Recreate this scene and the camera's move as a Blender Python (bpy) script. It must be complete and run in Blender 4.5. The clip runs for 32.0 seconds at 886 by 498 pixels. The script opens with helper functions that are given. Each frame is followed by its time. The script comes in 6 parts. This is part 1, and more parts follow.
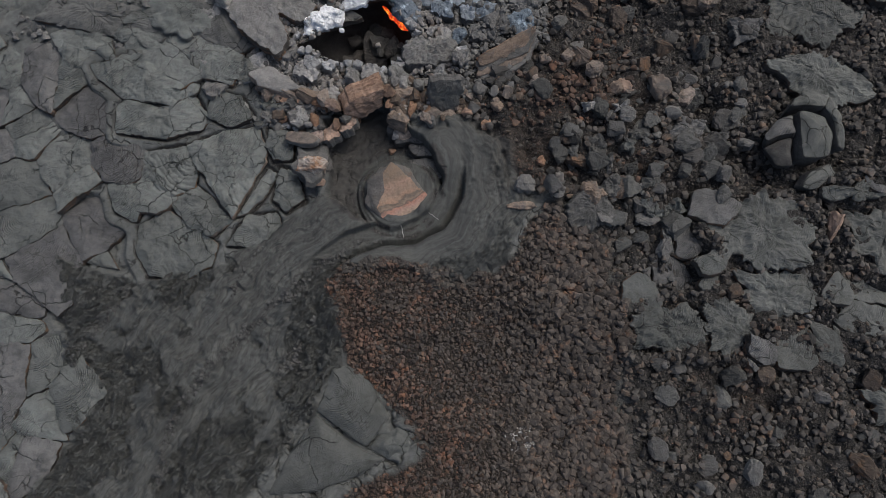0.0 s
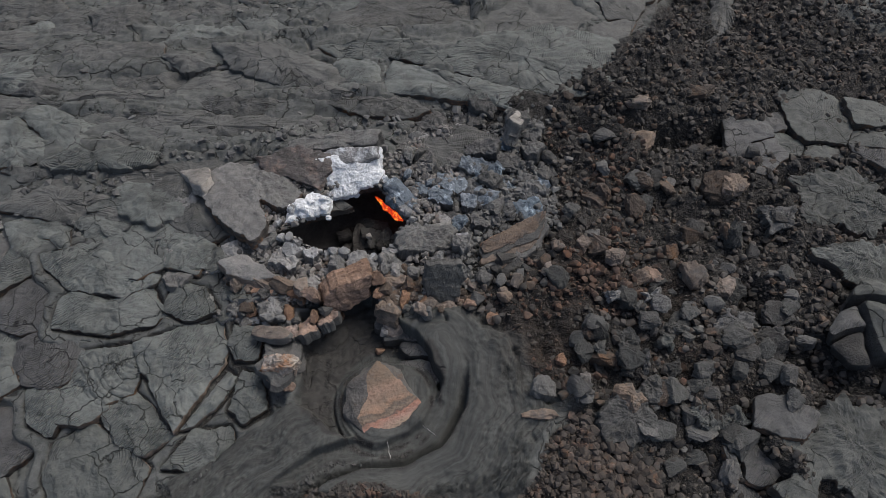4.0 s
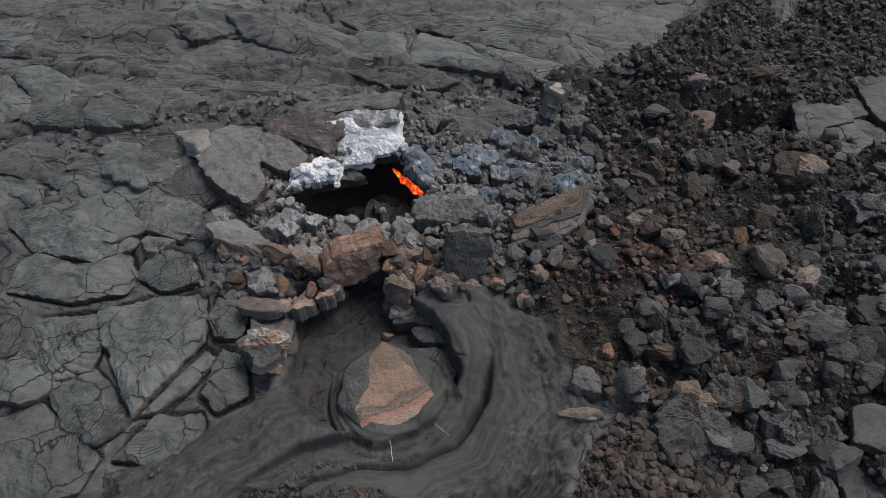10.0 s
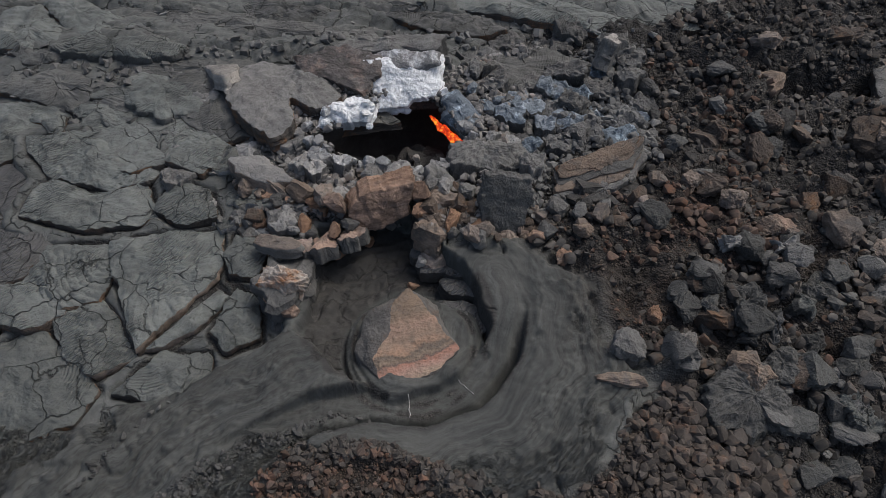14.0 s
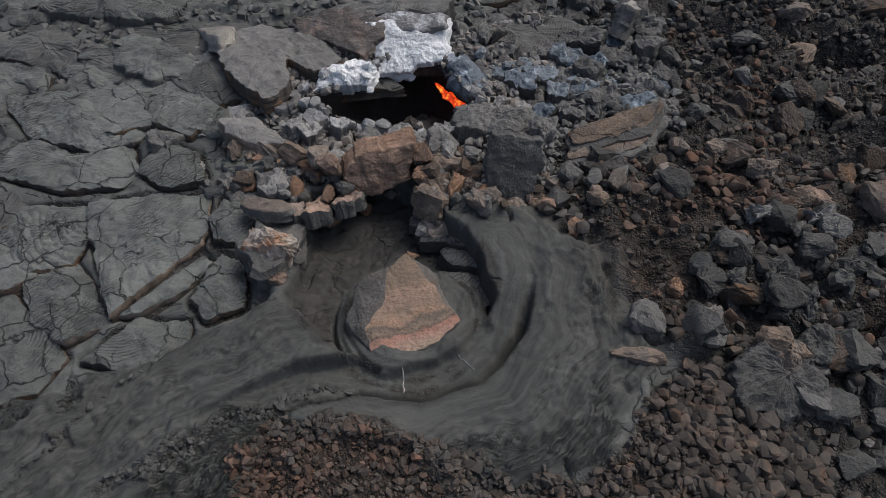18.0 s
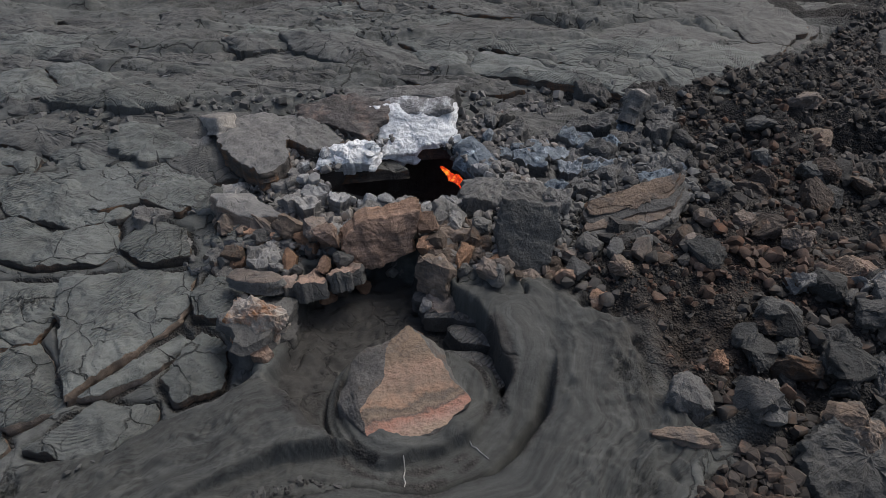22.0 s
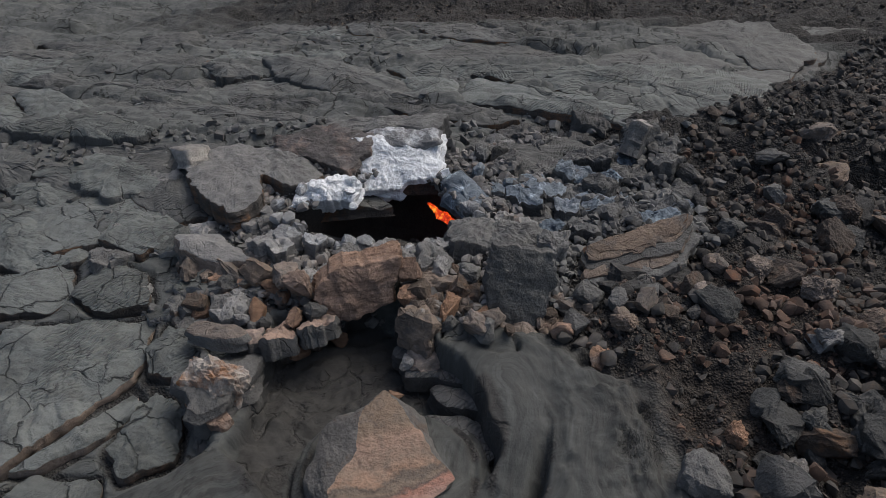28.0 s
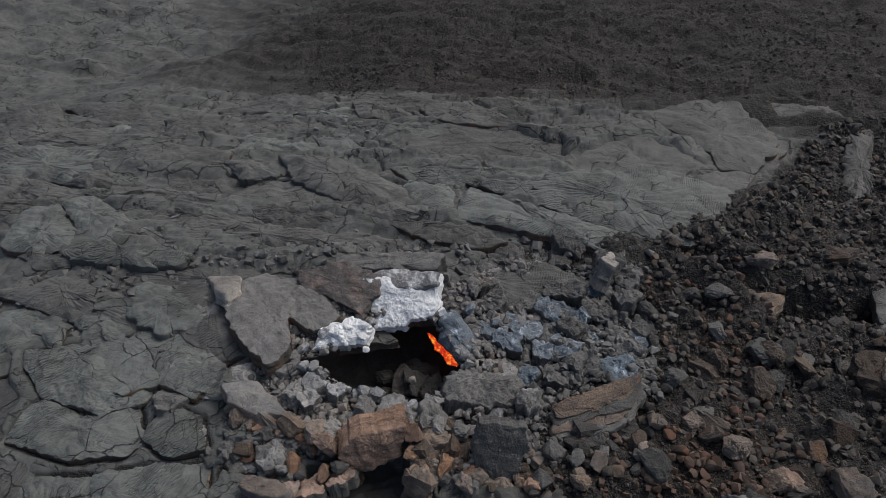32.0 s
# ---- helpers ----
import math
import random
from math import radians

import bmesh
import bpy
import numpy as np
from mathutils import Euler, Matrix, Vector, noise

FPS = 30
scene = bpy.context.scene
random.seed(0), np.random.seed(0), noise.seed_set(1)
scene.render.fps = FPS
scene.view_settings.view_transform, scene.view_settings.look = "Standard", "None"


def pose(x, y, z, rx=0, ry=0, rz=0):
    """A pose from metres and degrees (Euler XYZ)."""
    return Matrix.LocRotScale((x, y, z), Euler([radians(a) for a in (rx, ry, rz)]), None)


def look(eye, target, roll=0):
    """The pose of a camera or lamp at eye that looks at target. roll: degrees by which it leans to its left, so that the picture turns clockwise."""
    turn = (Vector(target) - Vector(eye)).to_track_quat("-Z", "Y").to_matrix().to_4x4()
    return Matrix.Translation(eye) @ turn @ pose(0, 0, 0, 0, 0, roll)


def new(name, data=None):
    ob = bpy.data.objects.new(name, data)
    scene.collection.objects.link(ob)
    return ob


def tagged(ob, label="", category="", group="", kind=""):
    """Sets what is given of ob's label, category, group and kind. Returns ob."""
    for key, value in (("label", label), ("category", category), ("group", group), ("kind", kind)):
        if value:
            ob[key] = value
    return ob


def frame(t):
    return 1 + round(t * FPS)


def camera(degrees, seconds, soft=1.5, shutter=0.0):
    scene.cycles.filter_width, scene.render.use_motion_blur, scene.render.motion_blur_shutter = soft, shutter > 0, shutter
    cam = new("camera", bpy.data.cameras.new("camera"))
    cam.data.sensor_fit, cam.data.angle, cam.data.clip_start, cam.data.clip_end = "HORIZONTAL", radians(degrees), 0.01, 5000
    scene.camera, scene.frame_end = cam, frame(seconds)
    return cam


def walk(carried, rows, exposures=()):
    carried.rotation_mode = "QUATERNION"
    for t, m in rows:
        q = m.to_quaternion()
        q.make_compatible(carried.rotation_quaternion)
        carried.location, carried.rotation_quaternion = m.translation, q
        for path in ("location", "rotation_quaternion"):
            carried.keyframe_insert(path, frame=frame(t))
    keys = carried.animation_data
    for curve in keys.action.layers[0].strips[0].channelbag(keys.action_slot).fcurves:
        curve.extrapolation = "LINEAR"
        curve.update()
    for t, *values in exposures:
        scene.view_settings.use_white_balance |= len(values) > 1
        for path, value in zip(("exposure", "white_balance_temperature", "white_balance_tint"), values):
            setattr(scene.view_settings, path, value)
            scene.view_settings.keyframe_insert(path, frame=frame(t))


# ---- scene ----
cam = camera(67.0, 32.0, soft=0.65)
METRES, EYE, TILT, LEAN, TURN = 15.0, 16.0, -77.4, 0.0, 0.0
ROWS = [
    (0.0, 0.0, 0.0, 0.0, 0.0, 0.0, -0.0),
    (0.5, 0.0019, 0.0398, -0.0087, 0.02, 0.01, 0.0),
    (1.0, 0.0044, 0.0904, -0.0206, 0.02, 0.06, 0.01),
    (1.5, 0.0067, 0.1366, -0.029, 0.0, -0.02, 0.02),
    (2.0, 0.0095, 0.1583, -0.0321, 0.08, 2.23, -0.0),
    (2.5, 0.0079, 0.173, -0.0399, -0.08, 8.11, -0.03),
    (3.0, 0.0066, 0.1834, -0.0436, -0.11, 13.17, -0.03),
    (3.5, 0.0054, 0.1954, -0.0481, -0.03, 18.22, -0.07),
    (4.0, 0.0034, 0.2047, -0.0525, 0.04, 22.02, -0.08),
    (4.5, 0.0015, 0.2146, -0.0573, 0.04, 25.7, -0.1),
    (6.5, 0.0037, 0.2913, -0.0785, 0.07, 27.55, -0.12),
    (7.0, 0.004, 0.3114, -0.0816, 0.08, 27.54, -0.14),
    (7.5, 0.0033, 0.33, -0.0839, 0.06, 27.5, -0.27),
    (8.0, 0.0032, 0.3412, -0.0853, 0.13, 27.43, -0.66),
    (8.5, 0.0041, 0.3511, -0.0883, 0.31, 27.45, -1.26),
    (9.0, 0.0035, 0.3613, -0.0919, 0.42, 27.44, -1.85),
    (9.5, 0.0028, 0.371, -0.095, 0.54, 27.37, -2.44),
    (10.0, 0.0023, 0.3818, -0.0983, 0.69, 27.34, -3.07),
    (10.5, 0.0025, 0.3926, -0.1018, 0.88, 27.33, -3.71),
    (11.0, 0.0013, 0.4016, -0.1036, 0.94, 27.21, -4.24),
    (11.5, 0.0018, 0.4114, -0.1065, 1.1, 27.19, -4.8),
    (12.0, 0.0021, 0.4213, -0.1091, 1.23, 27.15, -5.38),
    (12.5, 0.0024, 0.4313, -0.1111, 1.37, 27.08, -5.96),
    (13.0, 0.0031, 0.4418, -0.1137, 1.5, 27.05, -6.53),
    (13.5, 0.0037, 0.4523, -0.1162, 1.62, 27.01, -7.07),
    (14.0, 0.0041, 0.4614, -0.1179, 1.73, 26.97, -7.49),
    (14.5, 0.004, 0.4699, -0.1193, 1.78, 26.94, -7.86),
    (15.0, 0.0046, 0.4785, -0.1213, 1.87, 26.91, -8.21),
    (15.5, 0.0052, 0.4865, -0.124, 1.94, 26.91, -8.56),
    (17.5, 0.011, 0.5138, -0.1277, 1.91, 27.92, -8.83),
    (18.0, 0.0114, 0.5301, -0.1315, 1.88, 28.04, -8.87),
    (18.5, 0.012, 0.5437, -0.1339, 1.87, 28.2, -8.88),
    (19.0, 0.0113, 0.5582, -0.1356, 1.85, 28.38, -8.89),
    (19.5, 0.0093, 0.577, -0.1391, 1.81, 28.66, -8.89),
    (20.0, 0.0083, 0.5963, -0.1425, 1.83, 29.59, -8.88),
    (20.5, 0.0087, 0.6041, -0.1471, 1.87, 32.32, -8.91),
    (21.0, 0.0089, 0.6093, -0.1505, 1.87, 36.1, -8.92),
    (21.5, 0.0074, 0.6144, -0.1498, 1.86, 38.24, -8.94),
    (22.0, 0.0056, 0.6188, -0.1502, 1.9, 40.3, -8.94),
    (22.5, 0.0056, 0.6237, -0.151, 1.88, 41.76, -8.95),
    (23.0, 0.0045, 0.6284, -0.1516, 1.87, 42.05, -8.96),
    (23.5, 0.0036, 0.6321, -0.1536, 1.88, 42.05, -8.97),
    (24.0, 0.0037, 0.6346, -0.1544, 1.86, 42.03, -8.97),
    (24.5, 0.0047, 0.6371, -0.1532, 1.87, 42.02, -8.97),
    (25.0, 0.0064, 0.6391, -0.15, 1.86, 42.01, -8.96),
    (25.5, 0.0082, 0.6401, -0.1431, 1.84, 42.0, -8.96),
    (27.5, 0.0094, 0.645, -0.1024, 1.79, 42.02, -8.94),
    (28.0, 0.0086, 0.6471, -0.0931, 1.82, 42.03, -8.95),
    (28.5, 0.009, 0.6481, -0.0849, 1.83, 42.03, -8.95),
    (29.0, 0.0089, 0.6461, -0.077, 1.85, 42.04, -8.95),
    (29.5, 0.0082, 0.6315, -0.0677, 1.86, 41.97, -8.94),
    (30.0, 0.0082, 0.5847, -0.0523, 1.9, 41.87, -8.93),
    (30.5, 0.0071, 0.5163, -0.0339, 1.92, 41.93, -8.92),
    (31.0, 0.0063, 0.4618, -0.0195, 1.94, 42.01, -8.93),
    (31.5, 0.0065, 0.4263, -0.0103, 1.95, 39.28, -8.93),
    (32.0, 0.0074, 0.3984, -0.0034, 1.96, 36.85, -8.92),
]
walk(cam, [(t, pose(0, 0, EYE, TILT, LEAN, TURN) @ pose(METRES * x, METRES * y, METRES * z, 90 + pitch, roll, yaw)) for t, x, y, z, yaw, pitch, roll in ROWS],
     exposures=[(0.0, 0.11), (8.0, 0.14), (26.0, 0.14), (32.0, -0.06)])

# ---- daylight: a high overcast ----
world = bpy.data.worlds.new("overcast_sky")
scene.world = world
world.use_nodes = True
wt = world.node_tree
sky = wt.nodes.new("ShaderNodeTexSky")
sky.sky_type, sky.sun_disc = "NISHITA", False
sky.sun_elevation, sky.sun_rotation = radians(58), radians(49)
sky.air_density, sky.dust_density, sky.ozone_density = 1.0, 6.0, 1.0
wt.nodes["Background"].inputs[1].default_value = 0.132
wt.links.new(sky.outputs[0], wt.nodes["Background"].inputs[0])
sun = new("sun", bpy.data.lights.new("sun", "SUN"))
sun.data.energy, sun.data.angle, sun.data.color = 1.25, radians(28), (1.0, 0.965, 0.92)
sun.matrix_world = look((7, 6, 15), (0, 0, 0))

# ---- noise and plan helpers ----
def hash2(ix, iy, seed):
    h = (ix.astype(np.int64) * 374761393 + iy.astype(np.int64) * 668265263 + seed * 1442695041) & 0xFFFFFFFF
    h = ((h ^ (h >> 13)) * 1274126177) & 0xFFFFFFFF
    return ((h ^ (h >> 16)) & 0xFFFF) / 65535.0


def vnoise(x, y, seed=0):
    """Smooth noise, -1 to 1, at spacing 1."""
    ix, iy = np.floor(x), np.floor(y)
    fx, fy = x - ix, y - iy
    ux, uy = fx * fx * (3 - 2 * fx), fy * fy * (3 - 2 * fy)
    a, b = hash2(ix, iy, seed), hash2(ix + 1, iy, seed)
    c, d = hash2(ix, iy + 1, seed), hash2(ix + 1, iy + 1, seed)
    return 2 * ((a * (1 - ux) + b * ux) * (1 - uy) + (c * (1 - ux) + d * ux) * uy) - 1


def fbm(x, y, octaves=4, seed=0, gain=0.5):
    total, amp, f = np.zeros_like(x, dtype=float), 1.0, 1.0
    for k in range(octaves):
        total = total + amp * vnoise(x * f + 17.3 * k, y * f - 9.1 * k, seed + k)
        amp, f = amp * gain, f * 2.03
    return total


def cells(x, y, seed=0):
    """Distances to the nearest and the second nearest seed of a jittered lattice, and a random number per cell."""
    ix, iy = np.floor(x), np.floor(y)
    d1, d2, rid = np.full(x.shape, 9.0), np.full(x.shape, 9.0), np.zeros(x.shape)
    for dx in (-1, 0, 1):
        for dy in (-1, 0, 1):
            cx, cy = ix + dx, iy + dy
            px, py = cx + 0.1 + 0.8 * hash2(cx, cy, seed), cy + 0.1 + 0.8 * hash2(cx, cy, seed + 7)
            d = np.hypot(px - x, py - y)
            r = hash2(cx, cy, seed + 13)
            near = d < d1
            d2 = np.where(near, d1, np.minimum(d2, d))
            rid = np.where(near, r, rid)
            d1 = np.where(near, d, d1)
    return d1, d2, rid


def smooth(a, b, v):
    s = np.clip((v - a) / (b - a), 0, 1)
    return s * s * (3 - 2 * s)


def inside(poly, x, y):
    """Signed distance to a polygon's outline, positive inside."""
    p = np.array(poly, float)
    q = np.roll(p, -1, axis=0)
    best, odd = np.full(x.shape, 1e9), np.zeros(x.shape, bool)
    for (ax, ay), (bx, by) in zip(p, q):
        ex, ey = bx - ax, by - ay
        s = np.clip(((x - ax) * ex + (y - ay) * ey) / (ex * ex + ey * ey), 0, 1)
        best = np.minimum(best, np.hypot(x - ax - s * ex, y - ay - s * ey))
        cross = ((ay > y) != (by > y)) & (x < (bx - ax) * (y - ay) / (by - ay + 1e-12) + ax)
        odd ^= cross
    return np.where(odd, best, -best)


def near_inside(poly, x, y, reach=0.6):
    """The same, worked out only within reach of the polygon; -9 elsewhere."""
    p = np.array(poly, float)
    lo, hi = p.min(0) - reach, p.max(0) + reach
    pick = (x > lo[0]) & (x < hi[0]) & (y > lo[1]) & (y < hi[1])
    out = np.full(x.shape, -9.0)
    out[pick] = inside(poly, x[pick], y[pick])
    return out


def along(path, x, y):
    """Way along a line of points, and the distance across it (positive to its left)."""
    p = np.array(path, float)
    best, u, v, run = np.full(x.shape, 1e9), np.zeros(x.shape), np.zeros(x.shape), 0.0
    for (ax, ay), (bx, by) in zip(p[:-1], p[1:]):
        ex, ey = bx - ax, by - ay
        length = math.hypot(ex, ey)
        s = np.clip(((x - ax) * ex + (y - ay) * ey) / length ** 2, 0, 1)
        dx, dy = x - ax - s * ex, y - ay - s * ey
        d = np.hypot(dx, dy)
        near = d < best
        best = np.where(near, d, best)
        u = np.where(near, run + s * length, u)
        v = np.where(near, np.where(ex * dy - ey * dx > 0, d, -d), v)
        run += length
    return u, v


# ---- the plan ----
HEIGHTS = [(-3, -0.3, -0.2), (-7.2, 3, -0.05), (-5.3, 4.2, 0.05), (-6.3, 6.1, 0.35), (-4.3, 5.7, 0.35), (5, 3, 0.4), (2.6, 4.9, 0.85), (4.4, 6.5, 1.05),
           (1.5, 4.4, 0.68), (-0.9, 3.3, 0.5), (-3, 7.2, 0.8), (-3.4, 9.3, 0.95), (-0.6, 8.0, 1.0), (2.2, 8.8, 1.0), (4.6, 9.5, 0.75), (-6, 10, 0.75), (1.8, 11.5, 0.9),
           (3.5, 14.4, 0.95), (6.6, 18.4, 0.6), (-7.1, 15, 0.5), (-11, 21.5, -0.7), (3, 18.1, 0.95), (2.1, 21.1, 0.35), (3.3, 24, 0.0), (-1.7, 27.5, -0.1), (-16, 25, -1.5), (-13, 35, -1.4), (4.3, 13.4, 1.2), (0.8, 0.5, 0.0), (4, -2, 0.15), (7.8, 2.8, 0.6), (-9, 0, -0.3), (-15, 5, 0.1)]
FLOW = [(0.0, 6.0), (0.22, 5.5), (0.18, 4.8), (-0.15, 4.2), (-0.8, 3.9), (-1.5, 3.85), (-2.2, 3.6), (-3.0, 3.0), (-4.0, 1.9), (-5.0, 0.6), (-6.2, -1.2), (-8.0, -4.0)]
FLOW_ZONE = [(0.3, 6.5), (0.9, 6.5), (1.4, 5.9), (1.65, 5.0), (2.15, 4.5), (1.95, 3.8), (1.5, 3.1), (0.9, 2.95), (0.4, 2.7), (-0.3, 2.6), (-0.9, 3.0), (-2.4, 3.1),
             (-2.5, 0.9), (-3.0, -0.3), (-4.5, -2.3), (-5.5, -4), (-11, -4), (-8.5, -1), (-9.3, 2.0), (-9.4, 3.4), (-7.4, 2.7), (-5.4, 3.2), (-3.9, 4.2), (-2.85, 5.0), (-2.9, 6.3), (-1.4, 6.5)]
PIT = [(-2.95, 6.6), (-2.85, 5.6), (-2.75, 4.75), (-2.1, 4.15), (-1.3, 4.0), (-0.5, 4.25), (-0.1, 4.7), (0.05, 5.3), (-0.15, 5.9), (-0.55, 6.2), (-1.2, 6.5), (-1.35, 7.2), (-2.1, 7.2), (-2.5, 6.8)]
HOLE = [(-3.55, 8.5), (-3.05, 8.3), (-2.75, 8.12), (-2.25, 8.15), (-1.9, 7.98), (-1.7, 7.8), (-1.3, 7.86), (-1.0, 8.2), (-0.72, 8.7), (-1.0, 9.2), (-1.35, 9.75), (-1.7, 9.9), (-2.5, 9.7), (-2.75, 9.1), (-3.05, 8.8)]
CINDER = [(-2.45, 3.1), (-2.42, 0.85), (-1.4, 0.1), (-0.3, -1.05), (-2.3, -2.2), (-3, -4), (4.5, -4), (4.0, -2.2), (4.2, 1.9), (3.8, 3.7), (2.4, 4.5), (2.0, 3.4), (1.2, 2.95), (-0.3, 2.6), (-0.9, 3.0)]
RUBBLE = [(0.3, 6.6), (1.4, 5.9), (2.2, 4.5), (3.8, 3.7), (4.2, 1.9), (4.0, -2.2), (4.5, -4), (14, -4), (14, 14), (9, 19), (7, 18), (5.5, 15.5), (3.6, 14.0), (1.5, 13.0), (-0.6, 12.2), (-1.2, 10.4), (-0.6, 8.9), (-1.0, 7.6), (-0.6, 6.6)]

FAR = (([(-3.5, 16.1), (-2.6, 17.6), (-0.8, 17.5), (0.9, 17.0), (0.9, 15.8), (-1.9, 15.6)], 0.72), ([(0.95, 15.9), (1.8, 16.8), (2.8, 17.3), (3.8, 16.7), (4.5, 16.1), (3.6, 15.3), (2.7, 14.5), (1.4, 14.3)], 1.0), ([(2.9, 18.5), (4.2, 19.4), (5.7, 19.6), (6.4, 17.6), (5.5, 15.9), (4.6, 15.9), (4.5, 16.6)], 1.02),
       ([(4.6, 15.9), (5.5, 15.9), (4.8, 14.7), (3.6, 14.2), (3.7, 15.2)], 1.02), ([(6.5, 20.2), (8.6, 20.4), (8.7, 19.6), (6.8, 19.4)], 0.75), ([(4.86, 17.32), (5.85, 18.44), (6.69, 17.77), (6.18, 16.53), (5.21, 15.08), (4.49, 15.21)], 0.85))

PLATES = (
    ([(-6.25, 6.05), (-5.4, 6.4), (-4.62, 6.58), (-4.4, 6.1), (-4.38, 5.7), (-5.1, 4.3), (-5.5, 4.85), (-5.95, 5.48)], 0.47, (3, 2), 0.010),
    ([(-7.42, 5.9), (-6.34, 6.05), (-6.02, 5.5), (-6.12, 5.08), (-6.65, 4.8), (-7.15, 4.95), (-7.4, 5.5)], 0.42, (4, 1), 0.014),
    ([(-6.62, 4.74), (-6.08, 5.06), (-5.58, 4.72), (-5.2, 4.25), (-5.63, 3.86), (-6.2, 4.1), (-6.55, 4.5)], 0.26, (4, 2), 0.006),
    ([(-8.05, 6.95), (-7.84, 7.22), (-6.91, 7.02), (-6.2, 7.38), (-5.8, 6.74), (-6.02, 6.48), (-6.83, 6.26), (-8.0, 6.4)], 0.60, (2, 1), 0.004),
    ([(-8.7, 8.1), (-8.0, 8.3), (-6.95, 8.0), (-6.08, 7.62), (-6.15, 7.42), (-6.8, 7.1), (-7.9, 7.3), (-8.5, 7.75)], 0.72, (3, 1), 0.014),
)
PLATES += (
    ([(-7.4, 4.1), (-6.75, 4.5), (-6.1, 4.06), (-5.5, 3.68), (-5.66, 3.15), (-6.32, 2.85), (-7.1, 2.9), (-7.4, 3.43)], 0.17, (2, 0), 0.016),
    ([(-8.25, 5.5), (-7.48, 5.5), (-7.22, 4.94), (-7.46, 4.25), (-7.96, 4.45)], 0.36, (2, 0), 0.008),
    ([(-9.5, 5.95), (-8.92, 6.12), (-8.37, 5.67), (-8.46, 5.25), (-9.2, 5.33)], 0.38, (0, 1), 0.006),
    ([(-5.2, 3.65), (-4.76, 4.35), (-4.1, 4.42), (-3.92, 3.97), (-4.57, 3.6)], 0.22, (2, 0), 0.004),
    ([(-4.98, 4.35), (-4.32, 5.55), (-4.05, 5.38), (-4.37, 4.85), (-4.72, 4.45)], 0.30, (3, 6), 0.0),
    ([(-4.3, 6.5), (-3.7, 6.4), (-3.72, 5.75), (-4.15, 5.7), (-4.32, 6.05)], 0.55, (0, 3), 0.008),
    ([(-4.0, 5.55), (-3.6, 5.4), (-3.4, 4.75), (-3.8, 4.45), (-4.15, 4.7)], 0.34, (4, 8), 0.01),
    ([(-5.7, 7.4), (-5.0, 7.3), (-4.7, 6.75), (-5.3, 6.55), (-5.75, 6.75)], 0.68, (0, 2), 0.006),
    ([(-6.0, 8.6), (-5.2, 8.75), (-4.85, 8.1), (-5.2, 7.55), (-5.9, 7.7)], 0.80, (-4, 3), 0.01),
)

EAST = (
    ([(6.2, 3.95), (6.7, 4.4), (7.3, 4.75), (8.2, 4.5), (8.65, 3.95), (8.45, 2.95), (7.6, 2.95), (6.9, 3.05)], 0.92, (2, -2), 0.0),
    ([(4.3, 1.85), (4.92, 2.1), (5.7, 2.1), (6.2, 1.7), (6.1, 1.15), (5.36, 1.1), (4.4, 1.1)], 0.66, (2, -2), 0.0),
    ([(6.05, 2.1), (6.65, 2.25), (7.05, 1.9), (7.1, 1.25), (6.6, 1.05), (6.1, 1.12)], 0.72, (2, 0), 0.008),
    ([(6.75, 2.9), (8.4, 2.8), (8.6, 2.0), (7.6, 1.7), (7.1, 2.1)], 0.74, (0, -2), 0.0),
)
EAST += (
    ([(8.95, 4.8), (10.0, 5.0), (10.3, 4.6), (9.9, 4.55), (9.05, 4.5)], 1.1, (8, -6), 0.0),
    ([(9.5, 4.3), (10.8, 4.4), (11.2, 3.2), (10.2, 2.8), (9.6, 3.4)], 0.85, (0, -2), 0.0),
    ([(7.9, 8.1), (9.0, 8.3), (9.9, 8.1), (10.6, 7.2), (9.6, 6.9), (8.6, 7.2)], 0.95, (2, 2), 0.0),
    ([(8.0, 10.2), (9.6, 10.5), (10.6, 9.4), (9.6, 8.6), (8.2, 8.9)], 0.9, (2, 2), 0.0),
    ([(9.4, 0.2), (10.6, 0.4), (10.8, -0.6), (9.8, -0.7)], 0.55, (0, 0), 0.0),
)


def lift(x, y):
    """Large form of the ground."""
    w = z = 0
    for cx, cy, cz in HEIGHTS:
        k = 1 / ((x - cx) ** 2 + (y - cy) ** 2 + 0.8) ** 2
        w, z = w + k, z + k * cz
    z = z / w
    return z + 0.25 * fbm(x * 0.09, y * 0.09, 3, 21) * smooth(12, 25, np.hypot(x, y - 6))


WEST = [(-14, 9.4), (-9, 9.6), (-6.2, 8.9), (-5.9, 6.6), (-4.5, 6.7), (-3.7, 6.5), (-3.6, 4.6), (-4.2, 3.6), (-5.4, 3.2), (-7.4, 2.75), (-9.4, 3.6), (-9.3, 1.8), (-8.6, -1.2), (-10.5, -3.8), (-14, -3.8)]


def ropiness(x, y, u, v):
    """Where the flow's skin is torn into ropes and clinker: long lanes beside smooth ones."""
    lane = smooth(2.6, 5.5, u)
    vw = v + 0.35 * fbm(x * 0.8, y * 0.8, 4, 44)
    n = vnoise(vw * 1.15 + 0.4, u * 0.22, 57) * 0.7 + 0.5 * fbm(x * 1.3, y * 1.3, 5, 58) - 0.5 + 0.62 * lane
    outer = smooth(0.75, 1.05, v) * (1 - lane) * 0.55
    return smooth(-0.08, 0.16, n + outer)


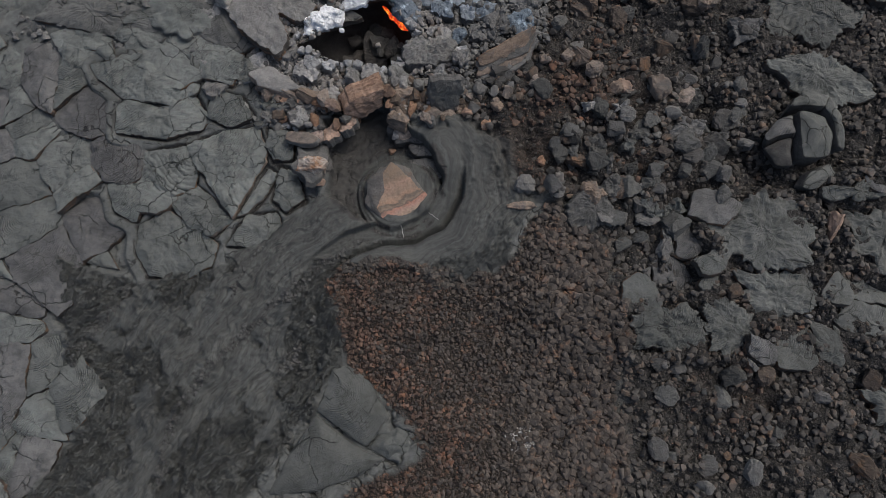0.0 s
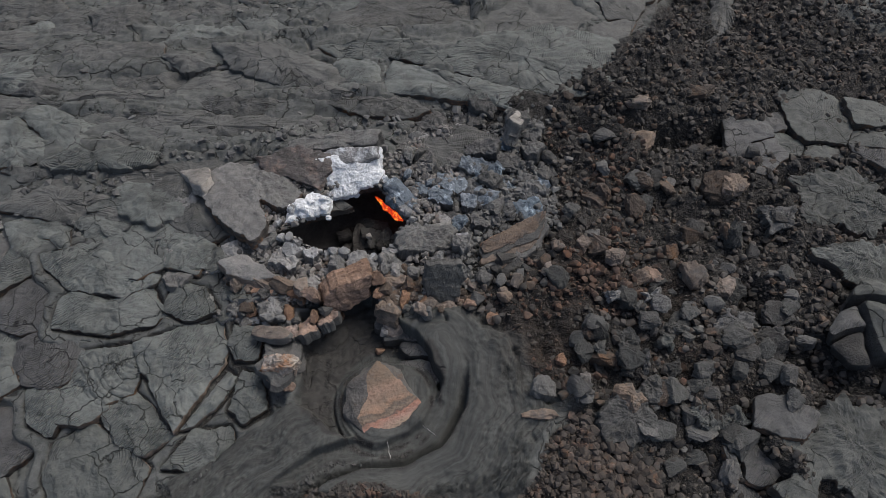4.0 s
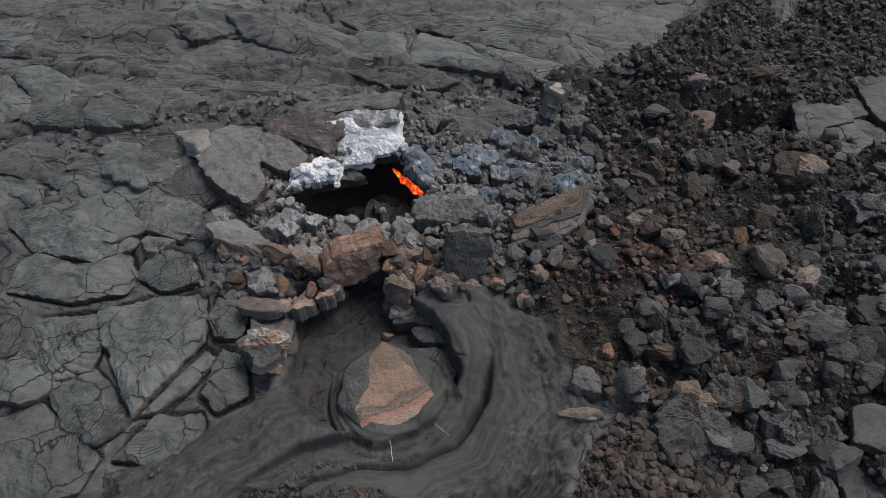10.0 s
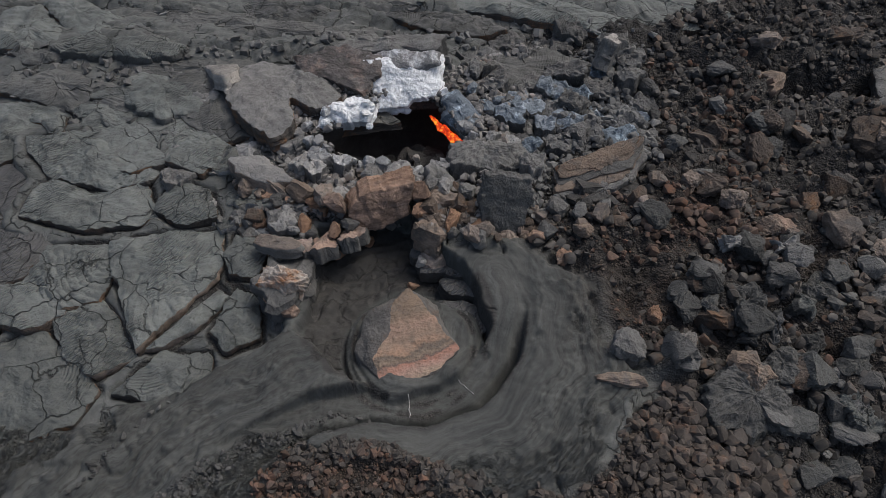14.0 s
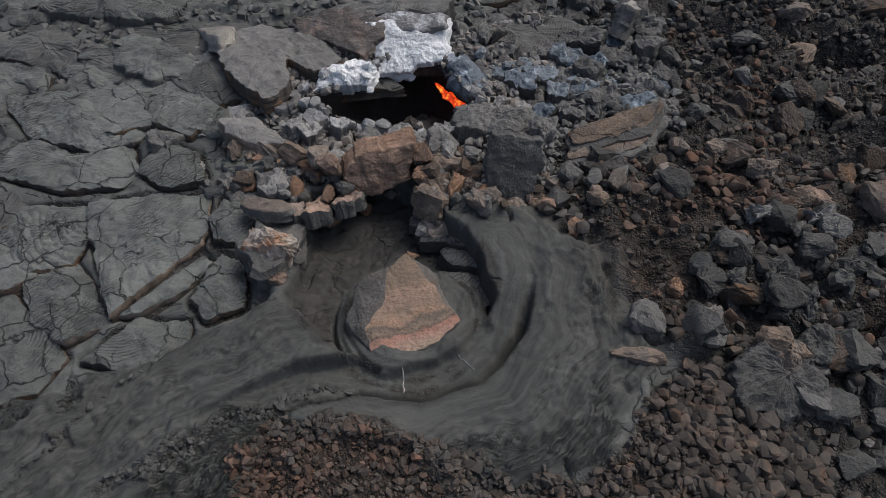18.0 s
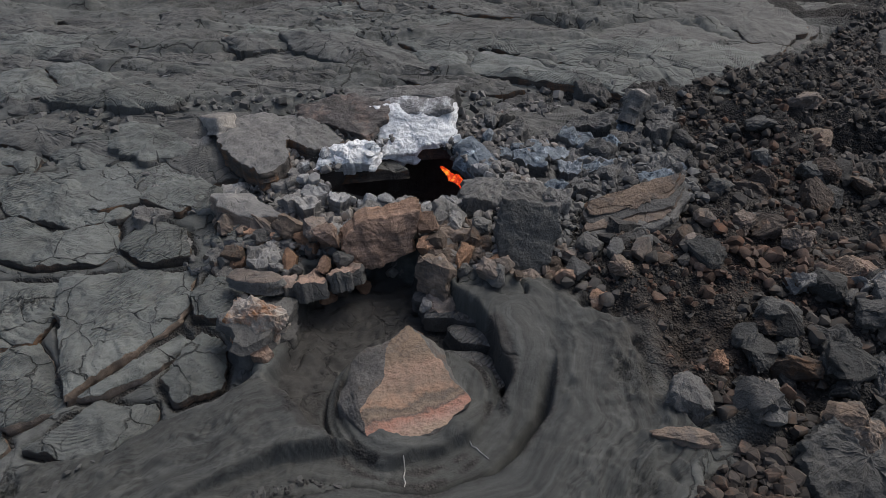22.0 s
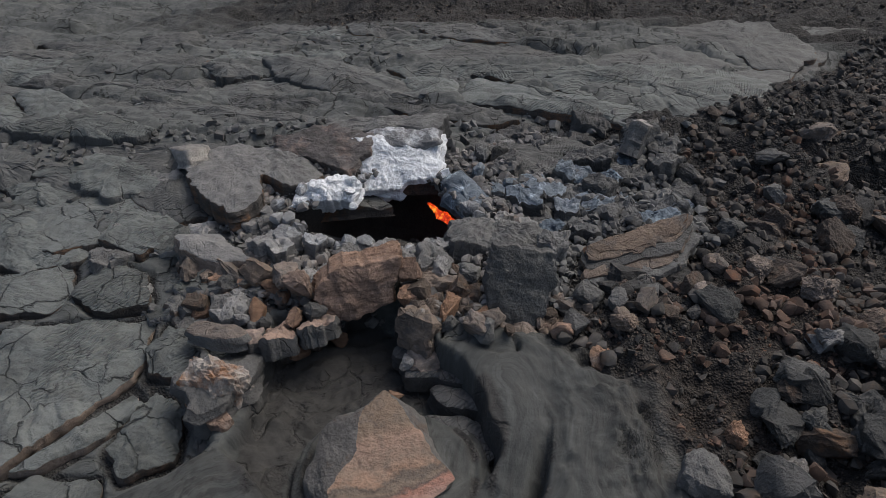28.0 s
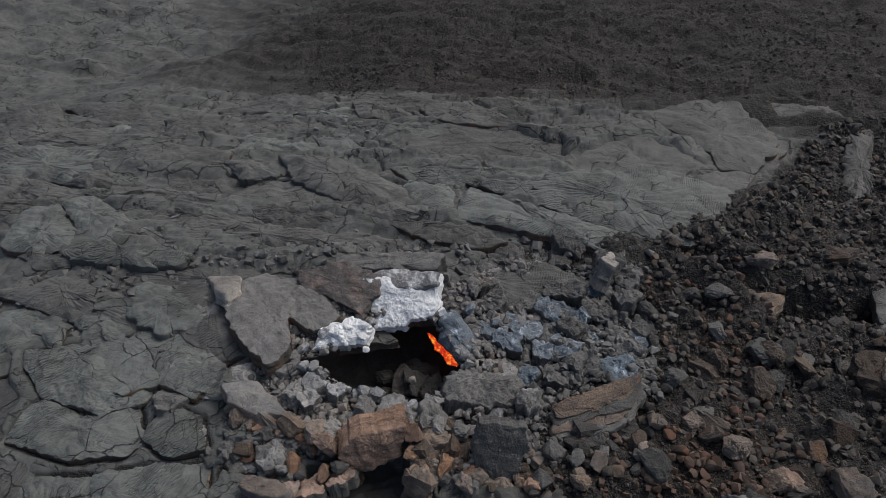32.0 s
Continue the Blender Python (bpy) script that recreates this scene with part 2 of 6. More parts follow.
def ground_height(x, y, fine=True):
    x, y = np.asarray(x, float), np.asarray(y, float)
    z = lift(x, y)
    wx, wy = x + 0.12 * fbm(x * 1.7, y * 1.7, 3, 5), y + 0.12 * fbm(x * 1.7, y * 1.7, 3, 9)
    # coarse crust everywhere: plates with dark joints, and smaller cracks within them
    kx, ky = x + 0.22 * fbm(x * 1.6, y * 1.6, 5, 15), y + 0.22 * fbm(x * 1.6, y * 1.6, 5, 19)
    d1, d2, rid = cells(kx * 0.9, ky * 0.9, 31)
    e1, e2, rid2 = cells(kx * 2.6, ky * 2.6, 35)
    joint = 0.15 * (1 - smooth(0.0, 0.07, d2 - d1)) + 0.06 * (1 - smooth(0.0, 0.12, e2 - e1)) * smooth(-0.1, 0.3, fbm(x * 0.8, y * 0.8, 2, 37))
    puff = 0.05 * smooth(0.0, 0.5, d2 - d1)
    flow = smooth(-0.05, 0.12, inside(FLOW_ZONE, wx, wy))
    loose = np.maximum(smooth(-0.1, 0.15, inside(CINDER, wx, wy)), smooth(-0.2, 0.3, inside(RUBBLE, wx, wy)))
    z = z + (1 - flow) * (1 - loose) * (1 - 0.6 * smooth(0, 0.3, inside(WEST, x, y))) * (1 - 0.75 * smooth(9.6, 11.0, y - 0.1 * x)) * (0.10 * (rid - 0.5) + 0.03 * (rid2 - 0.5) + puff - joint + 0.03 * fbm(x * 3.3, y * 3.3, 4, 39))
    level, weight, close = np.zeros_like(z), np.full_like(z, 1e-6), np.full_like(z, -9.0)
    for poly, top, (fall_x, fall_y), _ in PLATES + EAST:
        mx, my = np.mean([q[0] for q in poly]), np.mean([q[1] for q in poly])
        deep = near_inside(poly, x, y)
        close = np.maximum(close, deep)
        w = smooth(-0.55, 0.05, deep) ** 2
        level = level + w * (top + math.tan(radians(fall_x)) * (y - my) - math.tan(radians(fall_y)) * (x - mx))
        weight = weight + w
    under = np.minimum(1, weight * 8) * (1 - smooth(0.0, 0.2, inside(FLOW_ZONE, wx, wy))) * (1 - smooth(-0.05, 0.1, inside(PIT, wx, wy)))
    z = z * (1 - under) + (level / weight - 0.05 - 0.09 * smooth(-0.12, -0.04, close) + 0.02 * fbm(x * 3.3, y * 3.3, 4, 39)) * under
    # the flow: ropes that run with it, folds between lanes
    u, v = along(FLOW, x, y)
    vv = v + 0.10 * fbm(x * 1.3, y * 1.3, 3, 41) + 0.05 * np.sin(u * 1.3)
    lane = smooth(3.0, 7.0, u)
    bend = (1 - smooth(3.6, 6.0, u)) * smooth(-0.1, 0.25, u)
    vt = v + 0.03 * fbm(x * 2, y * 2, 2, 45)
    channel = 1 - smooth(0.28, 0.325, np.abs(vt))
    z = z - bend * smooth(0.3, 1.6, u) * channel * (0.30 + 0.22 * smooth(0.10, 0.29, vt))
    z = z + flow * 0.06 * smooth(0.36, 0.7, v) * (1 - smooth(1.5, 2.1, v)) * bend
    ropy = ropiness(x, y, u, v)
    ux, vx = u + 0.25 * fbm(x * 2.1, y * 2.1, 3, 47), vv + 0.13 * fbm(x * 2.6, y * 2.6, 4, 48)
    fine_lines = np.abs(vnoise(vx * 11.0, ux * 0.7, 51)) ** 0.6
    braid = np.abs(vnoise(vx * 5.5, ux * 2.0, 52)) ** 0.55 + 0.55 * np.abs(vnoise(vx * 12.0 + 4, ux * 4.5, 54)) ** 0.55 + 0.4 * np.abs(fbm(x * 3.1, y * 3.1, 3, 56)) ** 0.6
    pads = smooth(-0.15, 0.25, vnoise(vx * 1.5, ux * 0.55, 53))
    z = z + flow * (0.055 * (0.3 + 0.7 * lane) * fine_lines + (1 - ropy) * (0.07 * (0.3 + 0.7 * lane) + 0.02 * fbm(x * 3.0, y * 3.0, 3, 46)) + 0.12 * lane * pads + 0.07 * lane * fbm(x * 1.3, y * 1.3, 3, 55))
    z = z + flow * ropy * (0.3 + 0.7 * lane) * 0.17 * (braid - 0.9)
    # cross ropes in patches, and torn skins with a step at their edge
    phase = u + 0.7 * vv ** 2 + 0.22 * fbm(x * 1.6, y * 1.6, 3, 49) + 0.05 * fbm(x * 7, y * 7, 2, 50)
    cords = np.abs(np.sin(phase * 31)) ** 0.6 * smooth(0.05, 0.25, fbm(x * 0.9 + 4, y * 0.9, 3, 59)) * smooth(2.2, 3.2, u)
    skin = smooth(-0.02, 0.05, vnoise(vx * 2.3 + 7, ux * 0.8, 60) + 0.35 * fbm(x * 4, y * 4, 3, 69))
    z = z + flow * (0.03 * cords + 0.045 * skin * (0.35 + 0.65 * lane) - 0.035 * np.exp(-(np.abs(vnoise(vx * 3.1, ux * 0.5, 67)) / 0.05) ** 2) * (0.3 + 0.7 * lane))
    torn = np.abs(fbm(x * 3.4 + 0.8 * vv, y * 3.4, 5, 77, 0.6)) ** 0.7
    z = z + flow * smooth(0.6, 1.0, v) * (1 - lane) * (0.05 * torn - 0.02 + 0.04 * smooth(0.0, 0.05, vnoise(vx * 2.6, ux * 1.2, 78) + 0.3 * fbm(x * 5, y * 5, 3, 79)))
    ridge = np.exp(-((v - 0.52) / 0.09) ** 2) * smooth(0.1, 0.5, u) * (1 - smooth(1.3, 1.9, u))
    z = z + 0.09 * ridge * (braid - 0.7)
    # the pit round the boulder
    pit = smooth(-0.03, 0.07, inside(PIT, wx, wy))
    rb = np.hypot(x + 1.05, (y - 4.88) * 0.98) + 0.05 * fbm(x * 1.6, y * 1.6, 2, 64)
    front = smooth(6.0, 5.5, y)
    collar = smooth(1.03, 0.99, rb) * 0.15 + smooth(0.93, 0.91, rb) * 0.07 - smooth(0.90, 0.85, rb) * 0.04 + smooth(0.84, 0.82, rb) * 0.07
    floor = 0.18 + front * collar + 0.05 * fbm(x * 2.2, y * 2.2, 4, 61) + 0.05 * np.abs(fbm(x * 4.0, y * 4.0, 4, 62)) * smooth(1.0, 1.2, rb) + 0.045 * np.abs(vnoise(rb * 13, np.arctan2(y - 4.9, x + 1) * 1.5, 63))
    z = z * (1 - pit) + floor * pit
    # loose ground
    cinder = smooth(-0.1, 0.15, inside(CINDER, wx, wy))
    rubble = smooth(-0.2, 0.3, inside(RUBBLE, wx, wy))
    z = z + (cinder * 0.05 + rubble * 0.16) * fbm(x * 1.9, y * 1.9, 4, 71) + rubble * 0.05 * fbm(x * 7, y * 7, 2, 75)
    # gully and ridge in the rubble beyond the vent
    for path, width, depth in (([(3.5, 12.6), (4.9, 11.6), (6.6, 11.5), (9, 11.8)], 0.35, -0.55), ([(1.9, 12.0), (3.3, 12.5), (4.3, 11.6), (4.4, 10.8)], 0.5, 0.35),
                               ([(6.3, 6.9), (7.6, 5.2), (7.4, 4.9)], 0.4, -0.5), ([(-9.5, 12.6), (-6, 12.9), (-1.7, 12.9)], 0.5, 0.22)):
        _, c = along(path, wx, wy)
        z = z + depth * np.exp(-(c / width) ** 2)
    # far crust: long wrinkled sheets
    sheet = smooth(9.6, 11.5, y - 0.1 * x) * (1 - rubble)
    z = z + sheet * (0.28 * np.abs(vnoise(wx * 0.22, wy * 0.9, 81)) ** 0.7 + 0.12 * np.abs(vnoise(wx * 0.6, wy * 2.4, 82)) + 0.06 * fbm(wx * 1.6, wy * 4.0, 4, 83))
    sheet = sheet * (1 - smooth(24, 32, np.hypot(x, y)))
    z = z - sheet * 0.16 * (1 - smooth(0.0, 0.07, np.abs(vnoise(wx * 0.42, wy * 1.7, 84)))) - sheet * 0.03 * (1 - smooth(0.0, 0.10, np.abs(vnoise(wx * 1.1, wy * 3.1, 85))))
    for poly, height in FAR:
        w = smooth(-0.1, 0.3, near_inside(poly, wx, wy))
        z = z * (1 - w) + (height - 0.14) * w
    slope = smooth(19.5, 21.5, y + 0.12 * x)
    near = 1 - smooth(30, 36, y)
    z = z + slope * (0.16 * fbm(x * 0.8, y * 0.8, 3, 87, 0.5) + near * 0.06 * fbm(x * 2.4, y * 2.4, 2, 88))
    return z


# ---- materials ----
def nodes_of(name):
    m = bpy.data.materials.new(name)
    m.use_nodes = True
    t = m.node_tree
    return m, t, t.nodes["Principled BSDF"]


def add(t, kind, **values):
    n = t.nodes.new(kind)
    for key, value in values.items():
        if key == "op":
            n.operation = value
        else:
            n.inputs[key.replace("_", " ")].default_value = value
    return n


def mix(t, fac, a, b, blend="MIX"):
    n = t.nodes.new("ShaderNodeMix")
    n.data_type, n.blend_type = "RGBA", blend
    for socket, value in ((n.inputs[0], fac), (n.inputs[6], a), (n.inputs[7], b)):
        if isinstance(value, bpy.types.NodeSocket):
            t.links.new(value, socket)
        elif isinstance(value, (int, float)):
            socket.default_value = value
        else:
            socket.default_value = (*value, 1)
    return n.outputs[2]


def ramp(t, source, lo, hi, v0=0.0, v1=1.0):
    n = t.nodes.new("ShaderNodeMapRange")
    n.inputs[1].default_value, n.inputs[2].default_value, n.inputs[3].default_value, n.inputs[4].default_value = lo, hi, v0, v1
    t.links.new(source, n.inputs[0])
    return n.outputs[0]


def noise_at(t, where, scale, detail=5.0, rough=0.6, stretch=None, tip=(0, 0, 0)):
    if stretch:
        m = t.nodes.new("ShaderNodeMapping")
        m.inputs["Scale"].default_value = stretch
        m.inputs["Rotation"].default_value = tip
        t.links.new(where, m.inputs["Vector"])
        where = m.outputs[0]
    n = add(t, "ShaderNodeTexNoise", Scale=scale, Detail=detail, Roughness=rough)
    t.links.new(where, n.inputs["Vector"])
    return n.outputs["Fac"]


def place(t, world_space=True):
    """Position in the world, or in the object's own frame."""
    if world_space:
        return t.nodes.new("ShaderNodeNewGeometry").outputs["Position"]
    return t.nodes.new("ShaderNodeTexCoord").outputs["Object"]


def stone(name, dark, light, stain=None, stain_amount=0.5, dust=None, dust_amount=0.0, rough=0.9, bump=0.85, grain=24.0, vary=0.35, island=False, strata=0.0, pits=0.0, mottle=0.45, cracks=0.0):
    """Volcanic rock: two tones at two scales, stains with their own outline, dust lying on it, fine relief."""
    m, t, b = nodes_of(name)
    p = place(t)
    big, mid, fine = noise_at(t, p, 1.3, 4), noise_at(t, p, 7.0, 6, 0.65), noise_at(t, p, grain, 5, 0.7)
    c = mix(t, ramp(t, big, 0.3, 0.7), dark, light)
    c = mix(t, ramp(t, mid, 0.38, 0.66, 0, mottle), c, [0.5 * v for v in dark])
    c = mix(t, ramp(t, fine, 0.48, 0.72, 0, 0.6 * mottle), c, [1.35 * v for v in light])
    split = None
    if cracks:
        shake = add(t, "ShaderNodeTexNoise", Scale=4.0, Detail=5.0)
        t.links.new(p, shake.inputs["Vector"])
        moved = t.nodes.new("ShaderNodeVectorMath")
        moved.operation = "MULTIPLY_ADD"
        t.links.new(shake.outputs["Color"], moved.inputs[0])
        moved.inputs[1].default_value = (0.3, 0.3, 0.3)
        t.links.new(p, moved.inputs[2])
        net = add(t, "ShaderNodeTexVoronoi", Scale=3.2)
        net.feature = "DISTANCE_TO_EDGE"
        t.links.new(moved.outputs[0], net.inputs["Vector"])
        some = t.nodes.new("ShaderNodeMath")
        some.operation = "MULTIPLY"
        t.links.new(ramp(t, net.outputs["Distance"], 0.0, 0.035, cracks, 0), some.inputs[0])
        t.links.new(ramp(t, noise_at(t, p, 1.6, 3), 0.52, 0.62), some.inputs[1])
        split = some.outputs[0]
        c = mix(t, split, c, [0.3 * v for v in dark])
    if stain:
        s = noise_at(t, p, 2.7, 6, 0.7)
        c = mix(t, ramp(t, s, 0.62 - 0.3 * stain_amount, 0.78 - 0.3 * stain_amount), c, stain)
    if dust:
        s = noise_at(t, p, 3.4, 7, 0.75)
        c = mix(t, ramp(t, s, 0.70 - 0.45 * dust_amount, 0.82 - 0.35 * dust_amount), c, dust)
    if strata:
        lines = noise_at(t, p, 3.0, 5, 0.65, (0.8, 0.8, 7.0), (0.25, 0.4, 0.0))
        c = mix(t, ramp(t, lines, 0.4, 0.62, 0, strata), c, [0.4 * v for v in dark])
    pick = t.nodes.new("ShaderNodeNewGeometry").outputs["Random Per Island"] if island else t.nodes.new("ShaderNodeObjectInfo").outputs["Random"]
    hsv = t.nodes.new("ShaderNodeHueSaturation")
    t.links.new(c, hsv.inputs["Color"])
    t.links.new(ramp(t, pick, 0, 1, 1 - vary, 1 + vary), hsv.inputs["Value"])
    white = t.nodes.new("ShaderNodeTexWhiteNoise")
    white.noise_dimensions = "1D"
    t.links.new(pick, white.inputs["W"])
    t.links.new(ramp(t, white.outputs["Value"], 0, 1, 0.75, 1.15), hsv.inputs["Saturation"])
    t.links.new(hsv.outputs[0], b.inputs["Base Color"])
    b.inputs["Roughness"].default_value = rough
    b.inputs["Specular IOR Level"].default_value = 0.3
    height = mix(t, 0.5, mid, fine)
    if pits:
        v = add(t, "ShaderNodeTexVoronoi", Scale=26.0)
        t.links.new(p, v.inputs["Vector"])
        height = mix(t, pits, height, v.outputs["Distance"])
    if split:
        height = mix(t, split, height, (0.0, 0.0, 0.0))
    bn = add(t, "ShaderNodeBump", Strength=bump, Distance=0.09)
    t.links.new(height, bn.inputs["Height"])
    t.links.new(bn.outputs[0], b.inputs["Normal"])
    return m


def crust(name, dark, light, ropes=0.6, dust=None):
    """Chilled pahoehoe skin: satin grey with dusty patches, thin bent folds, clinkery patches, hairline cracks."""
    m, t, b = nodes_of(name)
    p = place(t)
    info = t.nodes.new("ShaderNodeObjectInfo")
    big, mid, fine = noise_at(t, p, 0.9, 5, 0.6), noise_at(t, p, 5.0, 7, 0.7), noise_at(t, p, 45.0, 5, 0.75)
    c = mix(t, ramp(t, big, 0.32, 0.68), dark, light)
    c = mix(t, ramp(t, mid, 0.46, 0.7, 0, 0.5), c, [0.55 * v for v in dark])
    c = mix(t, ramp(t, fine, 0.5, 0.75, 0, 0.15), c, [1.3 * v for v in light])
    clinker = ramp(t, noise_at(t, p, 1.6, 6, 0.7), 0.53, 0.62)
    c = mix(t, ramp(t, clinker, 0, 1, 0, 0.5), c, [0.55 * v for v in dark])
    # hairline cracks
    bend = add(t, "ShaderNodeVectorMath", op="SCALE")
    warp = add(t, "ShaderNodeTexNoise", Scale=2.2, Detail=7.0)
    t.links.new(p, warp.inputs["Vector"])
    t.links.new(warp.outputs["Color"], bend.inputs[0])
    bend.inputs["Scale"].default_value = 0.4
    bent = add(t, "ShaderNodeVectorMath", op="ADD")
    t.links.new(p, bent.inputs[0])
    t.links.new(bend.outputs[0], bent.inputs[1])
    crack = add(t, "ShaderNodeTexVoronoi", Scale=1.5)
    crack.feature = "DISTANCE_TO_EDGE"
    t.links.new(bent.outputs[0], crack.inputs["Vector"])
    hair = ramp(t, crack.outputs["Distance"], 0.0, 0.022, 1, 0)
    some = t.nodes.new("ShaderNodeMath")
    some.operation = "MULTIPLY"
    t.links.new(hair, some.inputs[0])
    t.links.new(ramp(t, noise_at(t, p, 0.7, 3), 0.46, 0.54), some.inputs[1])
    c = mix(t, some.outputs[0], c, [0.22 * v for v in dark])
    small = add(t, "ShaderNodeTexVoronoi", Scale=5.5)
    small.feature = "DISTANCE_TO_EDGE"
    t.links.new(bent.outputs[0], small.inputs["Vector"])
    net = t.nodes.new("ShaderNodeMath")
    net.operation = "MULTIPLY"
    t.links.new(ramp(t, small.outputs["Distance"], 0.0, 0.05, 1, 0), net.inputs[0])
    t.links.new(ramp(t, noise_at(t, p, 1.1, 4), 0.55, 0.6), net.inputs[1])
    c = mix(t, net.outputs[0], c, [0.4 * v for v in dark])
    if dust:
        c = mix(t, ramp(t, noise_at(t, p, 2.1, 7, 0.75), 0.55, 0.72), c, dust)
    hsv = t.nodes.new("ShaderNodeHueSaturation")
    t.links.new(c, hsv.inputs["Color"])
    t.links.new(ramp(t, info.outputs["Random"], 0, 1, 0.78, 1.15), hsv.inputs["Value"])
    t.links.new(hsv.outputs[0], b.inputs["Base Color"])
    b.inputs["Roughness"].default_value, b.inputs["Specular IOR Level"].default_value = 0.7, 0.35
    # ropes bent round a centre of their own on each plate
    away = t.nodes.new("ShaderNodeVectorMath")
    away.operation = "MULTIPLY_ADD"
    t.links.new(info.outputs["Random"], away.inputs[0])
    away.inputs[1].default_value = (3.0, -2.2, 0.0)
    t.links.new(place(t, False), away.inputs[2])
    w = add(t, "ShaderNodeTexWave", Scale=6.2, Distortion=6.0, Detail=2.5)
    w.wave_type, w.rings_direction = "RINGS", "Z"
    w.inputs["Detail Scale"].default_value = 0.8
    t.links.new(away.outputs[0], w.inputs["Vector"])
    where = ramp(t, noise_at(t, p, 1.1, 3), 0.50, 0.56, 0, ropes)
    fold = mix(t, where, (0.5, 0.5, 0.5), w.outputs["Color"])
    b1 = add(t, "ShaderNodeBump", Strength=0.9, Distance=0.035)
    t.links.new(fold, b1.inputs["Height"])
    b2 = add(t, "ShaderNodeBump", Strength=0.9, Distance=0.075)
    t.links.new(mix(t, clinker, mix(t, 0.08, mid, fine), mix(t, 0.4, mid, fine)), b2.inputs["Height"])
    t.links.new(b1.outputs[0], b2.inputs["Normal"])
    b3 = add(t, "ShaderNodeBump", Strength=0.9, Distance=0.03)
    b3.invert = True
    t.links.new(some.outputs[0], b3.inputs["Height"])
    t.links.new(b2.outputs[0], b3.inputs["Normal"])
    t.links.new(b3.outputs[0], b.inputs["Normal"])
    return m


def ground_material():
    """The lava field: grey crust, fibrous flow, brown cinder grit, black rubble grit, by surface masks."""
    m, t, b = nodes_of("lava_field")
    p = place(t)

    def mask(name):
        a = t.nodes.new("ShaderNodeAttribute")
        a.attribute_name = name
        return a
    big, mid, fine = noise_at(t, p, 0.8, 5), noise_at(t, p, 6.0, 6, 0.65), noise_at(t, p, 30.0, 5, 0.7)
    grey = mix(t, ramp(t, big, 0.3, 0.7), GREY_D, GREY_L)
    grey = mix(t, ramp(t, mid, 0.4, 0.7, 0, 0.6), grey, [0.5 * v for v in GREY_D])
    warp = add(t, "ShaderNodeTexNoise", Scale=3.0, Detail=4.0)
    t.links.new(p, warp.inputs["Vector"])
    bent = t.nodes.new("ShaderNodeVectorMath")
    bent.operation = "MULTIPLY_ADD"
    t.links.new(warp.outputs["Color"], bent.inputs[0])
    bent.inputs[1].default_value = (0.5, 0.22, 0.0)
    t.links.new(mask("flow_way").outputs["Vector"], bent.inputs[2])
    streak = noise_at(t, bent.outputs[0], 1.0, 8, 0.78, (3.5, 15.0, 1.0))
    lane = noise_at(t, mask("flow_way").outputs["Vector"], 1.0, 4, 0.65, (0.45, 5.5, 1.0))
    skin = mix(t, ramp(t, lane, 0.35, 0.65), [0.54 * v for v in GREY_D], [0.64 * v for v in GREY_L])
    near_bend = t.nodes.new("ShaderNodeMath")
    near_bend.operation = "MULTIPLY"
    t.links.new(ramp(t, streak, 0.48, 0.60, 0, 0.7), near_bend.inputs[0])
    t.links.new(ramp(t, mask("bend").outputs["Fac"], 0, 1, 1.2, 0.45), near_bend.inputs[1])
    skin = mix(t, near_bend.outputs[0], skin, [0.3 * v for v in GREY_D])
    skin = mix(t, ramp(t, mid, 0.46, 0.68, 0, 0.3), skin, [0.6 * v for v in GREY_D])
    torn = mix(t, ramp(t, fine, 0.4, 0.65), [0.6 * v for v in GREY_D], [1.2 * v for v in GREY_D])
    skin = mix(t, ramp(t, mask("ropy").outputs["Fac"], 0, 1, 0, 0.45), skin, torn)
    away = add(t, "ShaderNodeTexNoise", Scale=2.2, Detail=7.0)
    t.links.new(p, away.inputs["Vector"])
    torn_at = t.nodes.new("ShaderNodeVectorMath")
    torn_at.operation = "MULTIPLY_ADD"
    t.links.new(away.outputs["Color"], torn_at.inputs[0])
    torn_at.inputs[1].default_value = (0.9, 0.9, 0.0)
    t.links.new(p, torn_at.inputs[2])
    gaps = None
    for scale, width, seed_scale, lo in ((1.3, 0.04, 0.6, 0.44), (4.2, 0.05, 1.0, 0.57)):
        cell = add(t, "ShaderNodeTexVoronoi", Scale=scale)
        cell.feature = "DISTANCE_TO_EDGE"
        t.links.new(torn_at.outputs[0], cell.inputs["Vector"])
        some = t.nodes.new("ShaderNodeMath")
        some.operation = "MULTIPLY"
        t.links.new(ramp(t, cell.outputs["Distance"], 0.0, width, 1, 0), some.inputs[0])
        t.links.new(ramp(t, noise_at(t, p, seed_scale, 4), lo, lo + 0.06), some.inputs[1])
        if gaps:
            both = t.nodes.new("ShaderNodeMath")
            both.operation = "MAXIMUM"
            t.links.new(gaps, both.inputs[0])
            t.links.new(some.outputs[0], both.inputs[1])
            gaps = both.outputs[0]
        else:
            gaps = some.outputs[0]
    firm = t.nodes.new("ShaderNodeMath")
    firm.operation = "MULTIPLY"
    t.links.new(gaps, firm.inputs[0])
    t.links.new(ramp(t, mask("rubble").outputs["Fac"], 0, 0.5, 1, 0), firm.inputs[1])
    gaps = firm.outputs[0]
    wrinkle = noise_at(t, torn_at.outputs[0], 1.0, 7, 0.72, (0.9, 5.5, 1.0))
    grey = mix(t, ramp(t, wrinkle, 0.5, 0.7, 0, 0.75), grey, [0.42 * v for v in GREY_D])
    grey = mix(t, gaps, grey, [0.22 * v for v in GREY_D])
    c = mix(t, mask("flow").outputs["Fac"], grey, skin)
    pebble = add(t, "ShaderNodeTexVoronoi", Scale=13.0)
    crumb = add(t, "ShaderNodeTexVoronoi", Scale=34.0)
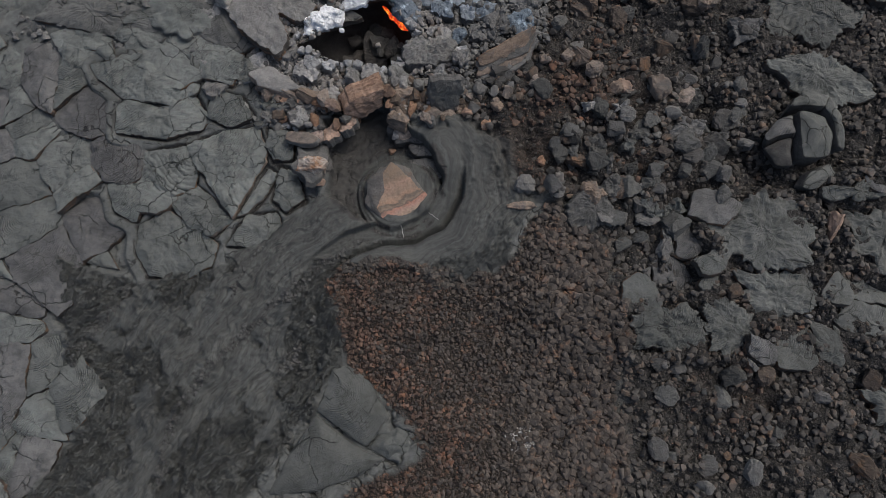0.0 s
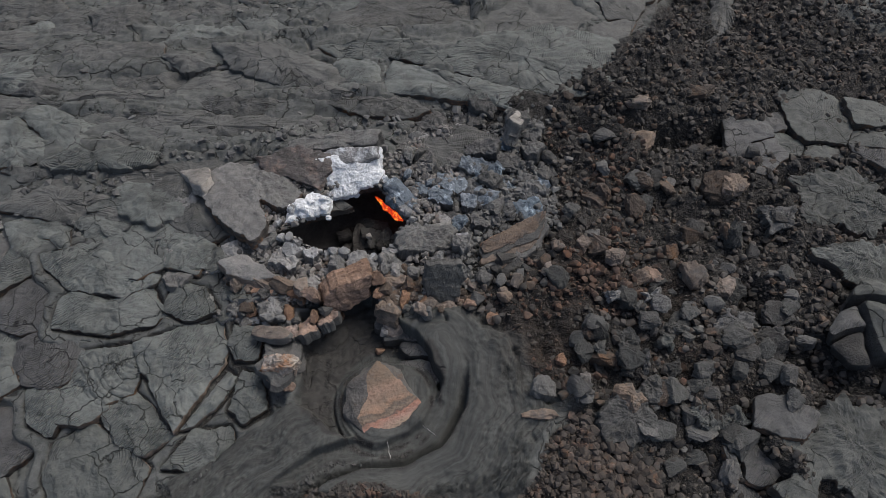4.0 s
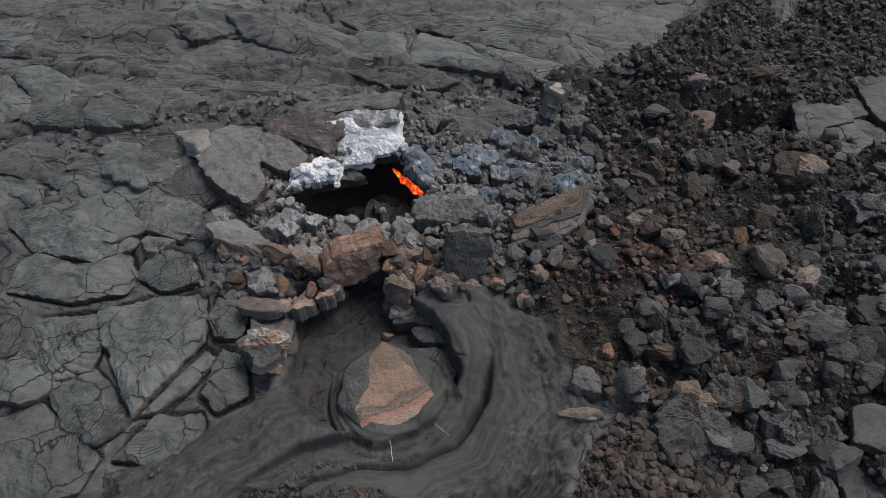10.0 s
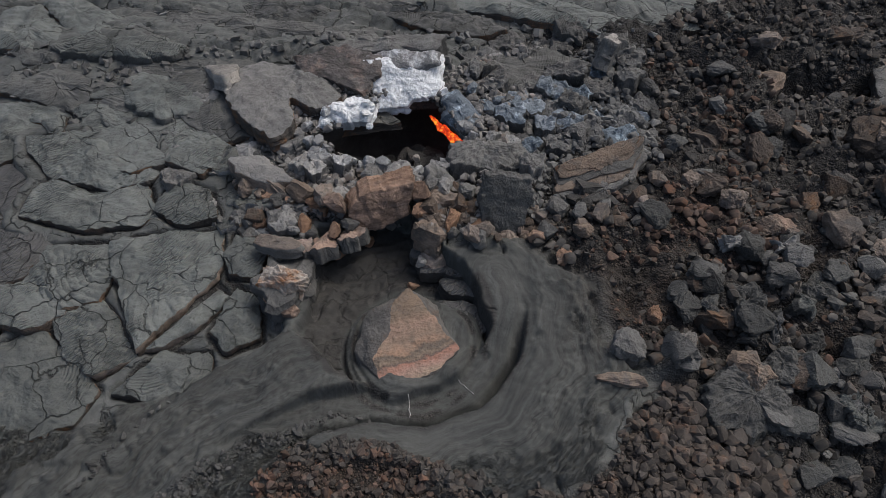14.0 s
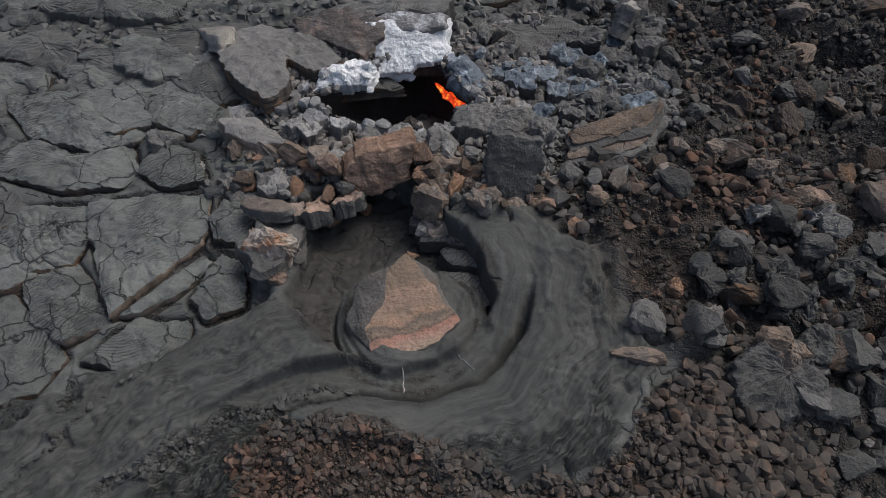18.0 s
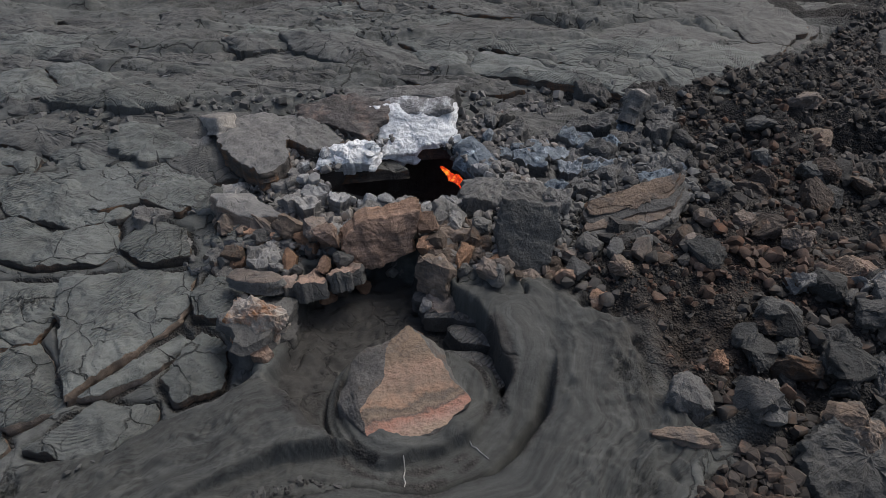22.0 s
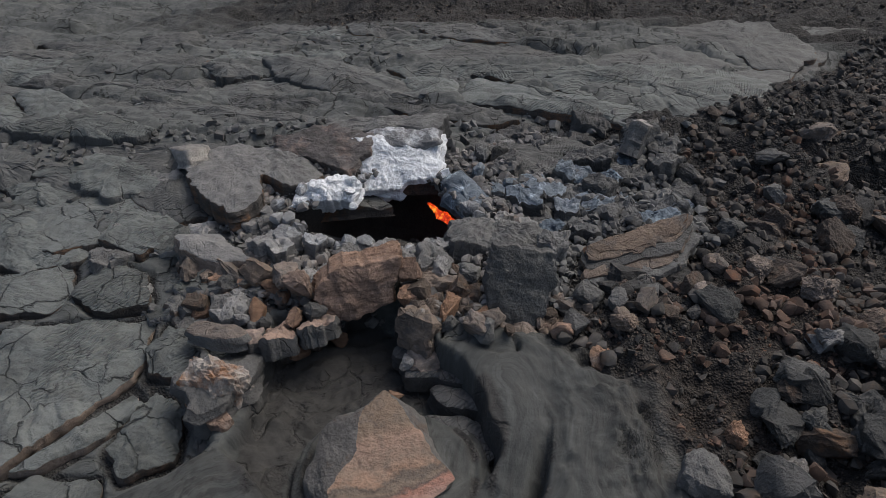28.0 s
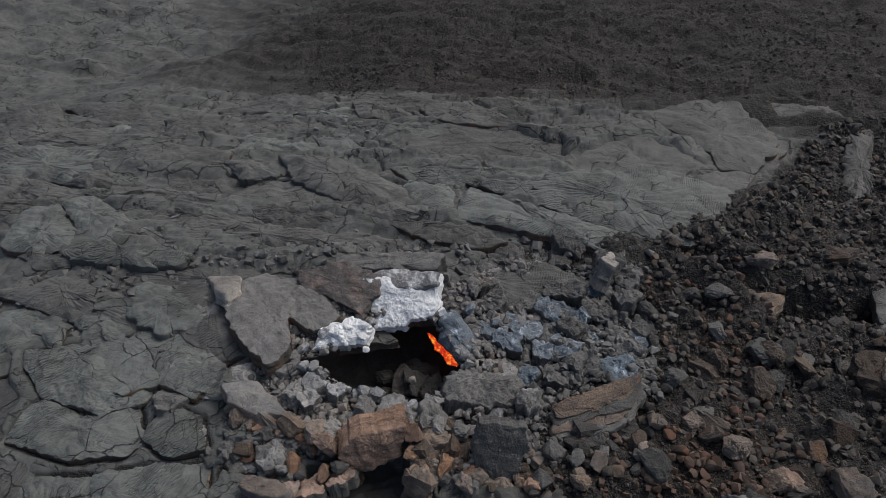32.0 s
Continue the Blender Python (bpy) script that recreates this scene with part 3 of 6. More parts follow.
    for k in (pebble, crumb):
        t.links.new(p, k.inputs["Vector"])
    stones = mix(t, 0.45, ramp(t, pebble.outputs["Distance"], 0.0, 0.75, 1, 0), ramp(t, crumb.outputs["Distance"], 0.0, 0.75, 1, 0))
    tone = mix(t, 0.5, pebble.outputs["Color"], crumb.outputs["Color"])
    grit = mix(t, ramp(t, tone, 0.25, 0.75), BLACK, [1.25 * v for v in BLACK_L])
    # shade in the gaps between pebbles is put into the colour
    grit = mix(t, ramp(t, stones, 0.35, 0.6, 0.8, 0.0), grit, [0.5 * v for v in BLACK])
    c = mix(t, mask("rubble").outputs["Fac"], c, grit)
    brown = mix(t, ramp(t, noise_at(t, p, 1.7, 6, 0.7), 0.4, 0.6), BROWN_D, BROWN_L)
    brown = mix(t, ramp(t, tone, 0.3, 0.7, 0.6, 0.0), brown, [0.6 * v for v in BROWN_D])
    # brown pebbles get the same painted shade in their gaps
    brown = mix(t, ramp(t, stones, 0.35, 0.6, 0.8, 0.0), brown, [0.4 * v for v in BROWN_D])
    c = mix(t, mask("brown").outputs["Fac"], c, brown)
    # a darker grey over the floor of the pit
    pit_floor = mix(t, ramp(t, mid, 0.35, 0.65), (0.024, 0.024, 0.023), (0.046, 0.045, 0.043))
    c = mix(t, mask("pit").outputs["Fac"], c, pit_floor)
    c = mix(t, mask("ash").outputs["Fac"], c, ASH)
    t.links.new(c, b.inputs["Base Color"])
    b.inputs["Roughness"].default_value, b.inputs["Specular IOR Level"].default_value = 0.85, 0.3
    cord = noise_at(t, bent.outputs[0], 1.0, 3, 0.6, (5.0, 17.0, 1.0))
    fold = t.nodes.new("ShaderNodeMath")
    fold.operation = "SUBTRACT"
    fold.inputs[1].default_value = 0.5
    t.links.new(cord, fold.inputs[0])
    size = t.nodes.new("ShaderNodeMath")
    size.operation = "ABSOLUTE"
    t.links.new(fold.outputs[0], size.inputs[0])
    rope = ramp(t, size.outputs[0], 0.0, 0.07)
    b0 = add(t, "ShaderNodeBump", Distance=0.08)
    t.links.new(rope, b0.inputs["Height"])
    amount = t.nodes.new("ShaderNodeMath")
    amount.operation = "MULTIPLY"
    t.links.new(mask("flow").outputs["Fac"], amount.inputs[0])
    t.links.new(ramp(t, mask("ropy").outputs["Fac"], 0, 1, 0.12, 1.0), amount.inputs[1])
    t.links.new(amount.outputs[0], b0.inputs["Strength"])
    height = mix(t, mask("flow").outputs["Fac"], mix(t, gaps, mix(t, 0.5, mix(t, 0.3, mid, fine), wrinkle), (0.1, 0.1, 0.1)), mix(t, ramp(t, mask("ropy").outputs["Fac"], 0, 1, 0.06, 0.35), mix(t, ramp(t, mask("bend").outputs["Fac"], 0, 1, 0.25, 0.6), streak, mid), fine))
    loose = t.nodes.new("ShaderNodeMath")
    loose.operation = "MAXIMUM"
    t.links.new(mask("rubble").outputs["Fac"], loose.inputs[0])
    t.links.new(mask("brown").outputs["Fac"], loose.inputs[1])
    height = mix(t, loose.outputs[0], height, stones)
    bn = add(t, "ShaderNodeBump", Strength=0.9, Distance=0.07)
    even = t.nodes.new("ShaderNodeMath")
    even.operation = "MULTIPLY"
    t.links.new(mask("flow").outputs["Fac"], even.inputs[0])
    t.links.new(ramp(t, mask("ropy").outputs["Fac"], 0, 1, 1.0, 0.0), even.inputs[1])
    t.links.new(ramp(t, even.outputs[0], 0, 1, 0.9, 0.45), bn.inputs["Strength"])
    t.links.new(height, bn.inputs["Height"])
    t.links.new(b0.outputs[0], bn.inputs["Normal"])
    t.links.new(bn.outputs[0], b.inputs["Normal"])
    return m


GREY_D, GREY_L = (0.072, 0.078, 0.076), (0.118, 0.126, 0.122)
BLACK, BLACK_L = (0.028, 0.0275, 0.0265), (0.054, 0.052, 0.049)
BROWN_D, BROWN_L = (0.043, 0.037, 0.032), (0.085, 0.062, 0.047)
ASH = (0.30, 0.30, 0.29)

M_GROUND = ground_material()
M_CRUST = crust("grey_crust", (0.082, 0.091, 0.088), (0.130, 0.142, 0.137))
M_CRUST_FLAT = crust("grey_crust_smooth", (0.062, 0.068, 0.065), (0.100, 0.108, 0.104), ropes=0.3)
M_CRUST_DARK = crust("dark_crust", (0.062, 0.064, 0.065), (0.105, 0.108, 0.108), ropes=0.4)
M_CRUST_FAR = crust("far_crust", (0.066, 0.069, 0.067), (0.100, 0.104, 0.101), ropes=0.3)
M_SIDE = stone("broken_crust_edge", (0.05, 0.048, 0.046), (0.10, 0.09, 0.08), stain=(0.17, 0.10, 0.06), stain_amount=0.45, strata=0.5)
M_RUST = stone("oxidised_basalt", (0.20, 0.128, 0.09), (0.35, 0.232, 0.165), stain=(0.13, 0.115, 0.105), stain_amount=0.25, dust=(0.36, 0.26, 0.19), dust_amount=0.2, strata=0.55, vary=0.25)
M_BEAM = stone("banded_rust_basalt", (0.25, 0.16, 0.112), (0.40, 0.265, 0.19), stain=(0.19, 0.145, 0.12), stain_amount=0.3, dust=(0.40, 0.30, 0.23), dust_amount=0.25, strata=0.75, vary=0.02)
M_OCHRE = stone("ochre_basalt", (0.16, 0.128, 0.104), (0.27, 0.216, 0.175), stain=(0.10, 0.096, 0.092), stain_amount=0.42, strata=0.35, vary=0.25, cracks=0.55)
M_GREY = stone("grey_basalt", (0.076, 0.077, 0.076), (0.136, 0.137, 0.133), pits=0.12, cracks=0.55)
M_RIM = stone("pale_rim_basalt", (0.155, 0.156, 0.153), (0.26, 0.261, 0.255), dust=(0.32, 0.323, 0.315), dust_amount=0.25, cracks=0.55)
M_DARK = stone("black_basalt", (0.034, 0.034, 0.033), (0.068, 0.068, 0.066), pits=0.12)
M_BLOCK = stone("dark_grey_basalt", (0.044, 0.0455, 0.0445), (0.086, 0.089, 0.086), pits=0.12)
M_BROWN = stone("brown_basalt", (0.048, 0.041, 0.036), (0.095, 0.075, 0.060), stain=(0.13, 0.08, 0.05), stain_amount=0.35, pits=0.15)
M_WHITE = stone("sublimate_crust", (0.66, 0.70, 0.73), (0.86, 0.885, 0.90), stain=(0.40, 0.43, 0.46), stain_amount=0.22, rough=0.8, bump=0.8, vary=0.08, grain=14, mottle=0.12, strata=0.35)
M_WHITE_TOP = stone("dusted_basalt", (0.13, 0.133, 0.135), (0.24, 0.243, 0.245), dust=(0.55, 0.58, 0.6), dust_amount=0.45, vary=0.1)
M_BLUE = stone("blue_grey_basalt", (0.085, 0.105, 0.126), (0.165, 0.205, 0.245), dust=(0.46, 0.57, 0.65), dust_amount=0.34, vary=0.2)
M_PALE = stone("pale_block", (0.22, 0.21, 0.195), (0.40, 0.38, 0.345), stain=(0.12, 0.115, 0.11), stain_amount=0.45)
M_PINK = stone("pale_pink_basalt", (0.27, 0.195, 0.155), (0.42, 0.31, 0.25), stain=(0.14, 0.125, 0.115), stain_amount=0.4, strata=0.3, vary=0.1)
M_STAINED = stone("rust_stained_pale_rock", (0.26, 0.235, 0.21), (0.46, 0.43, 0.39), stain=(0.27, 0.15, 0.09), stain_amount=0.5, dust=(0.12, 0.115, 0.11), dust_amount=0.3, vary=0.02)
M_LIP = stone("ash_dusted_rim", (0.17, 0.177, 0.182), (0.29, 0.30, 0.305), dust=(0.46, 0.49, 0.51), dust_amount=0.33, cracks=0.55)
M_LAYER = stone("pink_grey_layers", (0.10, 0.092, 0.088), (0.19, 0.17, 0.158), stain=(0.25, 0.17, 0.135), stain_amount=0.35, strata=0.7, vary=0.1)
M_PLATE = stone("dusty_grey_plate", (0.115, 0.116, 0.114), (0.195, 0.196, 0.19), vary=0.05)
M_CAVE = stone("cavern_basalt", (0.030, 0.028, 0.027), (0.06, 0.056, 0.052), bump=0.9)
M_CINDER = stone("cinder_clasts", (0.041, 0.037, 0.034), (0.080, 0.067, 0.057), stain=(0.13, 0.078, 0.052), stain_amount=0.25, island=True, vary=0.4, bump=0.3)
M_CINDER_RED = stone("red_cinder_clasts", (0.048, 0.036, 0.030), (0.098, 0.066, 0.050), stain=(0.128, 0.068, 0.045), stain_amount=0.35, island=True, vary=0.4, bump=0.3)
M_RUBBLE = stone("rubble_clasts", (0.040, 0.038, 0.035), (0.086, 0.081, 0.075), stain=(0.092, 0.064, 0.046), stain_amount=0.32, island=True, vary=0.36, bump=0.3)
M_FAR_RUBBLE = stone("far_rubble_clasts", (0.038, 0.036, 0.033), (0.070, 0.065, 0.060), stain=(0.078, 0.058, 0.045), stain_amount=0.38, island=True, vary=0.3, bump=0.3)
M_ASHY = stone("ash_crumbs", (0.35, 0.35, 0.34), (0.55, 0.55, 0.53), island=True, vary=0.2, bump=0.3)
M_RIM_CRUMBS = stone("rim_crumbs", (0.115, 0.112, 0.108), (0.215, 0.208, 0.198), stain=(0.15, 0.11, 0.085), stain_amount=0.2, island=True, vary=0.35, bump=0.3)
M_SHARDS_DARK = stone("flow_clinker", (0.036, 0.037, 0.037), (0.075, 0.077, 0.076), island=True, vary=0.35, bump=0.3)
M_SHARDS = stone("crust_shards", (0.07, 0.072, 0.072), (0.135, 0.138, 0.136), island=True, vary=0.35, bump=0.3)


def molten():
    m, t, b = nodes_of("molten_lava")
    p = place(t)
    n = noise_at(t, p, 7.0, 4, 0.65)
    c = mix(t, ramp(t, n, 0.52, 0.64), (1.0, 0.055, 0.008), (1.0, 0.45, 0.05))
    t.links.new(c, b.inputs["Emission Color"])
    b.inputs["Base Color"].default_value = (0.05, 0.01, 0.005, 1)
    t.links.new(ramp(t, n, 0.38, 0.62, 0.25, 1.0), b.inputs["Emission Strength"])
    return m


M_LAVA = molten()


# ---- builders ----
def part(name, mesh, material, parent=None, label=""):
    ob = new(name, mesh)
    if material:
        mesh.materials.append(material)
    if parent:
        ob.parent = parent
    if label:
        ob["label"] = label
    return ob


def mesh_of(name, verts, faces, smooth_shade=True, index=None):
    """A mesh from arrays: faces all of one corner count."""
    me = bpy.data.meshes.new(name)
    verts, faces = np.asarray(verts, np.float32), np.asarray(faces, np.int32)
    n = faces.shape[1]
    me.vertices.add(len(verts))
    me.vertices.foreach_set("co", verts.ravel())
    me.loops.add(faces.size)
    me.loops.foreach_set("vertex_index", faces.ravel())
    me.polygons.add(len(faces))
    me.polygons.foreach_set("loop_start", np.arange(0, faces.size, n, dtype=np.int32))
    me.polygons.foreach_set("use_smooth", np.full(len(faces), smooth_shade))
    if index is not None:
        me.polygons.foreach_set("material_index", np.asarray(index, np.int32))
    me.update(calc_edges=True)
    me.validate()
    return me


def sphere(level):
    bm = bmesh.new()
    bmesh.ops.create_icosphere(bm, subdivisions=level, radius=1)
    bm.verts.ensure_lookup_table()
    v = np.array([x.co[:] for x in bm.verts])
    f = np.array([[x.index for x in face.verts] for face in bm.faces])
    bm.free()
    return v / np.linalg.norm(v, axis=1)[:, None], f


SPHERES = {k: sphere(k) for k in (1, 2, 3, 4, 5)}


def noise3(p, seed):
    """Smooth noise over points in space."""
    return (vnoise(p[:, 0] + 0.7 * p[:, 2], p[:, 1] - 0.4 * p[:, 2], seed) + vnoise(p[:, 1] + 3.1 - 0.5 * p[:, 0], p[:, 2] + 0.6 * p[:, 0], seed + 3) + vnoise(p[:, 2] - 5.2, p[:, 0] + 0.45 * p[:, 1], seed + 5)) / 2.2


def hull(seed, count=13):
    """A broken stone of radius about 1: the hull of scattered points, flat-faced."""
    rng = np.random.default_rng(seed)
    p = rng.uniform(-1, 1, (count, 3))
    if seed % 2:
        p = np.sign(p) * np.abs(p) ** 0.5
        p = p / np.maximum(np.linalg.norm(p, axis=1), 1.1)[:, None] * rng.uniform(0.9, 1.12, (count, 1))
    else:
        p = p / np.linalg.norm(p, axis=1)[:, None] * rng.uniform(0.8, 1.05, (count, 1))
    bm = bmesh.new()
    for q in p:
        bm.verts.new(q)
    bmesh.ops.convex_hull(bm, input=bm.verts)
    for v in [v for v in bm.verts if not v.link_faces]:
        bm.verts.remove(v)
    bmesh.ops.triangulate(bm, faces=bm.faces)
    bm.verts.index_update()
    v = np.array([x.co[:] for x in bm.verts])
    f = np.array([[x.index for x in face.verts] for face in bm.faces])
    bm.free()
    return v, f


def finer(v, f):
    """Each triangle into four."""
    e = np.sort(np.concatenate([f[:, [0, 1]], f[:, [1, 2]], f[:, [2, 0]]]), axis=1)
    u, inv = np.unique(e, axis=0, return_inverse=True)
    inv = inv.ravel() + len(v)
    n = len(f)
    a, b, c = inv[:n], inv[n:2 * n], inv[2 * n:]
    mid = (v[u[:, 0]] + v[u[:, 1]]) / 2
    g = np.concatenate([np.column_stack([f[:, 0], a, c]), np.column_stack([a, f[:, 1], b]), np.column_stack([c, b, f[:, 2]]), np.column_stack([a, b, c])])
    return np.concatenate([v, mid]), g


def craggy(seed, count=18, times=3, rough=0.19):
    """The same with chipped edges and uneven faces."""
    v, f = hull(seed, count)
    for k in range(times):
        v, f = finer(v, f)
        r = np.linalg.norm(v, axis=1)[:, None]
        if k == 0:
            v = v * (0.74 + 0.26 * 0.86 / r)
        v = v + v / r * (rough * 0.72 / (1.22 ** k)) * noise3(v * (1.6 * 2.1 ** k), seed + 7 * k)[:, None]
    return v, f


def turn(a, b, c):
    return np.array(Euler((a, b, c)).to_matrix())


STONES = {}


def rock(name, x, y, size, material, label, category="rock", group="", seed=None, z=None, sink=0.28, turned=None, level=3, planes=18):
    """A single stone, resting in the ground at x, y."""
    rng = np.random.default_rng(int(abs(x * 731 + y * 397) * 10) + 1 if seed is None else seed)
    key = (int(rng.integers(0, 14)), level, planes, material.name)
    if key not in STONES:
        v, f = craggy(key[0] + 100, planes, level)
        me = mesh_of("stone", v, f)
        me.set_sharp_from_angle(angle=radians(24))
        me.materials.append(material)
        STONES[key] = me
    ob = new(name, STONES[key])
    a = turned if turned else (rng.uniform(-0.5, 0.5), rng.uniform(-0.5, 0.5), rng.uniform(0, 6.28))
    ob.rotation_euler = a
    s = size if isinstance(size, tuple) else (size * rng.uniform(0.85, 1.2), size * rng.uniform(0.8, 1.1), size * rng.uniform(0.6, 0.9))
    ob.scale = s
    low = min(s) * 0.75
    ob.location = (x, y, (gz(x, y) + low * (1 - 2 * sink)) if z is None else z)
    return tagged(ob, label, category, group)


FINE_GRIT = [hull(k + 300, 13 + k % 4) for k in range(40)]
COARSE = [craggy(k + 500, 13 + k % 5, 1, 0.15) for k in range(40)]


def scatter(name, xs, ys, sizes, material, label, category, flat=(0.6, 0.95), sink=0.3, seed=1, tilt=0.8, coarse=9.0, worn=False):
    """Many small stones lying on the ground, as one loose mass."""
    rng = np.random.default_rng(seed)
    n = len(xs)
    zs = ground_height(xs, ys)
    vs, fs, base = [], [], 0
    shapes = FINE_GRIT + COARSE
    kind = np.where(sizes > coarse, 40, 0) + rng.integers(0, 40, n)
    for k, (v, f) in enumerate(shapes):
        pick = np.where(kind == k)[0]
        if not len(pick):
            continue
        m = len(pick)
        s = sizes[pick][:, None] * np.stack([rng.uniform(0.8, 1.3, m), rng.uniform(0.75, 1.1, m), rng.uniform(*flat, m)], 1)
        w = v[None] * s[:, None, :]
        a, b, c = rng.uniform(-tilt, tilt, m), rng.uniform(-tilt, tilt, m), rng.uniform(0, 6.28, m)
        ca, sa, cb, sb, cc, sc = np.cos(a), np.sin(a), np.cos(b), np.sin(b), np.cos(c), np.sin(c)
        x, y, z = w[..., 0], w[..., 1], w[..., 2]
        y, z = y * ca[:, None] - z * sa[:, None], y * sa[:, None] + z * ca[:, None]
        x, z = x * cb[:, None] + z * sb[:, None], -x * sb[:, None] + z * cb[:, None]
        x, y = x * cc[:, None] - y * sc[:, None], x * sc[:, None] + y * cc[:, None]
        w = np.stack([x + xs[pick][:, None], y + ys[pick][:, None], z + (zs[pick] + s[:, 2] * 0.75 * (1 - 2 * sink))[:, None]], 2)
        vs.append(w.reshape(-1, 3))
        fs.append((f[None] + (base + np.arange(m) * len(v))[:, None, None]).reshape(-1, 3))
        base += m * len(v)
    me = mesh_of(name, np.concatenate(vs), np.concatenate(fs), worn)
    if worn:
        me.set_sharp_from_angle(angle=radians(34))
    ob = part(name, me, material)
    return tagged(ob, label, category, kind="stuff")


def spots(poly, count, seed, margin=0.0, keep_out=(), blur=0.0):
    """Random places inside a polygon, off the polygons kept out."""
    rng = np.random.default_rng(seed)
    p = np.array(poly, float)
    lo, hi = p.min(0), p.max(0)
    out = []
    while sum(map(len, out)) < count:
        q = rng.uniform(lo, hi, (count * 3, 2))
        qx = q[:, 0] + blur * fbm(q[:, 0] * 1.5, q[:, 1] * 1.5, 4, 91)
        qy = q[:, 1] + blur * fbm(q[:, 0] * 1.5, q[:, 1] * 1.5, 4, 95)
        good = inside(poly, qx, qy) > margin
        for k in keep_out:
            good &= inside(k, q[:, 0], q[:, 1]) < 0
        out.append(q[good])
        if len(out) > 30:
            break
    q = np.concatenate(out)[:count]
    return q[:, 0], q[:, 1]


def slab_mesh(poly, thick, seed=0, dome=0.03, rough=0.015, ragged=0.03, round_edge=0.05, taper=0.0, strata=0.012, rings=9, step=0.06, folds=0.0, fold_turn=0.0, waist=0.0, lump=2.6):
    """A plate of crust with the outline poly (about its own centre): uneven domed top, worn rim, layered broken sides. Slot 0 top, slot 1 sides."""
    p = np.array(poly, float)
    q = np.roll(p, -1, axis=0)
    c = p.mean(0)
    per = np.hypot(*(q - p).T).sum()
    n = int(np.clip(per / step, 28, 240))
    # even samples on the outline
    lens = np.hypot(*(q - p).T)
    run = np.concatenate([[0], np.cumsum(lens)])
    s = np.linspace(0, per, n, endpoint=False)
    k = np.clip(np.searchsorted(run, s, side="right") - 1, 0, len(p) - 1)
    e = p[k] + (q[k] - p[k]) * ((s - run[k]) / lens[k])[:, None]
    e = (np.roll(e, 1, 0) + 2 * e + np.roll(e, -1, 0)) / 4
    d = e - c
    r = np.hypot(d[:, 0], d[:, 1])[:, None]
    wob = fbm(e[:, 0] * (lump + 0.5) + seed * 1.7, e[:, 1] * (lump + 0.5) - seed, 4, seed + 2, 0.6)[:, None]
    e = c + d * (1 + ragged * wob / np.maximum(r, 0.15))
    d = e - c
    size = r.mean()
    vs, idx = [], []
    levels = [0.0] + list(1 - (1 - np.linspace(0, 1, rings)[1:]) ** 1.25 * 1.0)
    inset = max(0.0, 1 - round_edge / size)
    top = []
    for L in levels[1:]:
        xy = c + d * L * inset
        fold = 0
        if folds:
            ox, oy = 1.1 * size * math.cos(fold_turn), 1.1 * size * math.sin(fold_turn)
            away = np.hypot(xy[:, 0] - ox, xy[:, 1] - oy) + 0.10 * fbm(xy[:, 0] * 2.0, xy[:, 1] * 2.0, 3, seed + 3)
            fold = folds * (1 - np.abs(np.sin(away * 26)) ** 0.6) * -1.6 * smooth(-0.05, 0.3, vnoise(xy[:, 0] * 1.1 + seed, xy[:, 1] * 1.1, seed + 9))
        z = dome * (1 - L ** 3) + rough * fbm(xy[:, 0] * lump + seed, xy[:, 1] * lump, 5, seed + 5, 0.62) - rough * 1.2 * np.maximum(0, vnoise(xy[:, 0] * 5.0, xy[:, 1] * 5.0 + seed, seed + 6) - 0.35) + fold
        top.append(np.column_stack([xy, z]))
    zr = top[-1][:, 2]
    vs = [np.array([[c[0], c[1], dome + rough * 0.3]])] + top
    for out, dz in ((0.62, 0.15), (0.92, 0.5), (1.0, 1.0)):
        f = inset + (1 - inset) * out
        vs.append(np.column_stack([c + d * f, zr - round_edge * 0.8 * dz]))
    body = max(thick - round_edge * 0.8, 0.02)
    layers = int(np.clip(body / 0.05, 2, 9))
    for j in range(1, layers + 1):
        w = j / layers
        f = 1 - taper * w - waist * math.sin(math.pi * w) + (strata / size) * (fbm(e[:, 0] * 2.2 + 31 * j, e[:, 1] * 2.2 + seed, 3, seed + 40)[:, None] * 1.5 + (0.9 if j % 2 else -0.9))
        vs.append(np.column_stack([c + d * f, (zr - round_edge * 0.8) * (1 - w) - thick * w - 0 * zr]))
    vs.append(np.array([[c[0], c[1], -thick]]))
    total = len(vs) - 2
    V = np.concatenate(vs)
    F, I = [], []
    a = np.arange(n)
    b = (a + 1) % n
    F.append(np.column_stack([np.zeros(n, int), 1 + a, 1 + b]))
    I.append(np.zeros(n, int))
    for k in range(total - 1):
        o, w = 1 + k * n, 1 + (k + 1) * n
        F.append(np.column_stack([o + a, w + a, w + b]))
        F.append(np.column_stack([o + a, w + b, o + b]))
        I.append(np.full(2 * n, 0 if k < len(top) + 1 else 1))
    o = 1 + (total - 1) * n
    F.append(np.column_stack([o + a, np.full(n, len(V) - 1), o + b]))
    I.append(np.ones(n, int))
    return V, np.concatenate(F), np.concatenate(I)


def piece(name, V, F, material, angle):
    used, back = np.unique(F, return_inverse=True)
    me = mesh_of(name, V[used], back.reshape(F.shape))
    me.materials.append(material)
    me.set_sharp_from_angle(angle=radians(angle))
    return new(name, me)


def skinned(name, V, F, I, m, top, side, angle=60):
    """A plate: its skin, and under it the broken edge as a part."""
    ob = new(name)
    for k, word, mat in ((0, "skin", top), (1, "broken_edge", side)):
        piece(word, V, F[I == k], mat, angle).parent = ob
    ob.matrix_world = m
    return ob


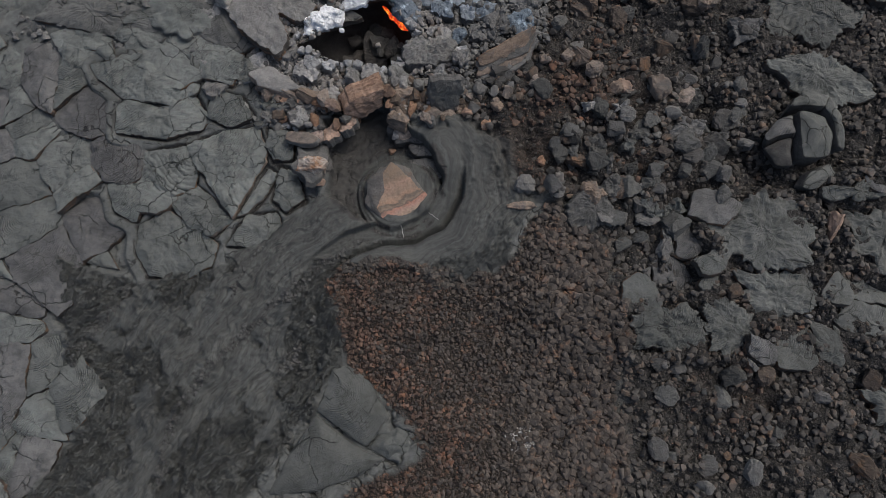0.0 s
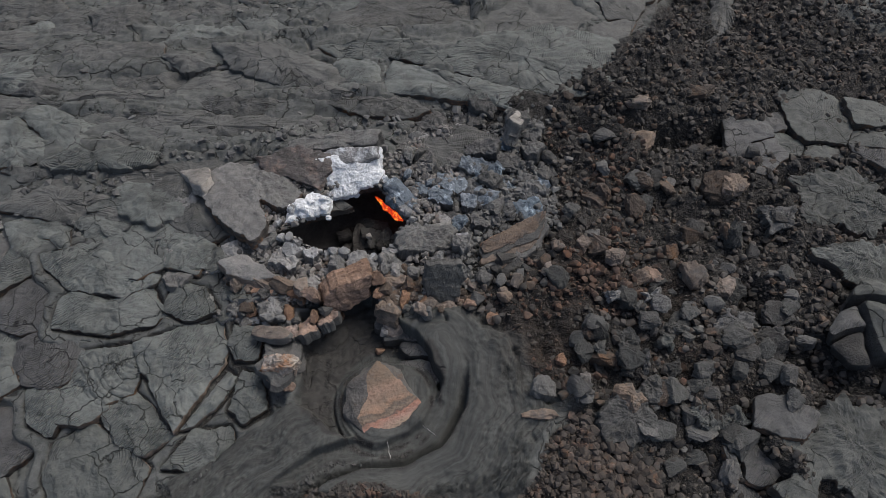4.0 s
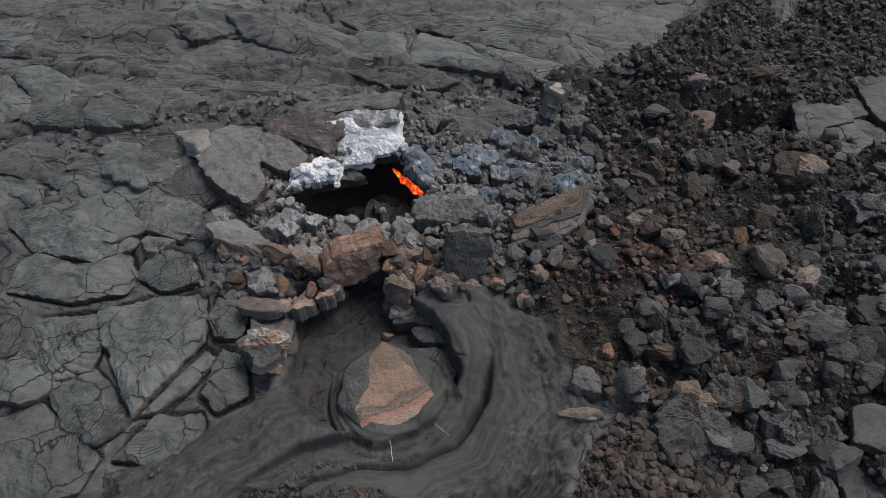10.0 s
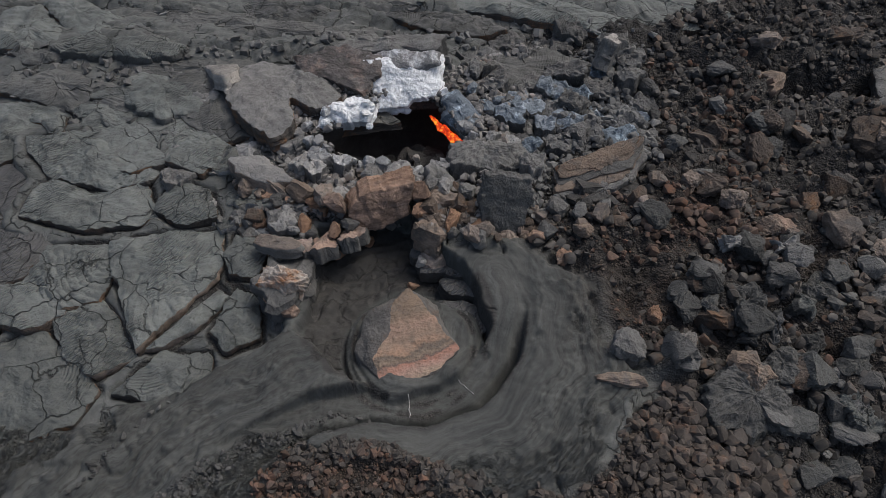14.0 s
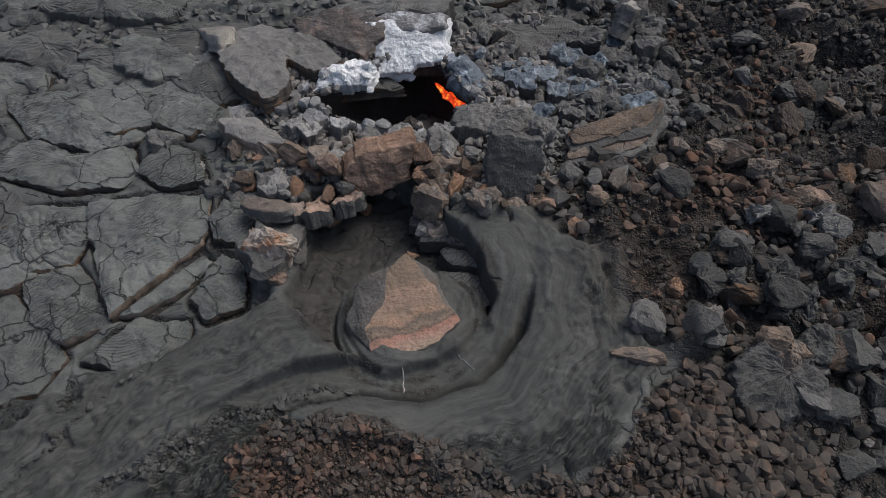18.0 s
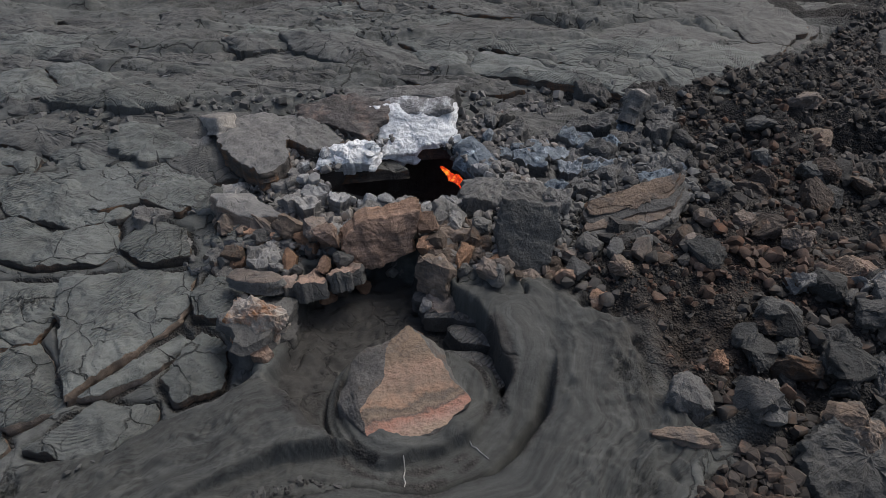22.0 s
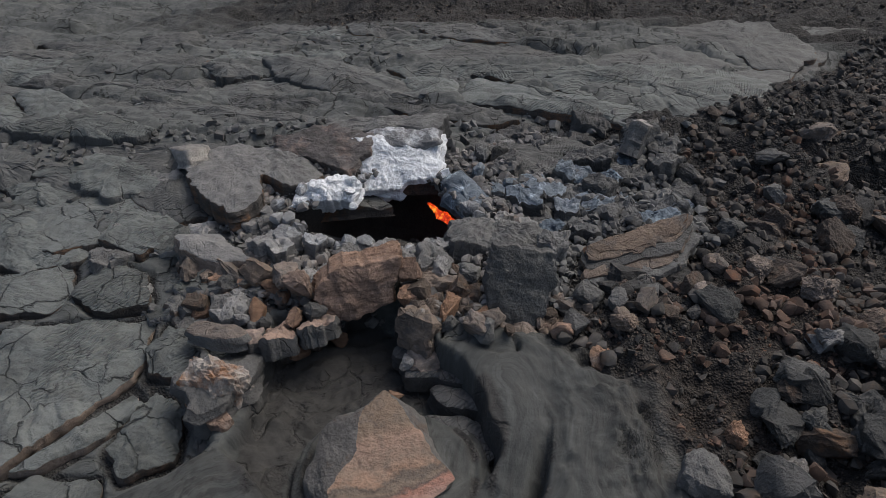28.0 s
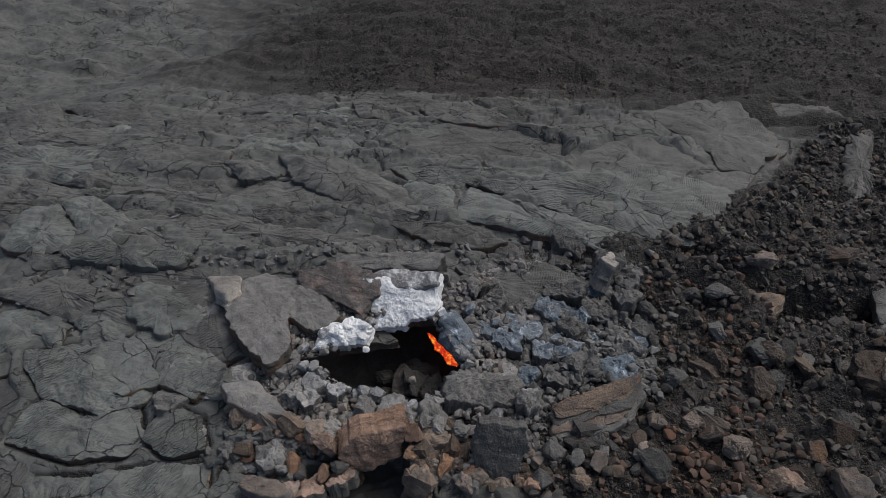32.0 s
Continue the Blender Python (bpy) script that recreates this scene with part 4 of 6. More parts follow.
def slab(name, poly, z, thick, label, category="lava slab", group="", top=None, side=None, lean=(0, 0), seed=0, **shape):
    """A plate at its place: poly in plan, z the height of its middle's top, lean its fall (degrees about x, y)."""
    p = np.array(poly, float)
    area = 0.5 * np.sum(p[:, 0] * np.roll(p[:, 1], -1) - np.roll(p[:, 0], -1) * p[:, 1])
    if area < 0:
        p = p[::-1]
    c = p.mean(0)
    V, F, I = slab_mesh(p - c, thick, seed, **shape)
    ob = skinned(name, V, F, I, pose(c[0], c[1], z, lean[0], lean[1], 0), top or M_CRUST, side or M_SIDE)
    return tagged(ob, label, category, group)


def plate(name, corners, thick, label, category="rock slab", group="", top=None, side=None, seed=0, parent=None, **shape):
    """A plate whose upper face lies through the corners, in space."""
    p = np.array(corners, float)
    c = p.mean(0)
    u, s, w = np.linalg.svd(p - c)
    n = w[2] if w[2] @ np.array([0, -0.45, 0.9]) > 0 else -w[2]
    ax = np.cross(np.array([0, 1.0, 0.3]), n)
    ax /= np.linalg.norm(ax)
    ay = np.cross(n, ax)
    q = np.column_stack([(p - c) @ ax, (p - c) @ ay])
    if np.sum(q[:, 0] * np.roll(q[:, 1], -1) - np.roll(q[:, 0], -1) * q[:, 1]) < 0:
        q = q[::-1]
    V, F, I = slab_mesh(q, thick, seed, **shape)
    m = Matrix.Identity(4)
    for k in range(3):
        m[k][0], m[k][1], m[k][2], m[k][3] = ax[k], ay[k], n[k], c[k]
    if parent:
        me = mesh_of(name, V, F, True, I)
        me.materials.append(top or M_GREY)
        me.materials.append(side or M_GREY)
        me.set_sharp_from_angle(angle=radians(35))
        ob = new(name, me)
        ob.parent = parent
        ob.matrix_world = m
        ob["label"] = label
        return ob
    return tagged(skinned(name, V, F, I, m, top or M_GREY, side or M_GREY, 35), label, category, group)


def gz(x, y):
    """Height of the ground at one place, from its sheet."""
    i, j = int(np.searchsorted(gx, x)), int(np.searchsorted(gy, y))
    a, b = (x - gx[i - 1]) / (gx[i] - gx[i - 1]), (y - gy[j - 1]) / (gy[j] - gy[j - 1])
    g = GZ.reshape(ny, nx)
    return float((g[j - 1, i - 1] * (1 - a) + g[j - 1, i] * a) * (1 - b) + (g[j, i - 1] * (1 - a) + g[j, i] * a) * b)


# ---- the ground: one sheet to the horizon ----
def axis(*pieces):
    """Grid lines: even pieces (from, to, step), then ever wider to the horizon on both sides."""
    mid = np.concatenate([np.arange(a, b, st) for a, b, st in pieces])
    out = [1500.0 * (k / 60) ** 4 + pieces[-1][2] * 1.3 * k for k in range(1, 61)]
    return np.concatenate([mid[0] - np.array(out[::-1]), mid, mid[-1] + np.array(out)])


gx, gy = axis((-24, -13, 0.14), (-13, -8, 0.07), (-8, 2.4, 0.027), (2.4, 11, 0.06)), axis((-2.7, 6.6, 0.027), (6.6, 7.6, 0.04), (7.6, 19, 0.065), (19, 33, 0.14))
GX, GY = np.meshgrid(gx, gy)
GZ = ground_height(GX.ravel(), GY.ravel())
nx, ny = len(gx), len(gy)
quad = np.arange(nx * ny).reshape(ny, nx)
quads = np.stack([quad[:-1, :-1], quad[:-1, 1:], quad[1:, 1:], quad[1:, :-1]], -1).reshape(-1, 4)
in_hole = inside(HOLE, GX.ravel(), GY.ravel()) > 0.04
cut = in_hole[quads].any(axis=1)
rim_verts = np.intersect1d(quads[cut].ravel(), quads[~cut].ravel())
quads = quads[~cut]
GV = np.column_stack([GX.ravel(), GY.ravel(), GZ])
for k in rim_verts:      # draw the edge of the opening to its outline
    best = None
    for (ax, ay), (bx, by) in zip(HOLE, HOLE[1:] + HOLE[:1]):
        w = max(0, min(1, ((GV[k, 0] - ax) * (bx - ax) + (GV[k, 1] - ay) * (by - ay)) / ((bx - ax) ** 2 + (by - ay) ** 2)))
        q = (ax + w * (bx - ax), ay + w * (by - ay))
        d = math.hypot(q[0] - GV[k, 0], q[1] - GV[k, 1])
        if best is None or d < best[0]:
            best = (d, q)
    GV[k, :2] = best[1]
ground_mesh = mesh_of("ground", GV, quads)
ground = tagged(part("ground", ground_mesh, M_GROUND), "grey and black hardened lava field with brown cinder patches", "lava field", kind="structure")
jx, jy = GX.ravel() + 0.18 * fbm(GX.ravel() * 1.5, GY.ravel() * 1.5, 4, 91), GY.ravel() + 0.18 * fbm(GX.ravel() * 1.5, GY.ravel() * 1.5, 4, 95)
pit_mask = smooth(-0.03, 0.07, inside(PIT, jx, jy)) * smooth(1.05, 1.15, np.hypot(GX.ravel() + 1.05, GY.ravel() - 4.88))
masks = {"flow": smooth(-0.05, 0.1, inside(FLOW_ZONE, jx, jy)) * (1 - pit_mask),
         "brown": np.maximum(smooth(-0.15, 0.2, inside(CINDER, jx, jy)), 0.0),
         "rubble": np.maximum(smooth(-0.2, 0.3, inside(RUBBLE, jx, jy)), smooth(18.8, 20.0, jy + 0.10 * jx + 0.6 * vnoise(jx * 0.4, jy * 0.4, 7)) * smooth(-15, -6, jx + 0.3 * (jy - 20) + 2.5 * fbm(jx * 0.3, jy * 0.3, 4, 8)) * (1 - smooth(44, 60, jy))),
         "ash": np.maximum(0.8 * np.exp(-((jx - 1.78) ** 2 + (jy + 0.9) ** 2) / 0.09), 0.5 * np.exp(-((jx - 3.4) ** 2 + (jy - 14.5) ** 2) / 0.12)) + 0.9 * smooth(0.9, 0.5, np.hypot((jx + 1.0) / 1.6, (jy - 32.6) / 1.3))}
for bx, by, br, amount in ((2.2, 6.0, 0.9, 0.9), (3.3, 7.2, 1.1, 0.6), (4.6, 7.0, 0.8, 0.7), (5.2, 5.6, 1.0, 0.6), (3.0, 8.0, 0.8, 0.5), (7.0, 0.2, 1.2, 0.6), (-1.5, 20.5, 3.0, 0.35)):
    masks["brown"] = np.maximum(masks["brown"], 1.25 * amount * np.exp(-((jx - bx) ** 2 + (jy - by) ** 2) / br ** 2))
joint_at = np.full(GX.size, -9.0)
for poly, *_ in PLATES:
    joint_at = np.maximum(joint_at, near_inside(poly, GX.ravel(), GY.ravel()))
masks["rubble"] = np.maximum(masks["rubble"], 0.9 * smooth(-0.13, -0.06, joint_at + 0.05 * fbm(jx * 3, jy * 3, 3, 96)) * (1 - masks["flow"]))
# darker lines along the channel's outer wall and the collar's steps
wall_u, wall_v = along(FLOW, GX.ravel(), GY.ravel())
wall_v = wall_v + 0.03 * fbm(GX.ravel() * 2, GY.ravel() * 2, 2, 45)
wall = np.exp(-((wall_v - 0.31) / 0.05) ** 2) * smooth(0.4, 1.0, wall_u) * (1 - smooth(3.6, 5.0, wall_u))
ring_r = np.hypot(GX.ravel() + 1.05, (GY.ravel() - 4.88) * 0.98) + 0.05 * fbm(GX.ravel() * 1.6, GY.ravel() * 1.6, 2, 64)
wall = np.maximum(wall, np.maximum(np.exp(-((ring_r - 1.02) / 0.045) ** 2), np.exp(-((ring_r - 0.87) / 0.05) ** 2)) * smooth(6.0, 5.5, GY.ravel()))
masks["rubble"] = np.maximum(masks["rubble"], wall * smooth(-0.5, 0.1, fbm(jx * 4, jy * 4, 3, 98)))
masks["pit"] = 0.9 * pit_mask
masks["ropy"] = ropiness(GX.ravel(), GY.ravel(), *along(FLOW, GX.ravel(), GY.ravel()))
bend_u, bend_v = along(FLOW, GX.ravel(), GY.ravel())
masks["bend"] = (1 - smooth(3.2, 5.0, bend_u)) * (1 - smooth(0.6, 1.0, np.abs(bend_v)))
masks["ropy"] = masks["ropy"] * (1 - 0.8 * masks["bend"])
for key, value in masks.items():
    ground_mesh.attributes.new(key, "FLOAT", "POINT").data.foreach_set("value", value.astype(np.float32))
fu, fv = along(FLOW, GX.ravel(), GY.ravel())
fv = fv + 0.10 * fbm(GX.ravel() * 1.3, GY.ravel() * 1.3, 3, 41) + 0.05 * np.sin(fu * 1.3)
ground_mesh.attributes.new("flow_way", "FLOAT_VECTOR", "POINT").data.foreach_set("vector", np.column_stack([fu, fv, 0 * fu]).astype(np.float32).ravel())


# ---- the vent: cavern under the opening, its pile of blocks, the molten streak ----
hp = np.array(HOLE)
hc = hp.mean(0)
m_out = 90
t_out = np.linspace(0, len(hp), m_out, endpoint=False)
k_out = t_out.astype(int)
edge = hp[k_out] + (np.roll(hp, -1, 0)[k_out] - hp[k_out]) * (t_out - k_out)[:, None]
rings, faces = [], []
for grow, z in ((0.06, 0.99), (0.10, 0.85), (0.22, 0.6), (0.32, 0.3), (0.34, 0.0), (0.2, -0.35), (-0.5, -0.5), (-0.9, -0.55)):
    d = edge - hc
    r = np.hypot(d[:, 0], d[:, 1])[:, None]
    scale = (r + grow) / r if grow > -0.4 else 1 + grow
    q = hc + d * scale
    front = smooth(8.4, 7.7, q[:, 1])
    q[:, 1] += front * np.maximum(7.72 - q[:, 1], 0)
    wob = 0.07 * fbm(q[:, 0] * 3, q[:, 1] * 3 + z * 4, 3, 5)
    rings.append(np.column_stack([q + d / r * wob[:, None], z + 0.06 * fbm(q[:, 0] * 4, q[:, 1] * 4, 3, 6)]))
cv = np.concatenate(rings + [np.array([[hc[0], hc[1], -0.55]])])
a = np.arange(m_out)
b = (a + 1) % m_out
for k in range(len(rings) - 1):
    faces += [np.column_stack([k * m_out + a, k * m_out + b, (k + 1) * m_out + b]), np.column_stack([k * m_out + a, (k + 1) * m_out + b, (k + 1) * m_out + a])]
faces.append(np.column_stack([(len(rings) - 1) * m_out + a, (len(rings) - 1) * m_out + b, np.full(m_out, len(cv) - 1)]))
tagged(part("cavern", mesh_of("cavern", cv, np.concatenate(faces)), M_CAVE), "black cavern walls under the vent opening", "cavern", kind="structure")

# molten streak on the cavern's far wall
sv, sf = [], []
for k in range(31):
    w = k / 30
    x, y = -1.56 + 0.70 * w + 0.025 * math.sin(9 * w), 9.79 - 0.67 * w + 0.03 * math.sin(13 * w + 1)
    width = 0.125 * (w * (1.25 - w)) ** 0.7 * 1.5 * (0.85 + 0.18 * math.sin(17 * w + 0.6))
    for j in range(7):
        q = (j - 3) / 3
        sv.append((x - 0.75 * q * width + 0.006 * math.sin(23 * k + 5 * j), y - 0.5 * q * width + 0.006 * math.cos(19 * k + 3 * j), 0.6 - 0.5 * q * width + 0.03 * (1 - q * q) + 0.01 * math.sin(3 * k + 2 * j)))
for k in range(30):
    for j in range(6):
        o = k * 7 + j
        sf.append((o, o + 1, o + 8, o + 7))
tagged(part("molten_lava", mesh_of("molten_lava", sv, sf), M_LAVA), "glowing orange molten lava streak inside the vent", "lava")
for k, (x, y, z, s) in enumerate(((-1.63, 8.95, 0.05, 0.42), (-1.95, 9.15, -0.05, 0.34), (-1.45, 9.35, -0.05, 0.34), (-1.3, 8.9, 0.12, 0.33), (-1.85, 8.65, -0.02, 0.3), (-1.55, 8.55, -0.02, 0.28),
                                  (-1.2, 8.55, 0.1, 0.28), (-2.2, 8.8, -0.2, 0.26), (-2.5, 8.7, -0.25, 0.25), (-1.75, 9.5, -0.2, 0.3), (-2.3, 9.3, -0.3, 0.3), (-1.05, 8.8, 0.25, 0.22), (-1.6, 8.7, 0.3, 0.15), (-1.4, 8.65, 0.28, 0.13), (-1.75, 8.85, 0.36, 0.1))):
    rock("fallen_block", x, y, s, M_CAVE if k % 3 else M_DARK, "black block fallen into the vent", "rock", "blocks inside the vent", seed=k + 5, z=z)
rock("pale_stone", -1.66, 8.82, 0.1, M_PALE, "small pale grey stone on the pile in the vent", "rock", seed=3, z=0.42)

# lip of the vent
plate("white_slab", [(-1.48, 10.4, 1.6), (-2.4, 10.36, 1.52), (-2.85, 10.25, 1.42), (-2.75, 9.85, 1.22), (-2.5, 9.45, 1.05), (-1.95, 9.62, 0.99), (-1.5, 9.92, 0.94), (-1.35, 10.1, 1.28)], 0.4, "thick basalt slab crusted with white sublimate over the vent", "rock slab",
      top=M_WHITE, side=M_WHITE, seed=4, dome=0.04, rough=0.04, ragged=0.07, strata=0.05, step=0.025, rings=34)
plate("dusted_cap", [(-1.5, 10.46, 1.64), (-2.4, 10.44, 1.58), (-3.15, 10.32, 1.42), (-2.95, 10.08, 1.34), (-2.5, 10.16, 1.42), (-2.0, 10.1, 1.42), (-1.5, 10.24, 1.5)], 0.14, "grey ash-dusted sheet lying on the white slab", "rock slab", top=M_WHITE_TOP, side=M_WHITE_TOP, seed=44, dome=0.02, rough=0.03, ragged=0.08, strata=0.03, step=0.03, rings=16)
slab("back_plate", [(-3.6, 10.5), (-2.6, 10.55), (-1.5, 10.62), (-1.4, 11.0), (-2.4, 11.1), (-3.5, 11.0)], 1.5, 0.4, "grey dusted crust behind the white slab", "rock slab", top=M_GREY, side=M_GREY, lean=(3, -6), seed=5, rough=0.05, ragged=0.07, folds=0.01)
plate("layered_slab", [(-4.3, 10.45, 1.30), (-3.3, 10.62, 1.5), (-2.5, 10.4, 1.54), (-2.5, 9.95, 1.36), (-2.8, 9.6, 1.2), (-3.3, 9.8, 1.2), (-4.0, 10.0, 1.22)], 0.3, "layered grey and pinkish slab behind the vent", "rock slab", top=M_LAYER, side=M_LAYER, seed=6, rough=0.03, ragged=0.06, strata=0.03, dome=0.02, round_edge=0.03, step=0.035, rings=16)
plate("white_lip", [(-2.48, 8.98, 1.06), (-2.48, 9.22, 1.24), (-2.85, 9.4, 1.3), (-3.35, 9.05, 1.18), (-3.55, 8.72, 1.0), (-3.0, 8.78, 1.0)], 0.24, "jagged white-crusted lip over the vent", "rock slab", top=M_WHITE, side=M_WHITE, seed=7, dome=0.05, rough=0.08, ragged=0.09, strata=0.03, step=0.025, rings=30)
for k, (x, y, z, s, mat) in enumerate(((-2.6, 9.05, 1.16, 0.11, M_WHITE), (-2.8, 8.98, 1.12, 0.13, M_WHITE), (-3.05, 8.92, 1.1, 0.12, M_WHITE), (-3.3, 8.82, 1.06, 0.12, M_WHITE), (-2.9, 9.15, 1.22, 0.12, M_WHITE),
                                       (-3.15, 9.05, 1.18, 0.12, M_WHITE), (-2.62, 9.25, 1.25, 0.1, M_WHITE), (-3.35, 9.05, 1.14, 0.13, M_WHITE_TOP), (-3.62, 8.75, 1.04, 0.14, M_WHITE_TOP), (-2.5, 9.4, 1.22, 0.09, M_WHITE_TOP),
                                       (-3.72, 8.55, 1.02, 0.14, M_WHITE_TOP), (-1.32, 9.98, 1.1, 0.12, M_WHITE), (-2.5, 8.9, 1.0, 0.09, M_WHITE))):
    rock("crusted_rock", x, y, s, mat, "rock crusted white by sublimate at the vent", "rock", "white rocks at the vent's lip", seed=k + 30, z=z)
plate("blue_slab", [(-1.42, 9.92, 1.0), (-1.05, 9.95, 1.2), (-0.65, 9.55, 1.22), (-0.5, 8.95, 1.1), (-0.68, 8.78, 0.98), (-1.05, 9.2, 0.92)], 0.3, "blue-grey slab with a white rim beside the vent", "rock slab", top=M_BLUE, side=M_BLUE, seed=8, rough=0.05, ragged=0.08, strata=0.04, dome=0.1)
slab("grey_flow_block", [(-0.88, 8.5), (-0.35, 8.7), (0.25, 8.6), (0.4, 8.2), (-0.15, 7.9), (-0.84, 7.85), (-0.98, 8.15)], 1.22, 0.5, "smooth grey block of folded lava on the vent's rim", "rock slab", top=M_GREY, side=M_GREY, lean=(-8, 6), seed=9, dome=0.12, rough=0.07, ragged=0.08, folds=0.012, fold_turn=1.2, lump=4.0, step=0.03, rings=18)

wall_rng = np.random.default_rng(303)
for zone, count, mats in (([(-4.5, 7.6), (-2.5, 7.1), (-2.4, 6.5), (-3.4, 6.35), (-4.4, 6.9)], 26, (M_OCHRE, M_RUST, M_GREY, M_RIM, M_BROWN)), ([(-1.25, 7.6), (-1.25, 6.45), (-0.2, 6.35), (0.6, 6.6), (0.7, 7.4)], 24, (M_BROWN, M_OCHRE, M_GREY, M_RUST, M_BROWN)), ([(0.5, 7.5), (0.6, 6.8), (2.4, 7.2), (2.6, 8.3)], 34, (M_DARK, M_BROWN, M_GREY, M_OCHRE))):
    zx, zy = spots(zone, count, len(mats) + count)
    for k, (x, y) in enumerate(zip(zx, zy)):
        sz = wall_rng.uniform(0.07, 0.19)
        mat = mats[int(wall_rng.integers(0, len(mats)))]
        rock("front_block", float(x), float(y), (sz * 1.2, sz, sz * wall_rng.uniform(0.7, 1.0)), mat, ("rust-brown" if mat in (M_OCHRE, M_RUST) else "dark brown" if mat in (M_BROWN, M_DARK) else "grey") + " block in the broken front below the vent", "rock", "blocks of the broken front", seed=k + 3000 + count, sink=0.05, level=2)

# crust plates behind and beside the vent
slab("crust_plate", [(-5.4, 10.25), (-4.8, 10.5), (-4.25, 10.3), (-4.05, 9.7), (-4.0, 9.2), (-3.72, 8.5), (-4.1, 8.2), (-4.8, 8.6), (-5.35, 9.3)], 1.16, 0.35, "broad smooth grey crust plate beside the vent", "lava slab", "plates round the vent", top=M_PLATE, lean=(-4, -3), seed=12, dome=0.06, rough=0.04, ragged=0.08, rings=24, step=0.04, folds=0.01, fold_turn=3.0, round_edge=0.03)
slab("pale_crust_corner", [(-6.15, 10.3), (-5.5, 10.35), (-5.2, 9.9), (-5.35, 9.5), (-5.75, 9.75)], 1.2, 0.3, "upturned pale corner of crust", "lava slab", "plates round the vent", top=M_PALE, side=M_PALE, lean=(-20, -8), seed=13, ragged=0.07)
slab("crust_plate", [(-4.25, 10.2), (-3.6, 10.1), (-3.15, 9.5), (-3.4, 9.0), (-4.0, 9.25), (-4.2, 9.6)], 1.18, 0.3, "cracked grey plate beside the white slab", "lava slab", "plates round the vent", top=M_PLATE, lean=(-6, 5), seed=14, dome=0.05, rough=0.05, ragged=0.08, rings=20, step=0.04, round_edge=0.03)
slab("crust_plate", [(-4.75, 7.75), (-4.3, 8.0), (-3.8, 7.75), (-3.4, 7.3), (-3.9, 7.25), (-4.5, 7.4)], 1.02, 0.28, "grey plate over an ochre broken edge", "lava slab", "plates round the vent", top=M_RIM, side=M_OCHRE, lean=(-10, 6), seed=15, dome=0.06, rough=0.04, ragged=0.05)

# the orange beam over the cave mouth and its neighbours
plate("rust_beam", [(-2.24, 6.74, 1.40), (-1.85, 6.93, 1.48), (-1.42, 7.08, 1.50), (-1.38, 7.0, 1.25), (-1.45, 6.92, 0.94), (-1.9, 6.70, 0.78), (-2.2, 6.58, 0.74), (-2.36, 6.62, 1.1)], 0.5, "banded rust-orange basalt beam over the cave mouth", "rock slab", top=M_BEAM, side=M_BEAM, seed=16, dome=0.03, rough=0.022, ragged=0.04, strata=0.02, step=0.025, rings=24, lump=5.0, round_edge=0.03)
for k, (x, y, z, s, mat) in enumerate(((-1.3, 7.12, 1.3, (0.2, 0.17, 0.17), M_RUST), (-2.62, 6.85, 1.12, (0.2, 0.26, 0.24), M_RUST), (-2.9, 7.1, 1.05, (0.3, 0.2, 0.2), M_OCHRE), (-3.3, 7.15, 0.98, (0.4, 0.24, 0.2), M_OCHRE),
                                       (-3.75, 7.25, 0.88, (0.35, 0.22, 0.22), M_OCHRE), (-4.3, 7.4, 0.8, (0.3, 0.2, 0.2), M_OCHRE), (-2.35, 6.55, 0.95, (0.2, 0.16, 0.16), M_GREY), (-2.55, 6.45, 0.95, (0.18, 0.14, 0.1), M_RUST))):
    rock("rust_block", x, y, s, mat, "broken rust-brown basalt block under the rim", "rock", "rust blocks below the rim", seed=k + 60, z=z)
for k in range(20):
    w = k / 19
    x, y = -4.5 + 2.2 * w + 0.12 * math.sin(7 * k), 7.35 - 0.5 * w + 0.13 * math.cos(11 * k) - (0.45 if k % 3 == 2 else 0)
    rock("rust_block", x, y, (0.17 + 0.05 * math.sin(3 * k), 0.13, 0.12), (M_OCHRE, M_RUST, M_GREY, M_RUST)[k % 4], "broken rust-brown basalt block under the rim" if k % 4 != 2 else "grey block among rust blocks", "rock", "rust blocks below the rim", seed=k + 700, sink=0.0, level=2)
for k, (poly, z, lean) in enumerate((([(-3.2, 6.3), (-2.98, 6.4), (-2.85, 6.08), (-2.95, 5.97), (-3.15, 6.0)], 0.84, (-12, -4)), ([(-2.94, 6.42), (-2.62, 6.54), (-2.48, 6.2), (-2.7, 6.0), (-2.82, 6.05)], 0.86, (-16, -9)), ([(-2.58, 6.57), (-2.2, 6.75), (-2.05, 6.5), (-2.3, 6.22), (-2.44, 6.2)], 0.92, (-14, -13)))):
    slab("porch_slab", poly, z, 0.26, "cracked slab with a pale pink top over the cave", "rock slab", "slabs over the cave", top=M_PINK, side=M_GREY, lean=lean, seed=k + 718, rough=0.05, ragged=0.06, lump=5.0, dome=0.02, round_edge=0.025, step=0.025)
slab("porch_slab", [(-3.75, 6.3), (-3.25, 6.3), (-2.95, 6.05), (-3.1, 5.9), (-3.5, 5.95), (-3.8, 6.1)], 0.95, 0.2, "ochre slab beside the cave mouth", "rock slab", top=M_OCHRE, side=M_GREY, lean=(-10, -4), seed=19, rough=0.03, ragged=0.04)
slab("cave_pillar", [(-3.55, 5.95), (-2.85, 6.0), (-2.72, 5.55), (-2.85, 5.1), (-3.2, 5.05), (-3.55, 5.4)], 0.8, 0.75, "grey pillar of crust beside the pit", "rock slab", top=M_GREY, side=M_GREY, lean=(-6, 0), seed=20, dome=0.06, rough=0.06, ragged=0.09, taper=0.1, strata=0.04)
